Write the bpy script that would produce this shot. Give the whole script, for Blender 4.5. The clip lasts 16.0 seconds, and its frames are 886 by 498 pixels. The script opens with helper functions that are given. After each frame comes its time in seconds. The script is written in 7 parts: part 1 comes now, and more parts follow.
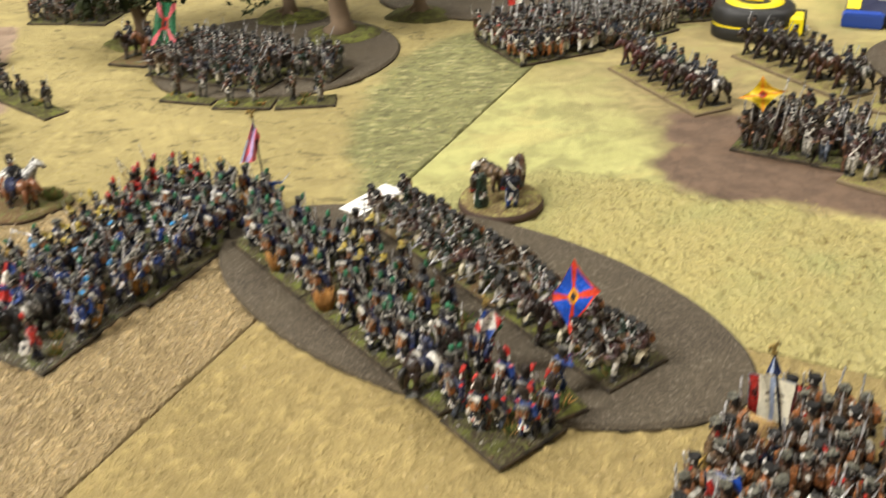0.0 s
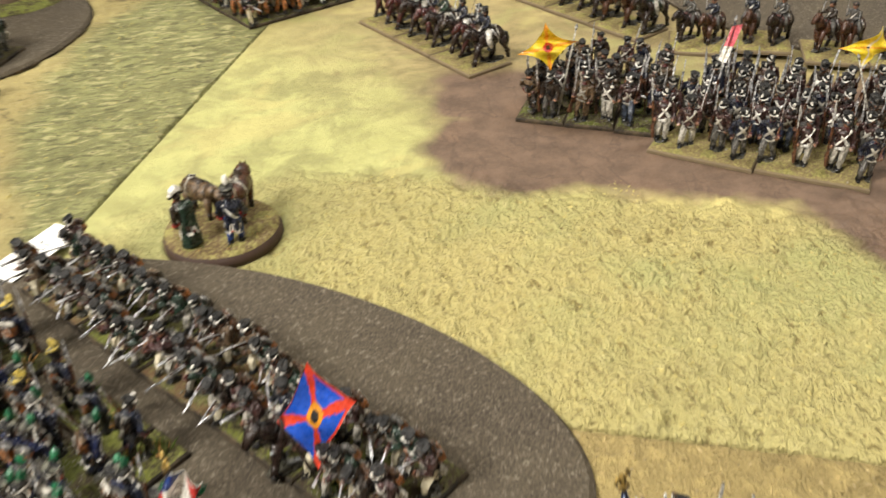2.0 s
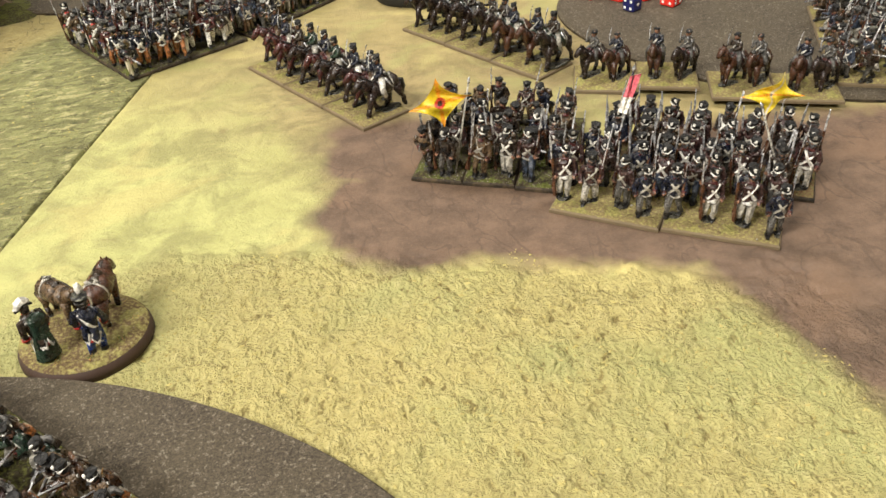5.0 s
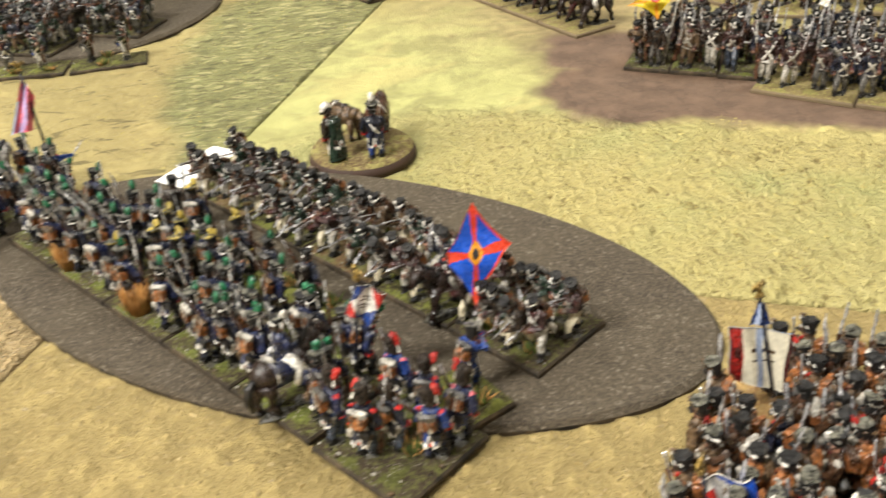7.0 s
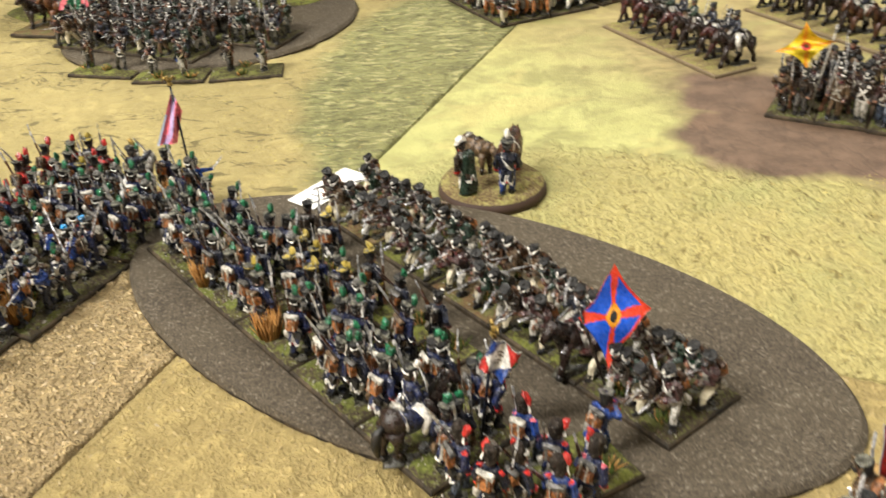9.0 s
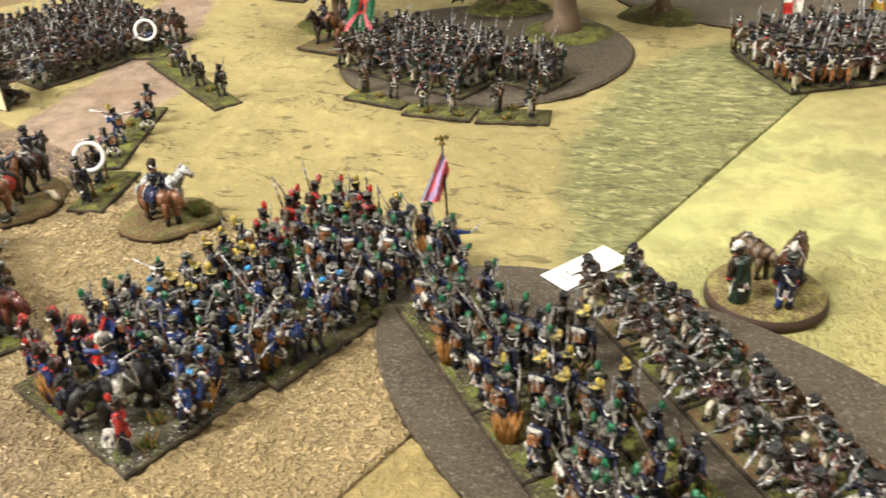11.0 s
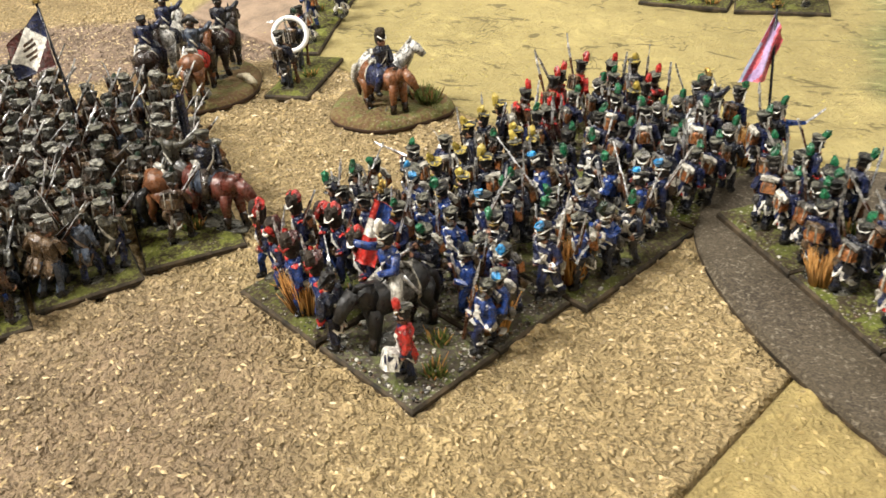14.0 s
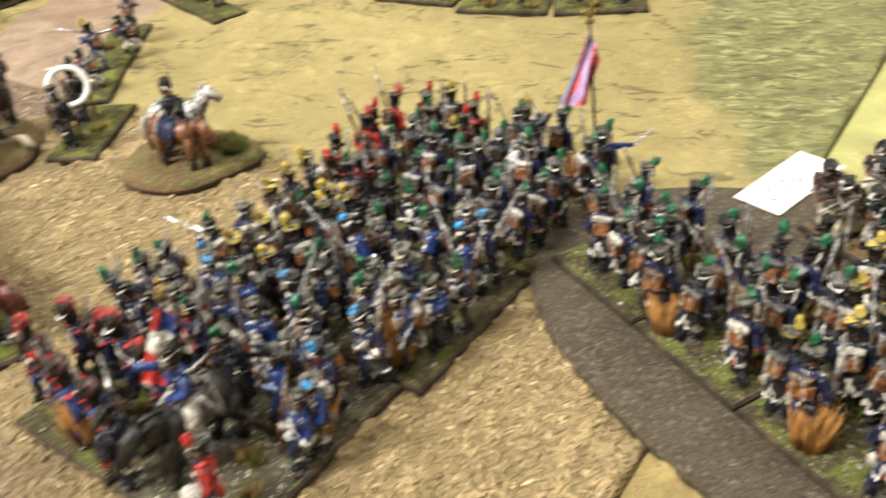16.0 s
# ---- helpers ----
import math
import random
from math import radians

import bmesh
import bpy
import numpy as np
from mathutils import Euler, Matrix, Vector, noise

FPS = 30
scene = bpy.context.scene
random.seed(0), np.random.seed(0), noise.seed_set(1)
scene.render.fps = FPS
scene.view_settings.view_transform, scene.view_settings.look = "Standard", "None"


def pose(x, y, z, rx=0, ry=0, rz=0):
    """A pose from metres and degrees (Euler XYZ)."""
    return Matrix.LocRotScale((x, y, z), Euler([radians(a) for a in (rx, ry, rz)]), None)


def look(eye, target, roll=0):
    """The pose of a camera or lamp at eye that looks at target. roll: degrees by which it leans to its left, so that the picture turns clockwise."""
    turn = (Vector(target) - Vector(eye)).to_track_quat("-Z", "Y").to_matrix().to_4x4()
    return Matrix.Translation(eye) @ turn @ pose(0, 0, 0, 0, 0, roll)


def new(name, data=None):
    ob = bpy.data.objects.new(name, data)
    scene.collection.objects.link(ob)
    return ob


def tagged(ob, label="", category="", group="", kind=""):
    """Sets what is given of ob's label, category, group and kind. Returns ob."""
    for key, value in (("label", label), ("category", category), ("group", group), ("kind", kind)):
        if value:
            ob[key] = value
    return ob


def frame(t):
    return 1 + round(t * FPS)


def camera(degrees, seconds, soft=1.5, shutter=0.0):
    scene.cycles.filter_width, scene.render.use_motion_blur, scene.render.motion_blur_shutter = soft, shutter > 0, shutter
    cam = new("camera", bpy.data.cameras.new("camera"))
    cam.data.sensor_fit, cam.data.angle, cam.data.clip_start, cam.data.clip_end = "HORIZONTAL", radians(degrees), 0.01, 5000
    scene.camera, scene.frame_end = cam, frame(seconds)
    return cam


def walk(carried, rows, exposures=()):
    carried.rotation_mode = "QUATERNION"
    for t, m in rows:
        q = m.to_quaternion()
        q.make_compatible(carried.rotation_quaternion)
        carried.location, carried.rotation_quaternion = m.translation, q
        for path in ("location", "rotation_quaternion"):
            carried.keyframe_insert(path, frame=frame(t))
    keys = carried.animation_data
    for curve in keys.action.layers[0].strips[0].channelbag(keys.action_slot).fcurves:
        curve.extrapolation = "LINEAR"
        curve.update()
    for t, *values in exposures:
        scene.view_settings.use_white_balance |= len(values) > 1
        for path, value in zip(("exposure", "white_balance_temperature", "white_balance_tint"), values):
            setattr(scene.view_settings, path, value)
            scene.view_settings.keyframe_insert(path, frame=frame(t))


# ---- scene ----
cam = camera(52.8, 16.0, shutter=0.5)
PATH = [
    (0, (0.077, 0.087, 0.22), (-0.016, 1.807, -0.795), -2.7),
    (0.5, (0.095, 0.11, 0.238), (0.118, 1.832, -0.778), -1.8),
    (1, (0.132, 0.121, 0.216), (0.212, 1.82, -0.837), -2.0),
    (1.5, (0.115, 0.17, 0.217), (0.306, 1.843, -0.861), -2.7),
    (2, (0.111, 0.21, 0.188), (0.438, 1.817, -0.957), -2.2),
    (2.5, (0.135, 0.251, 0.214), (0.571, 1.815, -0.954), -0.6),
    (3, (0.135, 0.251, 0.195), (0.541, 1.821, -0.977), -3.0),
    (3.2, (0.139, 0.248, 0.191), (0.542, 1.816, -0.985), -3.7),
    (5.3, (0.142, 0.242, 0.201), (0.582, 1.806, -0.967), -3.0),
    (5.5, (0.116, 0.236, 0.192), (0.529, 1.802, -0.982), -2.6),
    (6, (0.097, 0.187, 0.211), (0.415, 1.831, -0.884), -3.3),
    (6.5, (0.105, 0.177, 0.163), (0.369, 1.843, -0.911), -4.0),
    (7, (0.077, 0.163, 0.165), (0.274, 1.845, -0.899), -4.1),
    (7.5, (0.067, 0.159, 0.158), (0.212, 1.847, -0.904), -4.2),
    (8, (0.061, 0.16, 0.164), (0.178, 1.856, -0.89), -4.2),
    (8.2, (0.064, 0.159, 0.165), (0.176, 1.859, -0.884), -3.9),
    (10.3, (0.067, 0.204, 0.193), (-0.304, 1.87, -0.848), -3.1),
    (10.5, (0.066, 0.204, 0.191), (-0.353, 1.866, -0.84), -3.2),
    (11, (0.051, 0.204, 0.195), (-0.447, 1.845, -0.834), -2.7),
    (11.5, (0.036, 0.203, 0.196), (-0.518, 1.823, -0.838), -2.7),
    (12, (0.026, 0.204, 0.192), (-0.56, 1.807, -0.849), -2.8),
    (12.5, (0.012, 0.21, 0.192), (-0.598, 1.796, -0.862), -2.9),
    (13, (-0.007, 0.221, 0.165), (-0.633, 1.787, -0.909), -2.7),
    (13.5, (-0.023, 0.224, 0.15), (-0.669, 1.769, -0.944), -3.1),
    (14, (-0.034, 0.233, 0.142), (-0.697, 1.764, -0.96), -4.0),
    (14.5, (-0.043, 0.238, 0.139), (-0.704, 1.767, -0.967), -4.5),
    (15, (-0.05, 0.243, 0.138), (-0.67, 1.78, -0.983), -4.4),
    (15.5, (-0.047, 0.25, 0.143), (-0.576, 1.806, -0.997), -4.4),
    (16, (-0.031, 0.271, 0.144), (-0.41, 1.864, -1.004), -5.2),
]
walk(cam, [(t, look(eye, target, roll)) for t, eye, target, roll in PATH], exposures=[(0.0, 0.0), (0.25, -0.05), (0.5, -0.24), (0.7, -0.15), (0.95, 0.03), (1.5, 0.06), (3.0, 0.14), (5.5, 0.12), (6.0, 0.14), (6.5, 0.2), (8.0, 0.2), (10.5, 0.18), (13.0, 0.19), (15.0, 0.21), (16.0, 0.22)])

# ---- light: a closed games room with ceiling panels ----
world = bpy.data.worlds.new("room_air")
world.use_nodes = True
world.node_tree.nodes["Background"].inputs[0].default_value = (1.0, 0.93, 0.82, 1)
world.node_tree.nodes["Background"].inputs[1].default_value = 0.05
scene.world = world
TUBE_POWER = 54.0


# ---- node helpers ----
class Graph:
    """A small wrapper for building node materials."""

    def __init__(self, name):
        self.mat = bpy.data.materials.new(name)
        self.mat.use_nodes = True
        self.tree = self.mat.node_tree
        self.tree.nodes.clear()
        self.out = self.tree.nodes.new("ShaderNodeOutputMaterial")
        self.bsdf = self.tree.nodes.new("ShaderNodeBsdfPrincipled")
        self.tree.links.new(self.bsdf.outputs[0], self.out.inputs[0])

    def put(self, value, socket):
        if isinstance(value, bpy.types.NodeSocket):
            self.tree.links.new(value, socket)
        elif isinstance(value, (tuple, list)) and len(value) == 3 and socket.type == "RGBA":
            socket.default_value = (*value, 1)
        else:
            socket.default_value = value

    def coords(self):
        return self.tree.nodes.new("ShaderNodeTexCoord").outputs["Object"]

    def rand(self):
        return self.tree.nodes.new("ShaderNodeObjectInfo").outputs["Random"]

    def island(self):
        return self.tree.nodes.new("ShaderNodeNewGeometry").outputs["Random Per Island"]

    def noise(self, scale, detail=3.0, rough=0.55, at=None, distort=0.0):
        n = self.tree.nodes.new("ShaderNodeTexNoise")
        self.put(at if at is not None else self.coords(), n.inputs["Vector"])
        n.inputs["Scale"].default_value = scale
        n.inputs["Detail"].default_value = detail
        n.inputs["Roughness"].default_value = rough
        n.inputs["Distortion"].default_value = distort
        return n.outputs["Fac"]

    def noise_vec(self, scale, at=None):
        n = self.tree.nodes.new("ShaderNodeTexNoise")
        self.put(at if at is not None else self.coords(), n.inputs["Vector"])
        n.inputs["Scale"].default_value = scale
        return n.outputs["Color"]

    def cells(self, scale, at=None, out="Distance", feature="F1"):
        n = self.tree.nodes.new("ShaderNodeTexVoronoi")
        n.feature = feature
        self.put(at if at is not None else self.coords(), n.inputs["Vector"])
        n.inputs["Scale"].default_value = scale
        return n.outputs[out]

    def math(self, op, a, b=0.0, c=0.0, clamp=False):
        n = self.tree.nodes.new("ShaderNodeMath")
        n.operation, n.use_clamp = op, clamp
        for i, v in enumerate((a, b, c)):
            self.put(v, n.inputs[i])
        return n.outputs[0]

    def vmath(self, op, a, b=(0, 0, 0), out=0):
        n = self.tree.nodes.new("ShaderNodeVectorMath")
        n.operation = op
        self.put(a, n.inputs[0])
        self.put(b, n.inputs[1])
        return n.outputs[out]

    def ramp(self, fac, lo, hi, a=0.0, b=1.0):
        n = self.tree.nodes.new("ShaderNodeMapRange")
        n.interpolation_type = "SMOOTHSTEP"
        self.put(fac, n.inputs["Value"])
        n.inputs["From Min"].default_value, n.inputs["From Max"].default_value = lo, hi
        n.inputs["To Min"].default_value, n.inputs["To Max"].default_value = a, b
        return n.outputs[0]

    def mix(self, fac, a, b, kind="MIX"):
        n = self.tree.nodes.new("ShaderNodeMix")
        n.data_type, n.blend_type = "RGBA", kind
        self.put(fac, n.inputs[0])
        self.put(a, n.inputs[6])
        self.put(b, n.inputs[7])
        return n.outputs[2]

    def bump(self, height, strength=0.5, distance=0.001):
        n = self.tree.nodes.new("ShaderNodeBump")
        n.inputs["Strength"].default_value = strength
        n.inputs["Distance"].default_value = distance
        self.put(height, n.inputs["Height"])
        self.tree.links.new(n.outputs[0], self.bsdf.inputs["Normal"])

    def tree_z(self):
        n = self.tree.nodes.new("ShaderNodeSeparateXYZ")
        self.put(self.coords(), n.inputs[0])
        return n.outputs[2]

    def stretched(self, x, y, z):
        return self.vmath("MULTIPLY", self.coords(), (x, y, z))

    def finish(self, color, rough=0.6, metal=0.0, spec=0.5):
        self.put(color, self.bsdf.inputs["Base Color"])
        self.put(rough, self.bsdf.inputs["Roughness"])
        self.put(metal, self.bsdf.inputs["Metallic"])
        self.bsdf.inputs["Specular IOR Level"].default_value = spec
        return self.mat

    def segment(self, p, a, b):
        """Distance in plan from the point p to the segment a-b."""
        ba = (b[0] - a[0], b[1] - a[1], 0.0)
        sq = ba[0] ** 2 + ba[1] ** 2 + 1e-9
        pa = self.vmath("SUBTRACT", p, (a[0], a[1], 0.0))
        h = self.math("DIVIDE", self.vmath("DOT_PRODUCT", pa, ba, out=1), sq, clamp=True)
        n = self.tree.nodes.new("ShaderNodeVectorMath")
        n.operation = "SCALE"
        n.inputs[0].default_value = ba
        self.put(h, n.inputs[3])
        return self.vmath("LENGTH", self.vmath("SUBTRACT", pa, n.outputs[0]), out=1)

    def flat_point(self, wobble=0.0, scale=40.0):
        p = self.vmath("MULTIPLY", self.coords(), (1, 1, 0))
        if wobble:
            w = self.vmath("MULTIPLY", self.vmath("SUBTRACT", self.noise_vec(scale), (0.5, 0.5, 0.5)), (wobble, wobble, 0))
            p = self.vmath("ADD", p, w)
        return p


def shade(c, k):
    return tuple(min(1.0, v * k) for v in c)


def paint(name, color, rough=0.30, metal=0.0, var=0.75, light=0.4, fleck=0.38, spec=0.5):
    """Brush-painted, varnished model enamel with thin and thick strokes."""
    g = Graph(name)
    patch = g.ramp(g.noise(700, 4, 0.65), 0.40, 0.60)
    c = g.mix(patch, shade(color, 1 - var), shade(color, 1 + var * 0.6))
    c = g.mix(g.math("MULTIPLY", g.rand(), 0.45), c, shade(color, 0.5))
    thin = g.ramp(g.noise(520, 3, 0.6, distort=0.4), 0.56, 0.68)
    c = g.mix(g.math("MULTIPLY", thin, min(1.0, var * 0.8)), c, (0.022, 0.014, 0.008))
    dry = g.ramp(g.noise(1350, 3, 0.6), 0.58, 0.68)
    c = g.mix(g.math("MULTIPLY", dry, fleck), c, g.mix(light, shade(color, 2.6), (0.45, 0.42, 0.36)))
    g.bump(g.noise(1100, 4, 0.65), 0.6, 0.0004)
    return g.finish(c, g.ramp(g.noise(800), 0.3, 0.7, rough - 0.14, rough + 0.2), metal, spec)


P = {
    "blue": paint("blue_enamel", (0.010, 0.016, 0.055)),
    "brightblue": paint("bright_blue_enamel", (0.012, 0.040, 0.180)),
    "navy": paint("navy_enamel", (0.008, 0.011, 0.024)),
    "white": paint("white_enamel", (0.74, 0.71, 0.64), var=0.45, fleck=0.06),
    "grey": paint("grey_enamel", (0.085, 0.08, 0.072)),
    "palegrey": paint("pale_grey_enamel", (0.40, 0.375, 0.32), var=0.6),
    "black": paint("black_enamel", (0.008, 0.0075, 0.0075), 0.4, light=0.14, fleck=0.15),
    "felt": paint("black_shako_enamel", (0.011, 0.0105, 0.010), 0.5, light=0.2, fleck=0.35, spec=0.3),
    # Flat shako tops: grey-green, paler than the black sides.
    "felttop": paint("grey_green_felt_top_enamel", (0.115, 0.112, 0.085), 0.5, fleck=0.3, spec=0.3),
    "fur": paint("bearskin_fur_enamel", (0.026, 0.019, 0.014), 0.7, fleck=0.4, spec=0.2),
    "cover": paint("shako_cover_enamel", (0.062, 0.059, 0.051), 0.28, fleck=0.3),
    # Cover tops: olive-grey cloth made paler, with ceiling glint put into the colour.
    "covertop": paint("glinting_cover_top_enamel", (0.20, 0.195, 0.165), 0.24, fleck=0.55),
    "slate": paint("slate_blue_enamel", (0.05, 0.065, 0.095)),
    "umber": paint("umber_enamel", (0.10, 0.062, 0.032)),
    "brown": paint("brown_enamel", (0.06, 0.028, 0.013)),
    "tan": paint("tan_hide_enamel", (0.30, 0.115, 0.038)),
    "hide": paint("orange_brown_hide_enamel", (0.21, 0.075, 0.024)),
    "darkbrown": paint("dark_brown_enamel", (0.026, 0.016, 0.01)),
    "green": paint("green_enamel", (0.009, 0.115, 0.048)),
    "darkgreen": paint("dark_green_enamel", (0.012, 0.03, 0.018)),
    "yellow": paint("yellow_enamel", (0.42, 0.32, 0.06), var=0.35, fleck=0.2),
    "flagyellow": paint("bright_yellow_enamel", (0.74, 0.55, 0.025), var=0.15, fleck=0.05),
    "orange": paint("orange_enamel", (0.75, 0.30, 0.02), var=0.18, fleck=0.06),
    "red": paint("red_enamel", (0.48, 0.028, 0.022), var=0.5),
    "capred": paint("worn_red_enamel", (0.36, 0.022, 0.018), var=0.8, fleck=0.3),
    "vermilion": paint("vermilion_enamel", (0.75, 0.06, 0.025), var=0.18, fleck=0.06),
    "pink": paint("pink_red_enamel", (0.62, 0.12, 0.15), var=0.3, fleck=0.06),
    "maroon": paint("maroon_enamel", (0.062, 0.013, 0.012)),
    "skyblue": paint("sky_blue_enamel", (0.03, 0.25, 0.55)),
    "royal": paint("royal_blue_enamel", (0.015, 0.10, 0.62), var=0.18, fleck=0.06),
    "skin": paint("flesh_enamel", (0.25, 0.125, 0.078)),
    "steel": paint("steel_enamel", (0.62, 0.62, 0.63), 0.26, 0.5, 0.5),
    "wood": paint("gunstock_enamel", (0.08, 0.03, 0.012)),
    "bay": paint("bay_horse_enamel", (0.060, 0.022, 0.010), 0.26, var=0.5, fleck=0.2),
    "chestnut": paint("chestnut_horse_enamel", (0.165, 0.064, 0.026), 0.26, var=0.4, fleck=0.12),
    "redbay": paint("red_bay_horse_enamel", (0.105, 0.027, 0.018), 0.24, var=0.45, fleck=0.15),
    "darkhorse": paint("dark_horse_enamel", (0.022, 0.012, 0.009), 0.26, var=0.5, light=0.14, fleck=0.15),
    "greyhorse": paint("grey_horse_enamel", (0.50, 0.49, 0.46)),
    "gold": paint("gold_enamel", (0.36, 0.245, 0.065), 0.35, 0.5),
    "cream": paint("cream_enamel", (0.66, 0.59, 0.42), var=0.14, fleck=0.06),
    "plum": paint("dull_plum_enamel", (0.045, 0.02, 0.018)),
    "lilac": paint("lilac_enamel", (0.42, 0.30, 0.52), var=0.2, fleck=0.06),
    "ivory": paint("ivory_enamel", (0.86, 0.80, 0.62), var=0.12, fleck=0.04),
    "paleblue": paint("pale_blue_enamel", (0.42, 0.50, 0.68), var=0.2, fleck=0.06),
    "olive": paint("olive_grey_enamel", (0.05, 0.047, 0.034)),
}


def flock_material(name, earth, grass, grit=0.5, bare=0.5):
    """Static grass, earth and grit glued on a base."""
    g = Graph(name)
    c = g.mix(g.ramp(g.noise(130, 4, 0.65), bare, bare + 0.10), earth, grass)
    c = g.mix(g.math("MULTIPLY", g.ramp(g.noise(900, 3), 0.4, 0.75), 0.7), c, shade(grass, 1.9))
    spots = g.ramp(g.cells(900), 0.30, 0.12)
    keep = g.ramp(g.noise(150, 3), 0.40, 0.55)
    c = g.mix(g.math("MULTIPLY", g.math("MULTIPLY", spots, keep), grit), c, (0.42, 0.38, 0.32))
    c = g.mix(g.math("MULTIPLY", g.rand(), 0.5), c, shade(earth, 0.7))
    g.bump(g.math("ADD", g.noise(1300, 4, 0.7), g.cells(520)), 0.9, 0.0007)
    return g.finish(c, 0.9, spec=0.2)


FLOCK = {
    "french": flock_material("grass_and_grit_flock", (0.055, 0.040, 0.026), (0.105, 0.118, 0.026), 0.9),
    "grit": flock_material("grey_grit_flock", (0.070, 0.056, 0.044), (0.075, 0.090, 0.024), 0.8, 0.58),
    "green": flock_material("bright_grass_flock", (0.05, 0.04, 0.02), (0.14, 0.152, 0.032), 0.4),
    "earth": flock_material("brown_earth_flock", (0.145, 0.086, 0.045), (0.115, 0.118, 0.040), 0.5),
    "sandy": flock_material("orange_sand_flock", (0.30, 0.18, 0.075), (0.34, 0.235, 0.09), 0.5),
    "dry": flock_material("dry_brown_grass_flock", (0.13, 0.085, 0.045), (0.23, 0.205, 0.07), 0.3),
    "pale": flock_material("pale_dry_grass_flock", (0.20, 0.15, 0.07), (0.24, 0.22, 0.07), 0.3),
}


def edge_material():
    g = Graph("dark_base_edge")
    c = g.mix(g.ramp(g.noise(160, 5, 0.7), 0.35, 0.7), (0.010, 0.008, 0.005), (0.085, 0.060, 0.034))
    g.bump(g.noise(900), 0.4, 0.0003)
    return g.finish(c, 0.75, spec=0.3)


EDGE = edge_material()


def plain(name, color, rough=0.6, var=0.15, scale=60.0, relief=0.0):
    g = Graph(name)
    c = g.mix(g.noise(scale, 5, 0.6), shade(color, 1 - var), shade(color, 1 + var))
    if relief:
        g.bump(g.noise(scale * 6, 4, 0.65), 0.5, relief)
    return g.finish(c, g.ramp(g.noise(scale * 2), 0.2, 0.8, rough - 0.08, rough + 0.08))


PALE_EDGE = plain("bare_pale_card_edge", (0.15, 0.11, 0.06), 0.8, 0.4, 160, 0.0003)


# ---- terrain materials: plan positions in metres ----
CROSS = (0.0, 0.456)


def mud_mask(g):
    """Brown mud with a ragged edge running under the yellow-flag line."""
    p = g.flat_point(0.03, 45)
    d1 = g.segment(p, (0.215, 0.545), (0.33, 0.50))
    d2 = g.segment(p, (0.34, 0.50), (0.375, 0.36))
    d3 = g.segment(p, (0.215, 0.595), (0.25, 0.575))
    d4 = g.segment(p, (0.375, 0.36), (0.40, 0.10))
    d5 = g.segment(p, (0.35, 0.515), (0.46, 0.50))
    a = g.ramp(d1, 0.034, 0.050, 1, 0)
    b = g.ramp(d2, 0.039, 0.055, 1, 0)
    c = g.ramp(d3, 0.022, 0.042, 1, 0)
    d = g.ramp(d4, 0.055, 0.065, 1, 0)
    d = g.math("MAXIMUM", d, g.ramp(d5, 0.040, 0.060, 1, 0))
    return g.math("MAXIMUM", g.math("MAXIMUM", a, b), g.math("MAXIMUM", c, d))


def road_mask(g):
    """A cart road of pale brown earth."""
    p = g.flat_point(0.012, 40)
    d1 = g.segment(p, (-0.355, 0.85), (-0.29, 0.66))
    d2 = g.segment(p, (-0.29, 0.66), (-0.285, 0.565))
    d3 = g.segment(p, (-0.285, 0.565), (-0.62, 0.40))
    a = g.ramp(d1, 0.020, 0.027, 1, 0)
    b = g.ramp(d2, 0.030, 0.038, 1, 0)
    c = g.ramp(d3, 0.036, 0.044, 1, 0)
    return g.math("MAXIMUM", g.math("MAXIMUM", a, b), c)


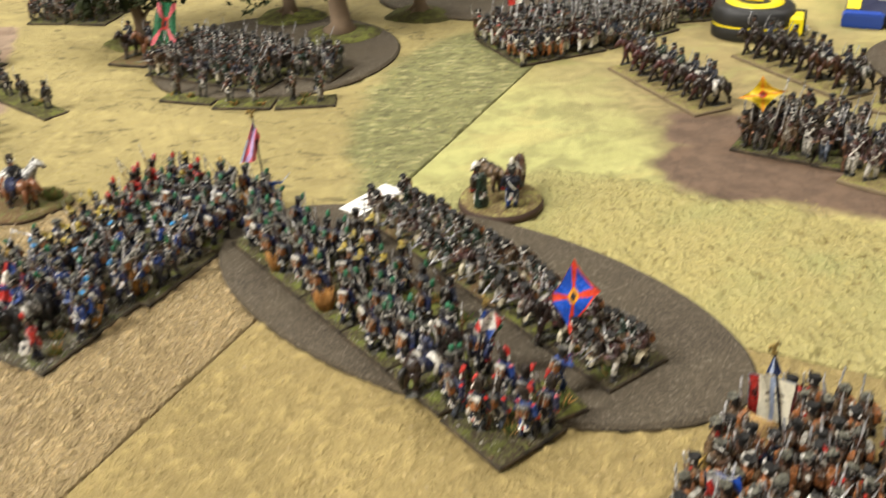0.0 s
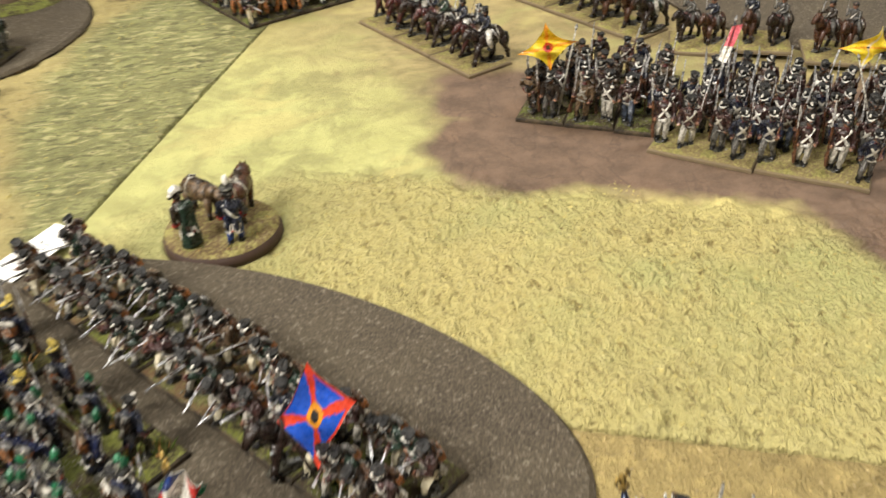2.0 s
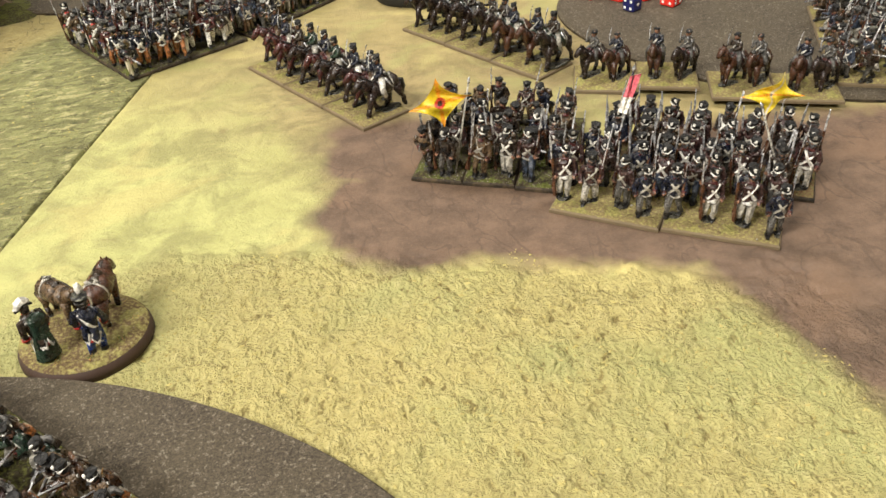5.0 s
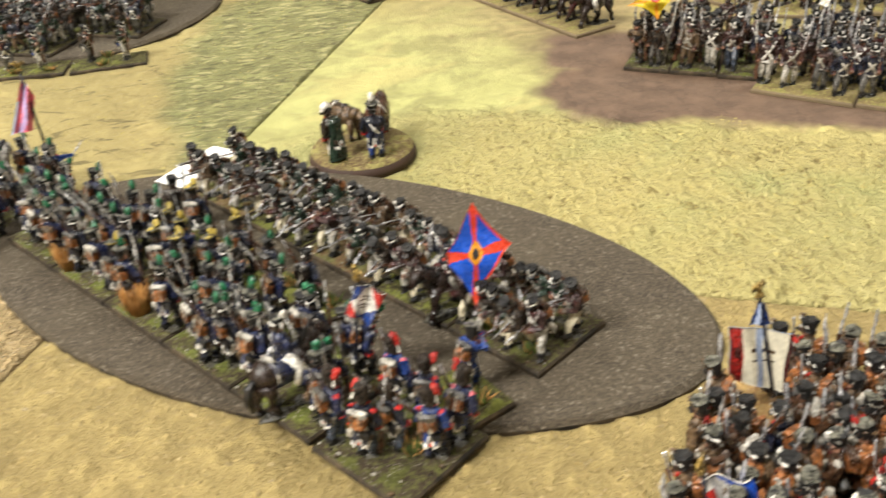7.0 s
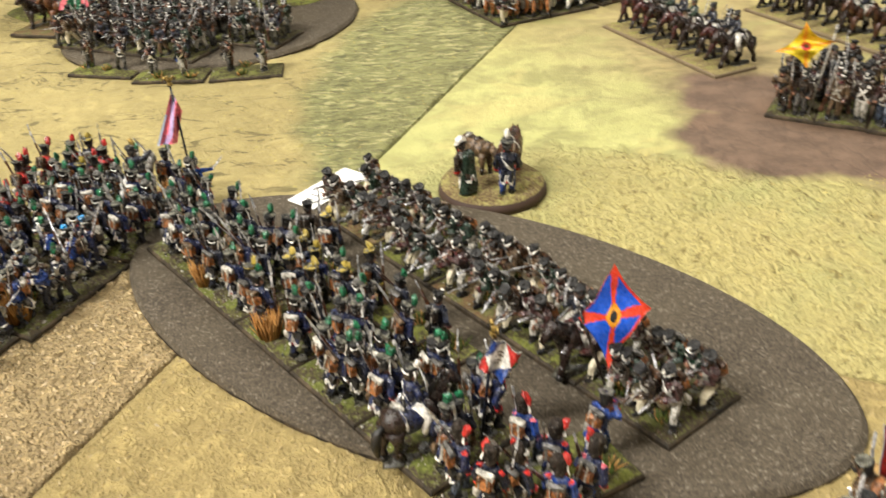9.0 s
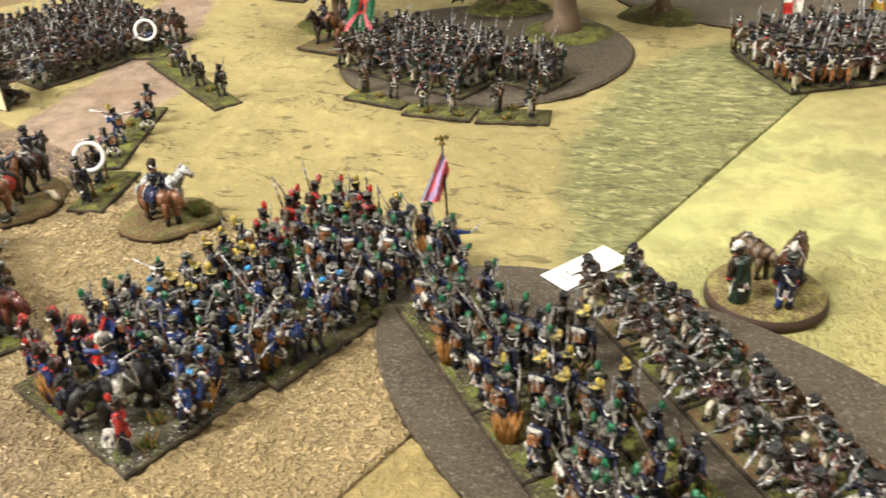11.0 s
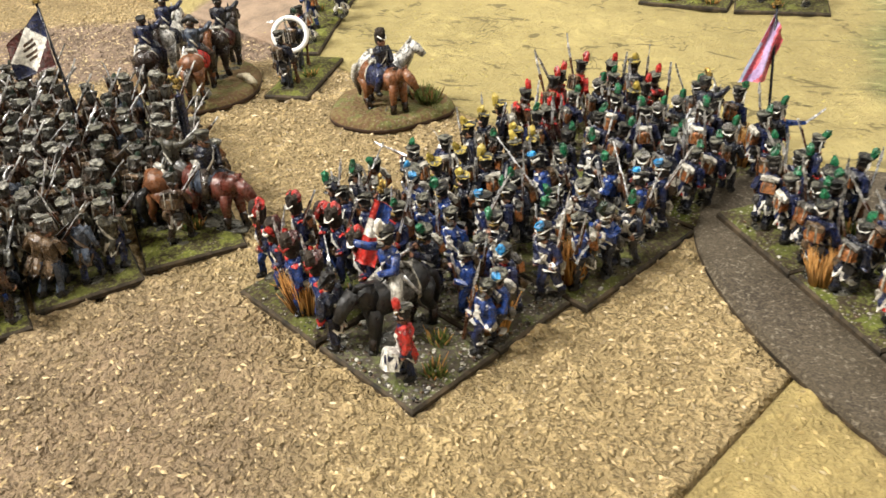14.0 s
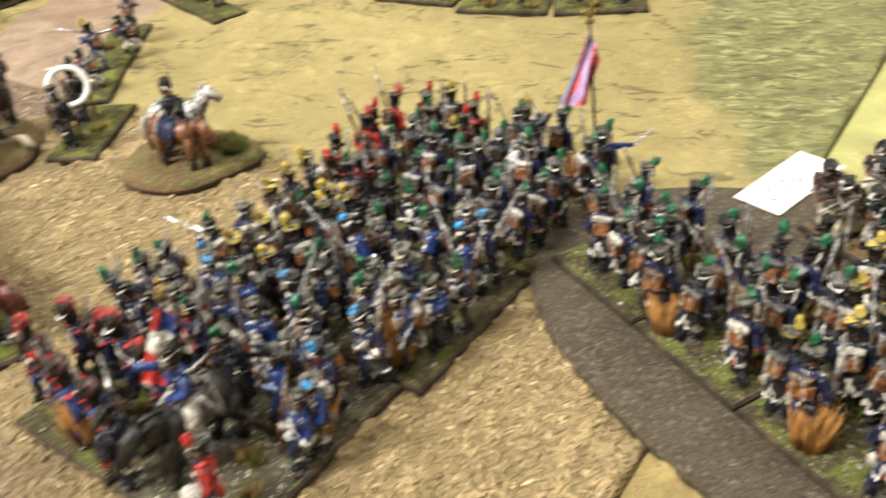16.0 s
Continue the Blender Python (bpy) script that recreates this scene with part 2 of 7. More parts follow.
def terrain(name, low, high, fine=1.0, patch=None, mask=None, chips=0.0, green=None, pits=0.0, shaggy=False, drift=()):
    g = Graph(name)
    broad = g.ramp(g.noise(9, 4, 0.6), 0.35, 0.65)
    c = g.mix(broad, low, high)
    mid = g.ramp(g.noise(60, 5, 0.65), 0.35, 0.7)
    c = g.mix(g.math("MULTIPLY", mid, 0.45), c, shade(high, 1.2))
    dark = g.ramp(g.noise(110, 4, 0.7, distort=0.6), 0.60, 0.72)
    c = g.mix(g.math("MULTIPLY", dark, 0.35), c, shade(low, 0.55))
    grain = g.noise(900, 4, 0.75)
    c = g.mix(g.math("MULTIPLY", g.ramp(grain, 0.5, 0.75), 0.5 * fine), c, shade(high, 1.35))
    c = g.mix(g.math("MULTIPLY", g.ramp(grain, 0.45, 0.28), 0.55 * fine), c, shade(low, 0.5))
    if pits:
        # Small dents: their recess shade is drawn as dark colour, the rest paler.
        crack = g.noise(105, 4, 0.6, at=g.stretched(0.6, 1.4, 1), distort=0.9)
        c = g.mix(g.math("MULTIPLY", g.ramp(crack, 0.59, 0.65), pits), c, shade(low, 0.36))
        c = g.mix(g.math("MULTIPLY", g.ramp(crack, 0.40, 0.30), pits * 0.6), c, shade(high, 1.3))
    # Raised tops tinted paler by height, for dry-brushed paint and lit crests alike.
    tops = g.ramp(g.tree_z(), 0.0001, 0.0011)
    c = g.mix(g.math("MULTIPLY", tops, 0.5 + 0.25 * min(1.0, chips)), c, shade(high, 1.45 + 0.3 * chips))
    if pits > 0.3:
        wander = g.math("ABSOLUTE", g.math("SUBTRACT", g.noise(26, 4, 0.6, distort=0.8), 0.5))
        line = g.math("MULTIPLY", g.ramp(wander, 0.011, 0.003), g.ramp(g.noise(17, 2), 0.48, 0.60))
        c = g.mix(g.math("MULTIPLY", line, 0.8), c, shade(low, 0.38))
    if green:
        at, radius, colour = green
        m = g.ramp(g.vmath("DISTANCE", g.flat_point(0.035, 30), (at[0], at[1], 0), out=1), radius * 0.955, radius * 1.03, 1, 0)
        streak = g.noise(62, 5, 0.7)
        turf = g.mix(g.ramp(streak, 0.38, 0.64), shade(colour, 0.74), shade(colour, 1.3))
        dash = g.noise(150, 3, 0.6, at=g.stretched(0.55, 1.5, 1), distort=1.0)
        turf = g.mix(g.math("MULTIPLY", g.ramp(dash, 0.565, 0.615), 0.75), turf, (0.47, 0.43, 0.21))
        turf = g.mix(g.math("MULTIPLY", g.ramp(dash, 0.45, 0.40), 0.7), turf, shade(colour, 0.45))
        fleck = g.noise(170, 3, 0.6, at=g.vmath("ADD", g.stretched(0.6, 1.5, 1), (3.1, 1.7, 0.0)), distort=0.7)
        turf = g.mix(g.math("MULTIPLY", g.ramp(fleck, 0.575, 0.62), 0.8), turf, shade(colour, 0.24))
        c = g.mix(g.math("MULTIPLY", m, 0.85), c, turf)
    granule = g.noise(560, 3, 0.6)
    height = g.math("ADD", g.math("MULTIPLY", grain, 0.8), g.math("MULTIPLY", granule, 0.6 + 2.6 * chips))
    # Low granules take a darker colour, as shade in the hollows.
    c = g.mix(g.math("MULTIPLY", g.ramp(granule, 0.45, 0.33), 0.55 * min(1.0, chips * 1.4)), c, shade(low, 0.55))
    height = g.math("ADD", height, g.math("MULTIPLY", g.noise(180, 4, 0.7), 1.2))
    if chips:
        cell = g.cells(430, at=g.vmath("ADD", g.coords(), g.vmath("MULTIPLY", g.noise_vec(300), (0.003, 0.003, 0.003))))
        flake = g.math("MULTIPLY", g.ramp(cell, 0.34, 0.12), g.ramp(g.noise(210, 2), 0.42, 0.62))
        c = g.mix(g.math("MULTIPLY", flake, chips), c, shade(high, 1.7))
        height = g.math("ADD", height, g.math("MULTIPLY", flake, chips * 1.4))
    if chips > 0.5:
        # Knobs: relief shading put into the colour, dark hollows and bright crests, in patches.
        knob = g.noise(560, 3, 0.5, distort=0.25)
        knob_patches = g.ramp(g.noise(55, 3, 0.6), 0.38, 0.62, 0.35, 1.0)
        c = g.mix(g.math("MULTIPLY", g.ramp(knob, 0.42, 0.33, 0, 0.5), knob_patches), c, shade(low, 0.6))
        c = g.mix(g.math("MULTIPLY", g.ramp(knob, 0.575, 0.625, 0, 0.9), knob_patches), c, shade(high, 1.8))
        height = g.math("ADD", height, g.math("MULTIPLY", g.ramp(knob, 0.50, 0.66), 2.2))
    for at, radius, tone in drift:
        m = g.ramp(g.vmath("DISTANCE", g.flat_point(0.06, 16), (at[0], at[1], 0), out=1), radius * 0.4, radius * 1.15, 1, 0)
        c = g.mix(g.math("MULTIPLY", m, 0.66), c, g.mix(g.ramp(g.noise(48, 5, 0.7, distort=0.5), 0.35, 0.65), shade(tone, 0.66), shade(tone, 1.3)))
    if shaggy:
        stain = g.noise(21, 5, 0.62, at=g.stretched(0.75, 1.2, 1), distort=0.8)
        c = g.mix(g.ramp(stain, 0.50, 0.64, 0, 0.55), c, (0.33, 0.318, 0.118))
        c = g.mix(g.ramp(stain, 0.46, 0.34, 0, 0.5), c, (0.45, 0.385, 0.15))
        scuff = g.noise(58, 4, 0.6, at=g.stretched(0.8, 1.3, 1), distort=0.6)
        c = g.mix(g.ramp(scuff, 0.655, 0.72, 0, 0.5), c, (0.215, 0.165, 0.07))
        near = g.ramp(g.segment(g.flat_point(0.03, 60), (0.1045, 0.4708), (0.293, 0.378)), 0.062, 0.086, 1, 0)
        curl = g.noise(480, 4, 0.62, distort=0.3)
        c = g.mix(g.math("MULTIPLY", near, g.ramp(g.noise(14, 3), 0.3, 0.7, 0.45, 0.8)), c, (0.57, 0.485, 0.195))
        # Bare soil and shade between flock clumps, both put into this dark colour.
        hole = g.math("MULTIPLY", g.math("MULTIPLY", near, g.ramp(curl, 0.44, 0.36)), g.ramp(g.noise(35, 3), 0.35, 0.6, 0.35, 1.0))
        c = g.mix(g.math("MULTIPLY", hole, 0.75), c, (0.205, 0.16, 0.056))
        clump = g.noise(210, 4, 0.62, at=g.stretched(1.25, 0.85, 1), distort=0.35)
        dent_shade = g.math("MULTIPLY", g.math("MULTIPLY", near, g.ramp(clump, 0.43, 0.35)), g.ramp(g.noise(28, 3), 0.38, 0.6, 0.15, 0.9))
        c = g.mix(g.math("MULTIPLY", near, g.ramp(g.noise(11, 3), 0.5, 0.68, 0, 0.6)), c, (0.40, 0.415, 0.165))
        # Dents shaded dark and clump crests lit pale in the colour, following the bump.
        c = g.mix(dent_shade, c, (0.215, 0.162, 0.05))
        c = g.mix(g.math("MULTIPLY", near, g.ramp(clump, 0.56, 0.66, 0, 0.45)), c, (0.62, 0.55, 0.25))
        height = g.math("ADD", height, g.math("MULTIPLY", g.math("MULTIPLY", near, clump), 11.0))
        height = g.math("ADD", height, g.math("MULTIPLY", g.math("MULTIPLY", near, curl), 7.0))
    if patch:
        m = mask(g)
        mud = g.mix(g.ramp(g.noise(70, 5, 0.7), 0.3, 0.7), shade(patch, 0.72), shade(patch, 1.28))
        mud = g.mix(g.math("MULTIPLY", g.ramp(g.noise(22, 3), 0.5, 0.7), 0.5), mud, (0.185, 0.112, 0.068))
        mud = g.mix(g.math("MULTIPLY", g.ramp(g.noise(700, 3), 0.6, 0.75), 0.3), mud, shade(patch, 2.0))
        rut = g.math("ABSOLUTE", g.math("SUBTRACT", g.noise(34, 3, 0.55, at=g.stretched(1.3, 0.6, 1), distort=0.5), 0.5))
        mud = g.mix(g.math("MULTIPLY", g.ramp(rut, 0.016, 0.004), 0.45), mud, shade(patch, 0.5))
        c = g.mix(m, c, mud)
        height = g.math("MULTIPLY", height, g.ramp(m, 0, 1, 1.0, 0.35))
    g.bump(height, 1.0, 0.0020 * fine)
    return g.finish(c, g.ramp(grain, 0.3, 0.7, 0.75, 0.5), spec=0.35)


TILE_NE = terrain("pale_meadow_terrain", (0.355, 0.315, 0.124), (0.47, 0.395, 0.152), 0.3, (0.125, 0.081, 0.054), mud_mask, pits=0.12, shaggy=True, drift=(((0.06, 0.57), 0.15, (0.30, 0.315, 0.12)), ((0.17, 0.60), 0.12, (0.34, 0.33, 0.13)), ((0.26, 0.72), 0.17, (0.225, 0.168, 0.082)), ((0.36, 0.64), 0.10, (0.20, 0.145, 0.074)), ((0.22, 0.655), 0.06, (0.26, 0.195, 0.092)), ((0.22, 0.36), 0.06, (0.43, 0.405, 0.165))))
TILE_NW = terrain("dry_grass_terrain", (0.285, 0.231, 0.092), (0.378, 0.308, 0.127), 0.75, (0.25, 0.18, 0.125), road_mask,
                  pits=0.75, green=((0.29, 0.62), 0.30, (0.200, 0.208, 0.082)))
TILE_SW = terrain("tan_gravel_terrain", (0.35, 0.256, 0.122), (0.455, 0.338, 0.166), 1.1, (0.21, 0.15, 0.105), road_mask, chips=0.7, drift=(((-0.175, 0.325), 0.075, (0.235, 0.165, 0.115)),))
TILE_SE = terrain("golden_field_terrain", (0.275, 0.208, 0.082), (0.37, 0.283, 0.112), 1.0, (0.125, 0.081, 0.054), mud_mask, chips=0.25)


def felt_material():
    """Coarse speckled sanded board."""
    g = Graph("speckled_brown_board")
    speck = g.noise(1500, 5, 0.8)
    c = g.mix(g.ramp(speck, 0.36, 0.66), (0.024, 0.018, 0.012), (0.120, 0.096, 0.066))
    c = g.mix(g.math("MULTIPLY", g.ramp(g.noise(30, 4), 0.3, 0.7), 0.35), c, (0.10, 0.08, 0.05))
    c = g.mix(g.math("MULTIPLY", g.ramp(g.noise(820, 3, 0.7), 0.56, 0.66), 0.6), c, (0.27, 0.235, 0.175))
    g.bump(speck, 0.8, 0.0006)
    return g.finish(c, 0.85, spec=0.3)


FELT = felt_material()


# ---- mesh helpers ----
class Shape:
    """Collects vertices, faces and one paint per face, in millimetres."""

    def __init__(self):
        self.v, self.f, self.m, self.s = [], [], [], []
        self.x = Matrix.Identity(4)

    def add(self, verts, faces, paint_key, smooth=True):
        k = len(self.v)
        self.v += [tuple(self.x @ Vector(p)) for p in verts]
        self.f += [tuple(k + i for i in f) for f in faces]
        self.m += [paint_key] * len(faces)
        self.s += [smooth] * len(faces)

    def tube(self, points, radii, key, seg=6, flat=1.0, smooth=True):
        pts = [Vector(p) for p in points]
        verts, n = [], len(pts)
        for i, p in enumerate(pts):
            d = (pts[min(i + 1, n - 1)] - pts[max(i - 1, 0)]).normalized()
            a = d.cross(Vector((0, 1, 0.01)) if abs(d.y) < 0.9 else Vector((1, 0, 0))).normalized()
            b = d.cross(a)
            for j in range(seg):
                t = 2 * math.pi * j / seg
                verts.append(p + a * (radii[i] * math.cos(t)) + b * (radii[i] * flat * math.sin(t)))
        faces = [(i * seg + j, i * seg + (j + 1) % seg, (i + 1) * seg + (j + 1) % seg, (i + 1) * seg + j) for i in range(n - 1) for j in range(seg)]
        faces += [tuple(range(seg - 1, -1, -1)), tuple((n - 1) * seg + j for j in range(seg))]
        self.add(verts, faces, key, smooth)

    def ball(self, c, r, key, seg=8, rings=5):
        r = (r, r, r) if isinstance(r, (int, float)) else r
        verts = [(c[0], c[1], c[2] - r[2])]
        for i in range(1, rings):
            a = math.pi * i / rings
            for j in range(seg):
                b = 2 * math.pi * j / seg
                verts.append((c[0] + r[0] * math.sin(a) * math.cos(b), c[1] + r[1] * math.sin(a) * math.sin(b), c[2] - r[2] * math.cos(a)))
        verts.append((c[0], c[1], c[2] + r[2]))
        last = len(verts) - 1
        faces = [(0, 1 + (j + 1) % seg, 1 + j) for j in range(seg)]
        for i in range(rings - 2):
            faces += [(1 + i * seg + j, 1 + i * seg + (j + 1) % seg, 1 + (i + 1) * seg + (j + 1) % seg, 1 + (i + 1) * seg + j) for j in range(seg)]
        k = 1 + (rings - 2) * seg
        faces += [(k + j, k + (j + 1) % seg, last) for j in range(seg)]
        self.add(verts, faces, key)

    def lathe(self, profile, c, key, seg=8, sx=1.0, sy=1.0, smooth=True):
        verts = [(c[0] + r * sx * math.cos(2 * math.pi * j / seg), c[1] + r * sy * math.sin(2 * math.pi * j / seg), c[2] + z) for r, z in profile for j in range(seg)]
        n = len(profile)
        faces = [(i * seg + j, i * seg + (j + 1) % seg, (i + 1) * seg + (j + 1) % seg, (i + 1) * seg + j) for i in range(n - 1) for j in range(seg)]
        faces += [tuple(range(seg - 1, -1, -1)), tuple((n - 1) * seg + j for j in range(seg))]
        self.add(verts, faces, key, smooth)

    def box(self, c, size, key, turn=(0, 0, 0), b=0.82):
        m = pose(*c, *turn)
        x, y, z = (s / 2 for s in size)
        verts = [m @ Vector((sx * x * k, sy * y * k, sz)) for sz, k in ((-z, b), (-z * 0.7, 1), (z * 0.7, 1), (z, b)) for sx, sy in ((-1, -1), (1, -1), (1, 1), (-1, 1))]
        faces = [(3, 2, 1, 0), (12, 13, 14, 15)]
        faces += [(i * 4 + j, i * 4 + (j + 1) % 4, i * 4 + 4 + (j + 1) % 4, i * 4 + 4 + j) for i in range(3) for j in range(4)]
        self.add(verts, faces, key, False)

    def hammer(self, amount, seed, facets=True):
        """Uneven, hand-finished surface of a small metal casting."""
        r = random.Random(seed)
        self.v = [(x + r.gauss(0, amount), y + r.gauss(0, amount), z + (r.gauss(0, amount) if z > 0.6 else 0)) for x, y, z in self.v]
        if facets:
            self.s = [False] * len(self.s)
        return self

    def mesh(self, name, scale=0.001, table=None):
        me = bpy.data.meshes.new(name)
        me.from_pydata([tuple(c * scale for c in p) for p in self.v], [], self.f)
        keys = list(dict.fromkeys(self.m))
        for k in keys:
            me.materials.append(table if isinstance(table, bpy.types.Material) else (P if table is None else table)[k])
        me.polygons.foreach_set("material_index", [keys.index(k) for k in self.m])
        me.polygons.foreach_set("use_smooth", self.s)
        me.update()
        return me


def child(name, mesh, parent, m=None, label=""):
    ob = new(name, mesh)
    ob.parent = parent
    ob.matrix_basis = m if m is not None else Matrix.Identity(4)
    return tagged(ob, label) if label else ob


def thing(name, m, label, category, group="", kind=""):
    ob = new(name)
    ob.empty_display_size = 0.01
    ob.matrix_basis = m
    return tagged(ob, label, category, group, kind)


# ---- model soldiers: plain painted figures, one mesh each ----
def limb(s, points, radii, key, seg=6):
    s.tube(points, radii, key, seg)


def hat(s, kind, z, plume, rng):
    """Headgear above a head whose crown is at z."""
    whole = s.x
    k = {"bicorne": 0.92, "covered": 0.88, "shako": 0.9, "pompon": 0.9, "oilskin": 0.9, "bearskin": 1.04, "fur": 0.9, "tall": 0.86}.get(kind, 0.85)
    s.x = whole @ pose(0, 0, z - 0.4, rng.uniform(-6, 9), rng.uniform(-8, 8)) @ Matrix.Scale(k, 4) @ pose(0, 0, 0.2 - z)
    if kind in ("shako", "pompon"):
        trim = "yellow" if plume == "yellow" else rng.choice(["white", "palegrey", "grey"])
        s.lathe([(1.5, -0.6), (1.55, 0.2), (2.15, 2.9)], (0, -0.1, z), "felt", 10)
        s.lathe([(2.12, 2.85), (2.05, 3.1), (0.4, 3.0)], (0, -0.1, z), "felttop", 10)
        s.lathe([(2.12, 2.75), (2.22, 2.88), (2.18, 3.05)], (0, -0.1, z), trim if trim == "yellow" else rng.choice(["felt", "felt", "felt", "grey"]), 10)
        s.tube([(-1.2, 1.4, z - 0.2), (0, 2.6, z - 0.65), (1.2, 1.4, z - 0.2)], [0.35, 0.5, 0.35], "black", 5)
        s.tube([(-1.2, 1.55, z + 0.15), (0, 2.05, z + 0.2), (1.2, 1.55, z + 0.15)], [0.22, 0.3, 0.22], rng.choice(["gold", "palegrey", "darkbrown"]), 4)
        s.ball((0, 1.85, z + 1.0), (0.55, 0.35, 0.6), "gold", 5, 4)
        if kind == "shako":
            s.tube([(-2.1, 0.0, z + 2.4), (-1.2, 1.7, z + 1.5), (0, 2.15, z + 1.1), (1.2, 1.7, z + 1.5), (2.1, 0.0, z + 2.4)], [0.15, 0.2, 0.25, 0.2, 0.15], "white", 4)
            s.tube([(-2.1, 0.0, z + 2.4), (-1.1, -1.8, z + 1.5), (0, -2.0, z + 1.2), (1.1, -1.8, z + 1.5), (2.1, 0.0, z + 2.4)], [0.16, 0.2, 0.22, 0.2, 0.16], rng.choice(["white", "palegrey", "grey"]), 4)
            s.tube([(2.1, 0.0, z + 2.4), (2.35, 0.1, z + 0.4), (2.1, 0.1, z - 1.6)], [0.2, 0.32, 0.2], "white", 4)
        else:
            s.tube([(-2.05, 0.1, z + 2.3), (0, 2.1, z + 1.2), (2.05, 0.1, z + 2.3)], [0.26, 0.36, 0.26], trim, 4)
        if plume:
            short = plume == "skyblue"
            tuft_plume(s, rng.uniform(-1.0, 1.0), 1.6, z + 2.6, rng.uniform(1.3, 1.9) if short else rng.uniform(2.6, 3.9), 1.3 if short else 1.2, plume, rng)
    elif kind == "covered":
        s.lathe([(1.6, -0.6), (1.65, 0.2), (2.2, 2.3), (2.28, 2.55)], (0, -0.1, z), "cover", 10)
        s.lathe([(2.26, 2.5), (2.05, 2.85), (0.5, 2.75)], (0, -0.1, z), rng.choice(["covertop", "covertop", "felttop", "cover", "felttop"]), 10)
        s.tube([(-1.2, 1.5, z - 0.2), (0, 2.7, z - 0.6), (1.2, 1.5, z - 0.2)], [0.35, 0.55, 0.35], "black", 5)
        s.tube([(-1.7, 0.1, z + 0.2), (-1.3, 1.0, z - 1.2), (0, 1.7, z - 2.2), (1.3, 1.0, z - 1.2), (1.7, 0.1, z + 0.2)], [0.2] * 5, "umber", 4)
        if plume:
            tuft_plume(s, 0, 1.8, z + 2.2, 2.4, 0.8, plume, rng)
    elif kind == "oilskin":
        cord = rng.choice(["white", "white", "palegrey", "grey"])
        s.lathe([(1.5, -0.6), (1.55, 0.1), (2.05, 2.5)], (0, -0.1, z), "felt", 9)
        s.lathe([(2.05, 2.45), (1.95, 2.75), (0.5, 2.65)], (0, -0.1, z), "felt", 9)
        s.tube([(-1.8, -0.1, z + 1.4), (-1.2, 1.4, z + 0.7), (0, 1.95, z + 0.5), (1.2, 1.4, z + 0.7), (1.8, -0.1, z + 1.4)], [0.14, 0.2, 0.25, 0.2, 0.14], cord, 4)
        s.tube([(-1.8, -0.1, z + 1.4), (0, -2.0, z + 0.5), (1.8, -0.1, z + 1.4)], [0.13, 0.18, 0.13], cord, 4)
        s.ball((0, 1.95, z + 2.5), (0.6, 0.55, 0.75), cord, 5, 4)
        s.tube([(-1.2, 1.5, z - 0.2), (0, 2.6, z - 0.6), (1.2, 1.5, z - 0.2)], [0.35, 0.5, 0.35], "black", 5)
        if plume:
            s.ball((0, 1.9, z + 3.3), 0.8, plume, 5, 4)
    elif kind == "tall":
        s.lathe([(1.55, -0.6), (1.6, 0.2), (2.0, 3.2)], (0, -0.1, z), "felt", 9)
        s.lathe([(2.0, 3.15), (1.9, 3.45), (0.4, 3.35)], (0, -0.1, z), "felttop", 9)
        s.tube([(-1.9, 0.0, z + 2.0), (0, 2.05, z + 1.0), (1.9, 0.0, z + 2.0), (0, -2.1, z + 1.1), (-1.9, 0.0, z + 2.0)], [0.24, 0.3, 0.24, 0.26, 0.24], rng.choice(["palegrey", "white", "umber"]), 4)
        s.tube([(-1.2, 1.5, z - 0.2), (0, 2.6, z - 0.6), (1.2, 1.5, z - 0.2)], [0.35, 0.5, 0.35], "black", 5)
        s.ball((0, 2.0, z + 2.7), (0.75, 0.65, 0.9), rng.choice(["white", "palegrey", "palegrey", "umber"]), 6, 4)
        if plume:
            tuft_plume(s, 0, 1.9, z + 3.0, 2.2, 0.7, plume, rng)
    elif kind in ("bearskin", "fur"):
        s.lathe([(1.7, -1.0), (1.95, 0.4), (2.2, 2.2), (2.1, 3.6), (1.5, 4.5), (0.5, 4.8)], (0, -0.2, z), "fur", 9, 1.0, 0.95)
        s.tube([(-2.0, 0.5, z + 2.2), (-1.1, 1.9, z + 1.0), (0, 2.2, z + 0.7), (1.1, 1.9, z + 1.0), (2.0, 0.5, z + 2.2)], [0.3] * 5, rng.choice(["white", "white", "capred"]), 4)
        side = rng.choice([-1, 1])
        if kind == "bearskin":
            s.ball((0, -1.05, z + 3.2), (1.95, 1.45, 2.1), rng.choice(["capred", "capred", "maroon"]), 9, 5)
            tuft_plume(s, side * 1.8, 0.4, z + 1.6, rng.uniform(2.4, 3.4), 0.8, rng.choice(["red", "red", "capred"]), rng)
        elif plume:
            tuft_plume(s, side * 1.8, 0.2, z + 1.8, rng.uniform(3.0, 4.0), 1.15, plume, rng)
            s.tube([(side * 2.1, -0.2, z + 2.0), (side * 2.5, -0.5, z - 0.6)], [0.3, 0.45], "white", 4)
    elif kind == "bicorne":
        s.tube([(-3.2, 0, z + 0.2), (-1.5, 0, z + 1.0), (0, 0, z + 1.9), (1.5, 0, z + 1.0), (3.2, 0, z + 0.2)], [0.4, 1.2, 1.7, 1.2, 0.4], "black", 7, 0.7)
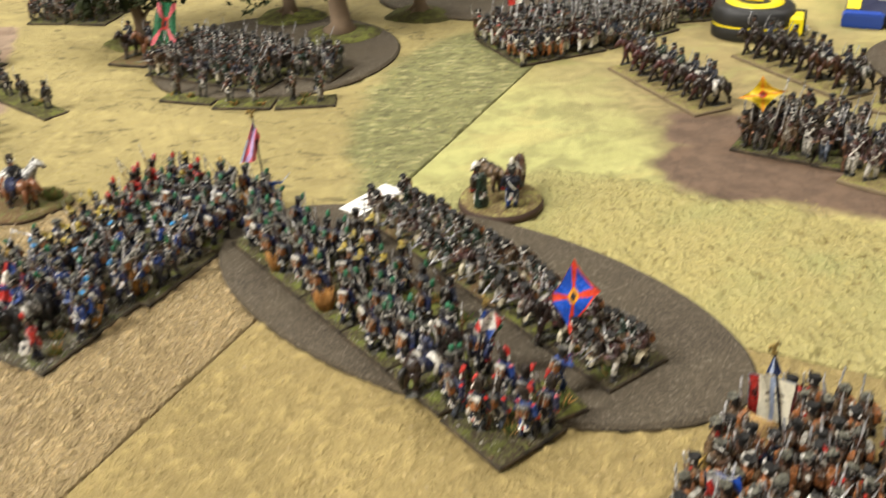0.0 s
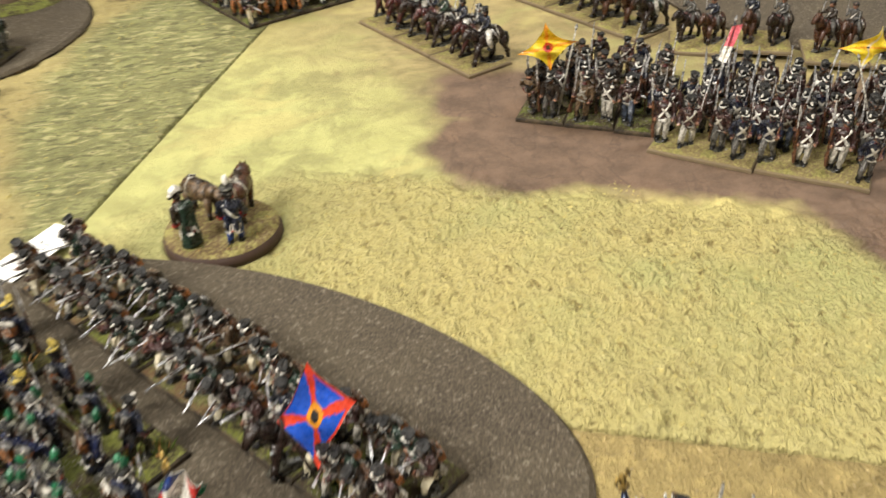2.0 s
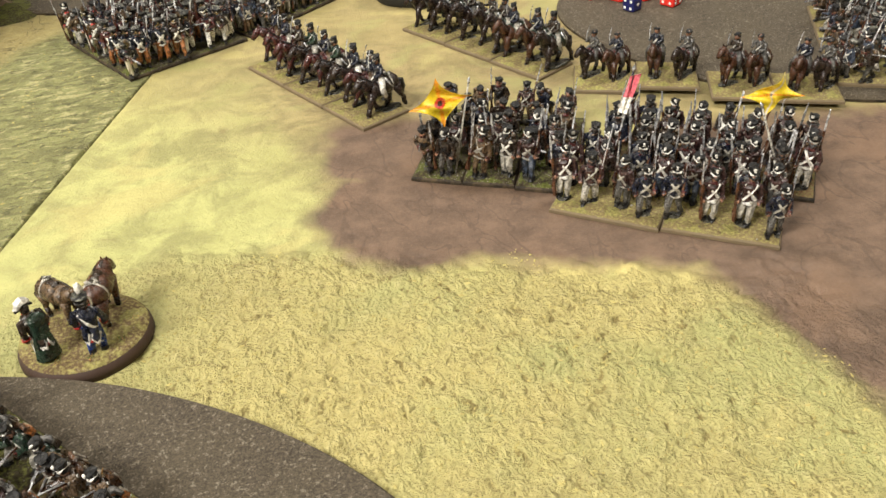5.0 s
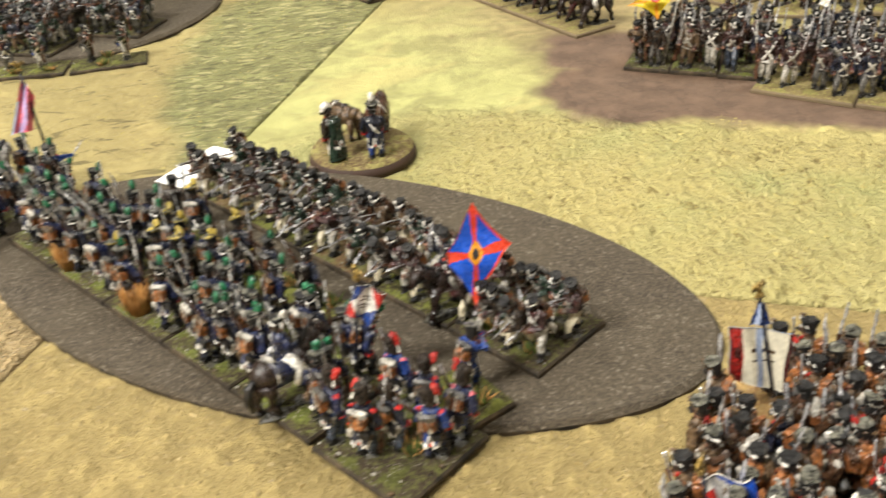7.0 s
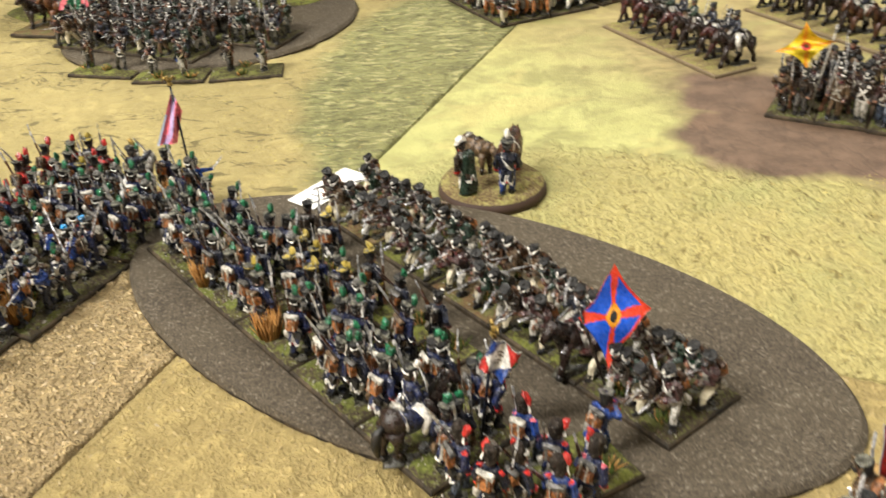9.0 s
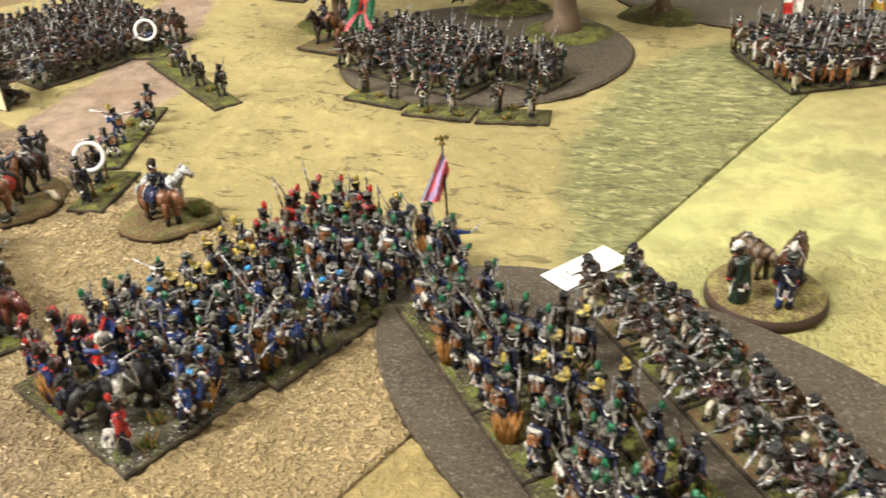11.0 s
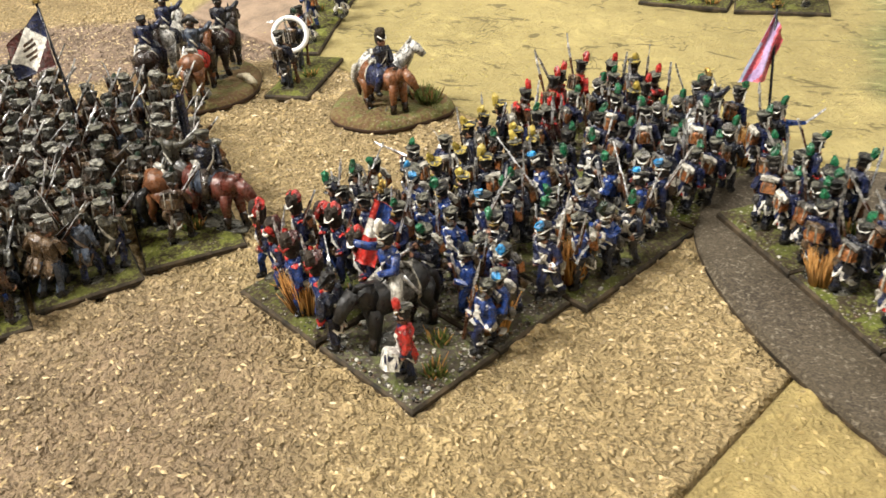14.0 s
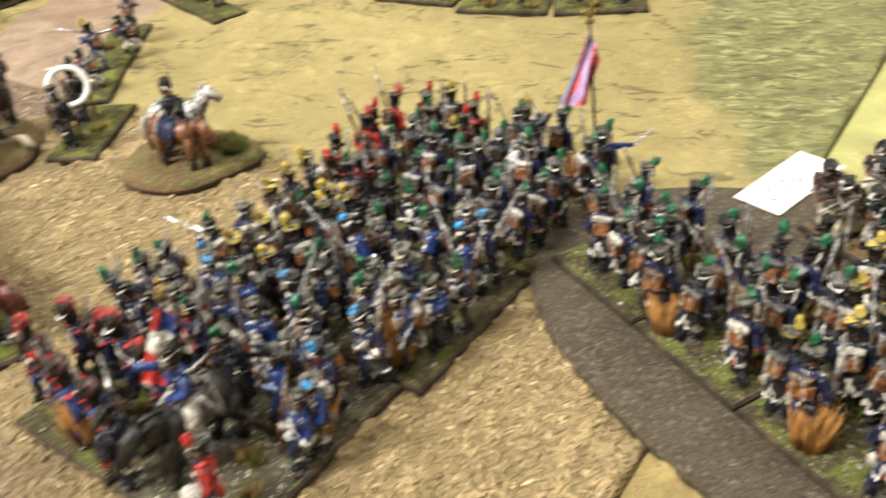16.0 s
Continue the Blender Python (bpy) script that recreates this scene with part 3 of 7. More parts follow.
        s.tube([(-2.6, 1.0, z + 0.6), (0, 1.3, z + 2.4), (2.6, 1.0, z + 0.6)], [0.25, 0.3, 0.25], plume or "white", 4)
    elif kind == "cap":
        s.lathe([(1.7, -0.5), (1.8, 0.2), (2.3, 0.9), (2.1, 1.5), (0.6, 1.7)], (0, -0.1, z), "felt", 8)
    elif kind == "whitehat":
        s.tube([(-3.0, 0, z + 0.2), (-1.4, 0, z + 1.0), (0, 0, z + 1.8), (1.4, 0, z + 1.0), (3.0, 0, z + 0.2)], [0.4, 1.1, 1.6, 1.1, 0.4], "black", 7, 0.7)
        s.tube([(-2.6, -0.2, z + 0.8), (-1.2, -0.3, z + 2.2), (0, -0.2, z + 2.7), (1.3, 0.0, z + 2.2), (2.4, 0.2, z + 0.9)], [0.5, 1.1, 1.3, 1.1, 0.5], "white", 7)
    s.x = whole


def tuft_plume(s, x, y, z, h, r, key, rng):
    """A ragged feather or wool plume that leans its own way."""
    dx, dy = rng.uniform(-1.0, 1.0), rng.uniform(-0.9, 0.9)
    s.tube([(x, y, z - 0.4), (x + dx * 0.3, y + dy * 0.3, z + h * 0.3), (x + dx * 0.8, y + dy * 0.8, z + h * 0.75), (x + dx * 1.3, y + dy * 1.3, z + h)], [r * 0.6, r, r * 0.9 * rng.uniform(0.8, 1.1), r * 0.35], key, 7)


def musket(s, a, b, bayonet=True):
    """A musket from butt a to muzzle b."""
    a, b = Vector(a), Vector(b)
    d = b - a
    s.tube([a, a + d * 0.22, a + d * 0.35], [0.75, 0.5, 0.4], "wood", 5)
    s.tube([a + d * 0.33, a + d * 0.8], [0.42, 0.36], "wood", 5)
    s.tube([a + d * 0.35 + Vector((0, 0, 0.2)), b + Vector((0, 0, 0.1))], [0.3, 0.26], "steel", 5)
    if bayonet:
        s.tube([b - d.normalized() * 0.8, b + d.normalized() * 1.0, b + d.normalized() * 2.2, b + d.normalized() * 5.2], [0.3, 0.26, 0.28, 0.08], "steel", 4)


def soldier(rng, stance="march", coat="blue", legs="blue", head="shako", plume="green", pack="tan", belts="white", facings="red", roll="grey", epaulette=None, armed=True):
    """A plain painted foot figure about 21 mm high that faces +y."""
    s = Shape()
    s.lathe([(2.6, -0.2), (2.3, 0.35), (1.0, 0.5)], (0, 0, 0), "olive", 7)
    lean = {"charge": 22, "aim": 6, "march": 4, "stand": 0, "load": 3, "kneel": 8, "port": 10}[stance] + rng.uniform(-7, 9)
    stride = {"charge": 3.4, "aim": 1.5, "march": 1.8, "stand": 0.5, "load": 0.9, "kneel": 2.5, "port": 2.4}[stance] * rng.uniform(0.8, 1.15)
    drop = 3.2 if stance == "kneel" else (1.0 if stance == "charge" else 0.0)
    hip = 9.0 - drop
    lead = 1 if rng.random() < 0.5 else -1
    for side in (-1, 1):
        step = stride * (1 if side == lead else -1)
        knee_y = step * 0.5 + (1.3 if side == lead else 0.3)
        limb(s, [(side * 1.2, 0, hip + 0.6), (side * 1.45, knee_y, hip * 0.53), (side * 1.5, step, 1.2)], [1.5, 1.12, 0.88], legs)
        s.ball((side * 1.5, step + 0.7, 0.75), (0.95, 1.75, 0.75), "black", 6, 4)
        s.lathe([(1.15, 0), (1.1, 1.1)], (side * 1.5, step, 1.1), "black", 6)
    s.x = pose(0, 0, hip, -lean, rng.uniform(-5, 5), rng.uniform(-22, 22)) @ pose(0, 0, -9.0)
    s.lathe([(2.1, 8.2), (2.0, 9.6), (2.2, 11.5), (2.75, 14.3), (1.9, 15.7), (1.0, 16.1)], (0, 0, 0), coat, 8, 1.05, 0.8)
    s.tube([(-1.0, -1.3, 10.0), (-1.2, -2.3, 7.4), (-1.0, -2.4, 5.6)], [1.2, 1.0, 0.5], coat, 5, 0.6)
    s.tube([(1.0, -1.3, 10.0), (1.2, -2.3, 7.4), (1.0, -2.4, 5.6)], [1.2, 1.0, 0.5], coat, 5, 0.6)
    s.box((0, -2.65, 6.6), (1.6, 0.4, 0.7), facings)
    if belts:
        for k in (-1, 1):
            s.tube([(k * 1.9, 0.9, 15.2), (k * 0.3, 2.05, 12.6), (-k * 1.8, 1.2, 9.8)], [0.5, 0.56, 0.5], belts, 4, 0.6)
        s.tube([(-1.8, -1.3, 15.0), (0, -2.1, 12.0), (1.9, -1.2, 9.6)], [0.42, 0.46, 0.42], belts, 4, 0.6)
        if belts != "black":
            for k in (-1, 1):
                s.tube([(k * 0.35, -2.2, 9.0), (k * 0.5, -2.75, 7.0), (k * 1.0, -2.8, 5.7), (k * 1.9, -2.2, 6.4)], [0.28, 0.42, 0.44, 0.28], belts, 4)
            s.tube([(-1.7, 1.5, 8.9), (0, 1.9, 8.6), (1.7, 1.5, 8.9)], [0.32, 0.36, 0.32], belts, 4)
            for k in (-1, 1):
                s.tube([(k * 1.9, 1.2, 8.6), (k * 2.1, -0.6, 7.6), (k * 1.6, -2.4, 5.6)], [0.22, 0.3, 0.24], belts, 4)
    s.tube([(-1.0, 1.1, 15.8), (1.0, 1.1, 15.8)], [0.5, 0.5], facings, 5)
    if belts == "white" and head == "shako":
        s.box((0, 1.75, 12.6), (1.5, 0.7, 3.6), rng.choice(["white", "palegrey", facings, "white"]), (-6, 0, 0))
        for side in (-1, 1):
            s.lathe([(1.25, 0), (1.2, 0.35)], (side * 1.45, stride * 0.4 * (1 if side == lead else -1) + 0.5, hip * 0.42), rng.choice(["white", legs, "palegrey"]), 6)
    for k in (-1, 1):
        s.ball((k * 2.6, 0, 15.0), (0.95, 0.9, 0.55), epaulette or coat, 6, 4)
    if pack:
        s.box((0, -2.9, 12.9), (3.7, 2.0, 3.3), pack)
        s.tube([(-2.2, -2.7, 15.2), (0, -2.8, 15.4), (2.2, -2.7, 15.2)], [0.8, 0.95, 0.8], roll, 6)
        for k in (-1, 1):
            s.tube([(k * 1.0, -3.95, 15.7), (k * 1.0, -4.0, 11.6)], [0.16, 0.16], "palegrey", 4)
        s.box((1.6, -2.7, 9.2), (2.6, 1.1, 2.0), "black")
        s.ball((-2.4, -1.8, 8.8), (1.2, 1.1, 1.6), rng.choice(["palegrey", "grey", "umber"]), 6, 4)
        s.ball((2.3, -1.4, 8.2), (0.8, 0.8, 1.0), rng.choice(["umber", "brightblue", "palegrey", "darkbrown"]), 6, 4)
    s.ball((0, 0.25, 17.5), (1.3, 1.45, 1.65), "skin", 7, 5)
    s.ball((0, -0.45, 17.7), (1.35, 1.25, 1.4), "darkbrown", 7, 4)
    hat(s, head, 18.2, plume, rng)

    def arm(side, elbow, wrist):
        limb(s, [(side * 2.7, 0, 14.9), elbow, wrist], [1.05, 0.95, 0.8], coat)
        s.ball(wrist, 0.85, "skin", 6, 4)
        w, e = Vector(wrist), Vector(elbow)
        s.tube([w + (e - w) * 0.15, w + (e - w) * 0.4], [1.0, 1.0], facings, 6)

    if stance == "march":
        arm(-1, (-3.6, 0.2, 11.6), (-2.7, 2.4, 10.6))
        arm(1, (3.7, -0.4, 11.6), (3.5, 1.2, 9.4))
        musket(s, (-2.6, 2.0, 9.6), (-3.4 + rng.uniform(-2.2, 2.0), -2.6 + rng.uniform(-3.5, 2.5), rng.uniform(22.0, 24.5)), rng.random() < 0.75)
    elif stance == "stand":
        arm(1, (3.9, 0.1, 11.7), (3.4, 1.4, 9.2))
        arm(-1, (-3.6, -0.2, 11.6), (-3.2, 0.8, 9.0))
        if armed:
            musket(s, (3.6, 1.4, 2.0), (3.9 + rng.uniform(-1.2, 1.2), 1.2 + rng.uniform(-1, 2), 20.0))
    elif stance == "charge":
        arm(1, (3.8, -1.3, 11.8), (2.2, 1.2, 10.4))
        arm(-1, (-3.2, 1.6, 12.0), (-0.2, 4.4, 11.5))
        musket(s, (3.0, -3.4, 9.4), (-1.5 + rng.uniform(-1.5, 1.5), 9.0, 14.5 + rng.uniform(-2.5, 4.0)), rng.random() < 0.6)
    elif stance == "aim":
        arm(1, (4.0, 1.2, 14.6), (1.3, 2.6, 16.2))
        arm(-1, (-2.6, 2.6, 13.8), (0.2, 5.2, 16.0))
        musket(s, (1.5, 0.3, 15.7), (0.6, 11.8, 16.8 + rng.uniform(-1.0, 1.5)), rng.random() < 0.5)
    elif stance == "load":
        arm(1, (3.8, 0.8, 12.2), (1.6, 2.7, 14.2))
        arm(-1, (-3.4, 1.0, 11.8), (-0.6, 3.0, 11.0))
        musket(s, (-1.0, 1.6, 3.2), (0.6, 3.6, 19.5), False)
    elif stance == "port":
        arm(-1, (-3.9, -0.2, 11.4), (-2.4, 2.2, 9.4))
        arm(1, (3.6, 1.0, 12.4), (1.4, 3.2, 13.2))
        musket(s, (-4.2, 1.6, 6.8), (5.6 + rng.uniform(-1.5, 2.0), 4.8 + rng.uniform(-1, 2.5), 21.5 + rng.uniform(-2.0, 1.5)), rng.random() < 0.5)
    elif stance == "kneel":
        arm(1, (4.0, 1.0, 14.0), (1.3, 2.6, 15.4))
        arm(-1, (-2.6, 2.6, 13.2), (0.2, 5.0, 15.2))
        musket(s, (1.5, 0.3, 15.0), (0.6, 13.5, 16.4))
    return s


def officer(rng, coat="blue", legs="white", head="bicorne", plume="white", point=True, cloak=None):
    """A plain painted foot officer with a sword or an outstretched arm."""
    s = soldier(rng, "stand", coat, legs, head, plume, None, "white", "red", armed=False)
    s.x = Matrix.Identity(4)
    if point:
        limb(s, [(2.6, 0.2, 14.8), (4.9, 1.4, 15.2), (8.0, 2.2, 16.0)], [1.05, 0.95, 0.7], coat)
        s.tube([(8.0, 2.2, 16.0), (10.0, 2.8, 18.0), (12.5, 4.0, 21.5)], [0.3, 0.28, 0.12], "steel", 4)
    if cloak:
        s.lathe([(3.3, 1.6), (3.2, 5.0), (2.5, 9.0), (2.3, 13.0), (2.5, 14.9), (1.5, 16.0)], (0.4, -1.0, 0), cloak, 10, 1.0, 0.72)
    return s


def drummer(rng):
    s = soldier(rng, "stand", "capred", "blue", "pompon", "red", None, "white", "blue", armed=False)
    s.x = pose(-0.6, 3.6, 7.6, 24, 12, 0) @ Matrix.Scale(0.85, 4)
    s.lathe([(2.9, -2.6), (2.95, -2.2), (2.7, -2.1), (2.7, 2.1), (2.95, 2.2), (2.9, 2.6)], (0, 0, 0), "white", 10)
    s.lathe([(2.74, -1.5), (2.76, 1.5)], (0, 0, 0), "blue", 10)
    for j in range(6):
        a, b = j * math.pi / 3, (j + 0.5) * math.pi / 3
        s.tube([(3.0 * math.cos(a), 3.0 * math.sin(a), 2.2), (3.0 * math.cos(b), 3.0 * math.sin(b), -2.2)], [0.25, 0.25], "white", 4)
    return s


def horse(s, coat, mane="black", cloth="blue", step=1.0, nod=0.0):
    """A plain horse facing +y, 25 mm long, standing at z 0."""
    s.tube([(0, -9.6, 12.6), (0, -7.6, 13.2), (0, -3.5, 12.4), (0, 1.0, 12.3), (0, 4.8, 12.9), (0, 6.8, 13.6)], [1.9, 4.2, 4.2, 4.1, 4.0, 2.4], coat, 14)
    s.tube([(0, 5.2, 13.6), (0, 8.2, 17.4 - nod * 2), (0, 9.8, 20.6 - nod * 5)], [3.3, 2.5, 1.8], coat, 11)
    s.tube([(0, 9.0, 21.2 - nod * 5), (0, 11.4, 19.8 - nod * 5.5), (0, 14.0, 17.2 - nod * 6)], [1.8, 1.8, 1.15], coat, 10)
    for k in (-1, 1):
        s.tube([(k * 0.8, 9.2, 22.0 - nod * 5), (k * 1.0, 9.4, 23.6 - nod * 5)], [0.6, 0.15], coat, 4)
    s.tube([(0, 4.0, 16.4), (0, 7.0, 19.2 - nod * 2), (0, 8.8, 22.2 - nod * 5)], [0.5, 0.9, 0.6], mane, 5)
    s.tube([(0, -9.4, 13.2), (0, -11.8, 11.6), (0, -12.4, 8.0), (0, -12.0, 4.0)], [0.8, 1.3, 1.4, 0.5], mane, 6)
    for k, y, sw in ((-1, 5.4, step), (1, 5.4, -step), (-1, -7.4, -step), (1, -7.4, step)):
        hind = y < 0
        s.tube([(k * 1.9, y, 12.0), (k * 2.0, y + sw * 1.2, 7.0), (k * 2.0, y + sw * 1.6 - (1.0 if hind else 0), 4.2), (k * 2.0, y + sw * 2.4, 1.2)], [2.8 if hind else 2.0, 1.5, 1.0, 0.9], coat, 8)
        s.tube([(k * 2.0, y + sw * 1.6 - (1.0 if hind else 0), 4.5), (k * 2.0, y + sw * 2.4, 1.1)], [1.12, 1.0], "darkhorse" if mane != "palegrey" else coat, 8)
        s.lathe([(1.15, -1.0), (0.95, 0.5)], (k * 2.0, y + sw * 2.6, 1.0), "black", 6)
    s.tube([(0, -5.0, 13.0), (0, -1.0, 12.8), (0, 2.0, 12.8)], [4.3, 4.45, 4.3], cloth, 14)
    s.tube([(0, -5.1, 13.0), (0, -4.7, 13.0)], [4.5, 4.5], "palegrey", 14)
    s.tube([(0, -5.2, 16.9), (0, -4.6, 17.5), (0, -4.0, 16.9)], [0.9, 1.1, 0.9], "palegrey", 7, 2.4)
    s.tube([(0, -2.8, 16.2), (0, -0.5, 16.3), (0, 1.6, 16.8)], [1.9, 1.5, 1.7], "darkbrown", 7)
    s.tube([(-1.3, 10.6, 20.6 - nod * 5.3), (0, 10.9, 22.0 - nod * 5.3), (1.3, 10.6, 20.6 - nod * 5.3)], [0.3, 0.3, 0.3], "palegrey", 4)
    s.tube([(-1.2, 12.6, 18.6 - nod * 5.6), (-2.2, 6.0, 16.2), (-1.2, 1.4, 17.8)], [0.22, 0.22, 0.22], "black", 4)


def rider(rng, coat="blue", legs="grey", head="shako", plume="white", mount="bay", mane="black", cloth="blue", sword=True, step=1.0, nod=0.2, belts="white", cloak=None):
    """A plain mounted figure, horse and rider in one casting."""
    s = Shape()
    s.lathe([(4.0, -0.2), (3.6, 0.35), (2.0, 0.5)], (0, -1, 0), "olive", 9, 1.0, 2.6)
    horse(s, mount, mane, cloth, step, nod)
    for k in (-1, 1):
        limb(s, [(k * 1.6, -0.6, 17.4), (k * 4.4, 1.4, 13.6), (k * 4.6, 0.2, 9.0)], [1.7, 1.4, 1.0], legs)
        s.ball((k * 4.6, 1.0, 8.4), (0.8, 1.7, 0.8), "black", 6, 4)
    s.x = pose(0, -0.8, 17.0, -3) @ pose(0, 0, -9.0)
    s.lathe([(2.2, 8.2), (2.0, 9.8), (2.2, 11.5), (2.75, 14.3), (1.9, 15.7), (1.0, 16.1)], (0, 0, 0), coat, 8, 1.05, 0.8)
    if belts:
        s.tube([(-1.9, 0.9, 15.2), (-0.3, 2.05, 12.6), (1.8, 1.2, 9.8)], [0.4, 0.42, 0.4], belts, 4, 0.6)
        s.tube([(-1.9, -1.1, 15.0), (0, -2.0, 12.4), (1.8, -1.2, 9.8)], [0.4, 0.42, 0.4], belts, 4, 0.6)
    if cloak:
        s.lathe([(3.9, 5.0), (3.6, 8.0), (3.1, 12.0), (2.8, 14.8), (1.6, 16.0)], (0, -1.2, 0), cloak, 9, 1.0, 0.8)
    s.ball((0, 0.25, 17.4), (1.45, 1.6, 1.75), "skin", 7, 5)
    s.ball((0, -0.5, 17.6), (1.5, 1.4, 1.5), "darkbrown", 7, 4)
    hat(s, head, 18.0, plume, rng)
    limb(s, [(-2.7, 0, 14.9), (-3.3, 1.0, 11.8), (-0.8, 3.6, 11.2)], [1.05, 0.95, 0.8], coat)
    if sword:
        limb(s, [(2.7, 0, 14.9), (3.9, 0.4, 12.0), (3.4, 2.8, 12.6)], [1.05, 0.95, 0.8], coat)
        s.tube([(3.4, 2.8, 12.6), (3.6, 2.4, 17.0), (3.2, 0.6, 22.0)], [0.3, 0.28, 0.1], "steel", 4)
    else:
        limb(s, [(2.7, 0, 14.9), (4.4, 1.8, 15.2), (5.6, 4.6, 16.8)], [1.05, 0.95, 0.75], coat)
    s.tube([(-3.6, -0.5, 9.6), (-4.6, -3.4, 4.0)], [0.4, 0.3], "steel", 5)
    return s


def pool(make, count, seed, **fixed):
    """A handful of castings of one kind, each slightly different."""
    rng = random.Random(seed)
    return [make(rng, **{k: (rng.choice(v) if isinstance(v, list) else v) for k, v in fixed.items()}).hammer(0.18, seed * 100 + k, make is soldier).mesh("model_soldier") for k in range(count)]


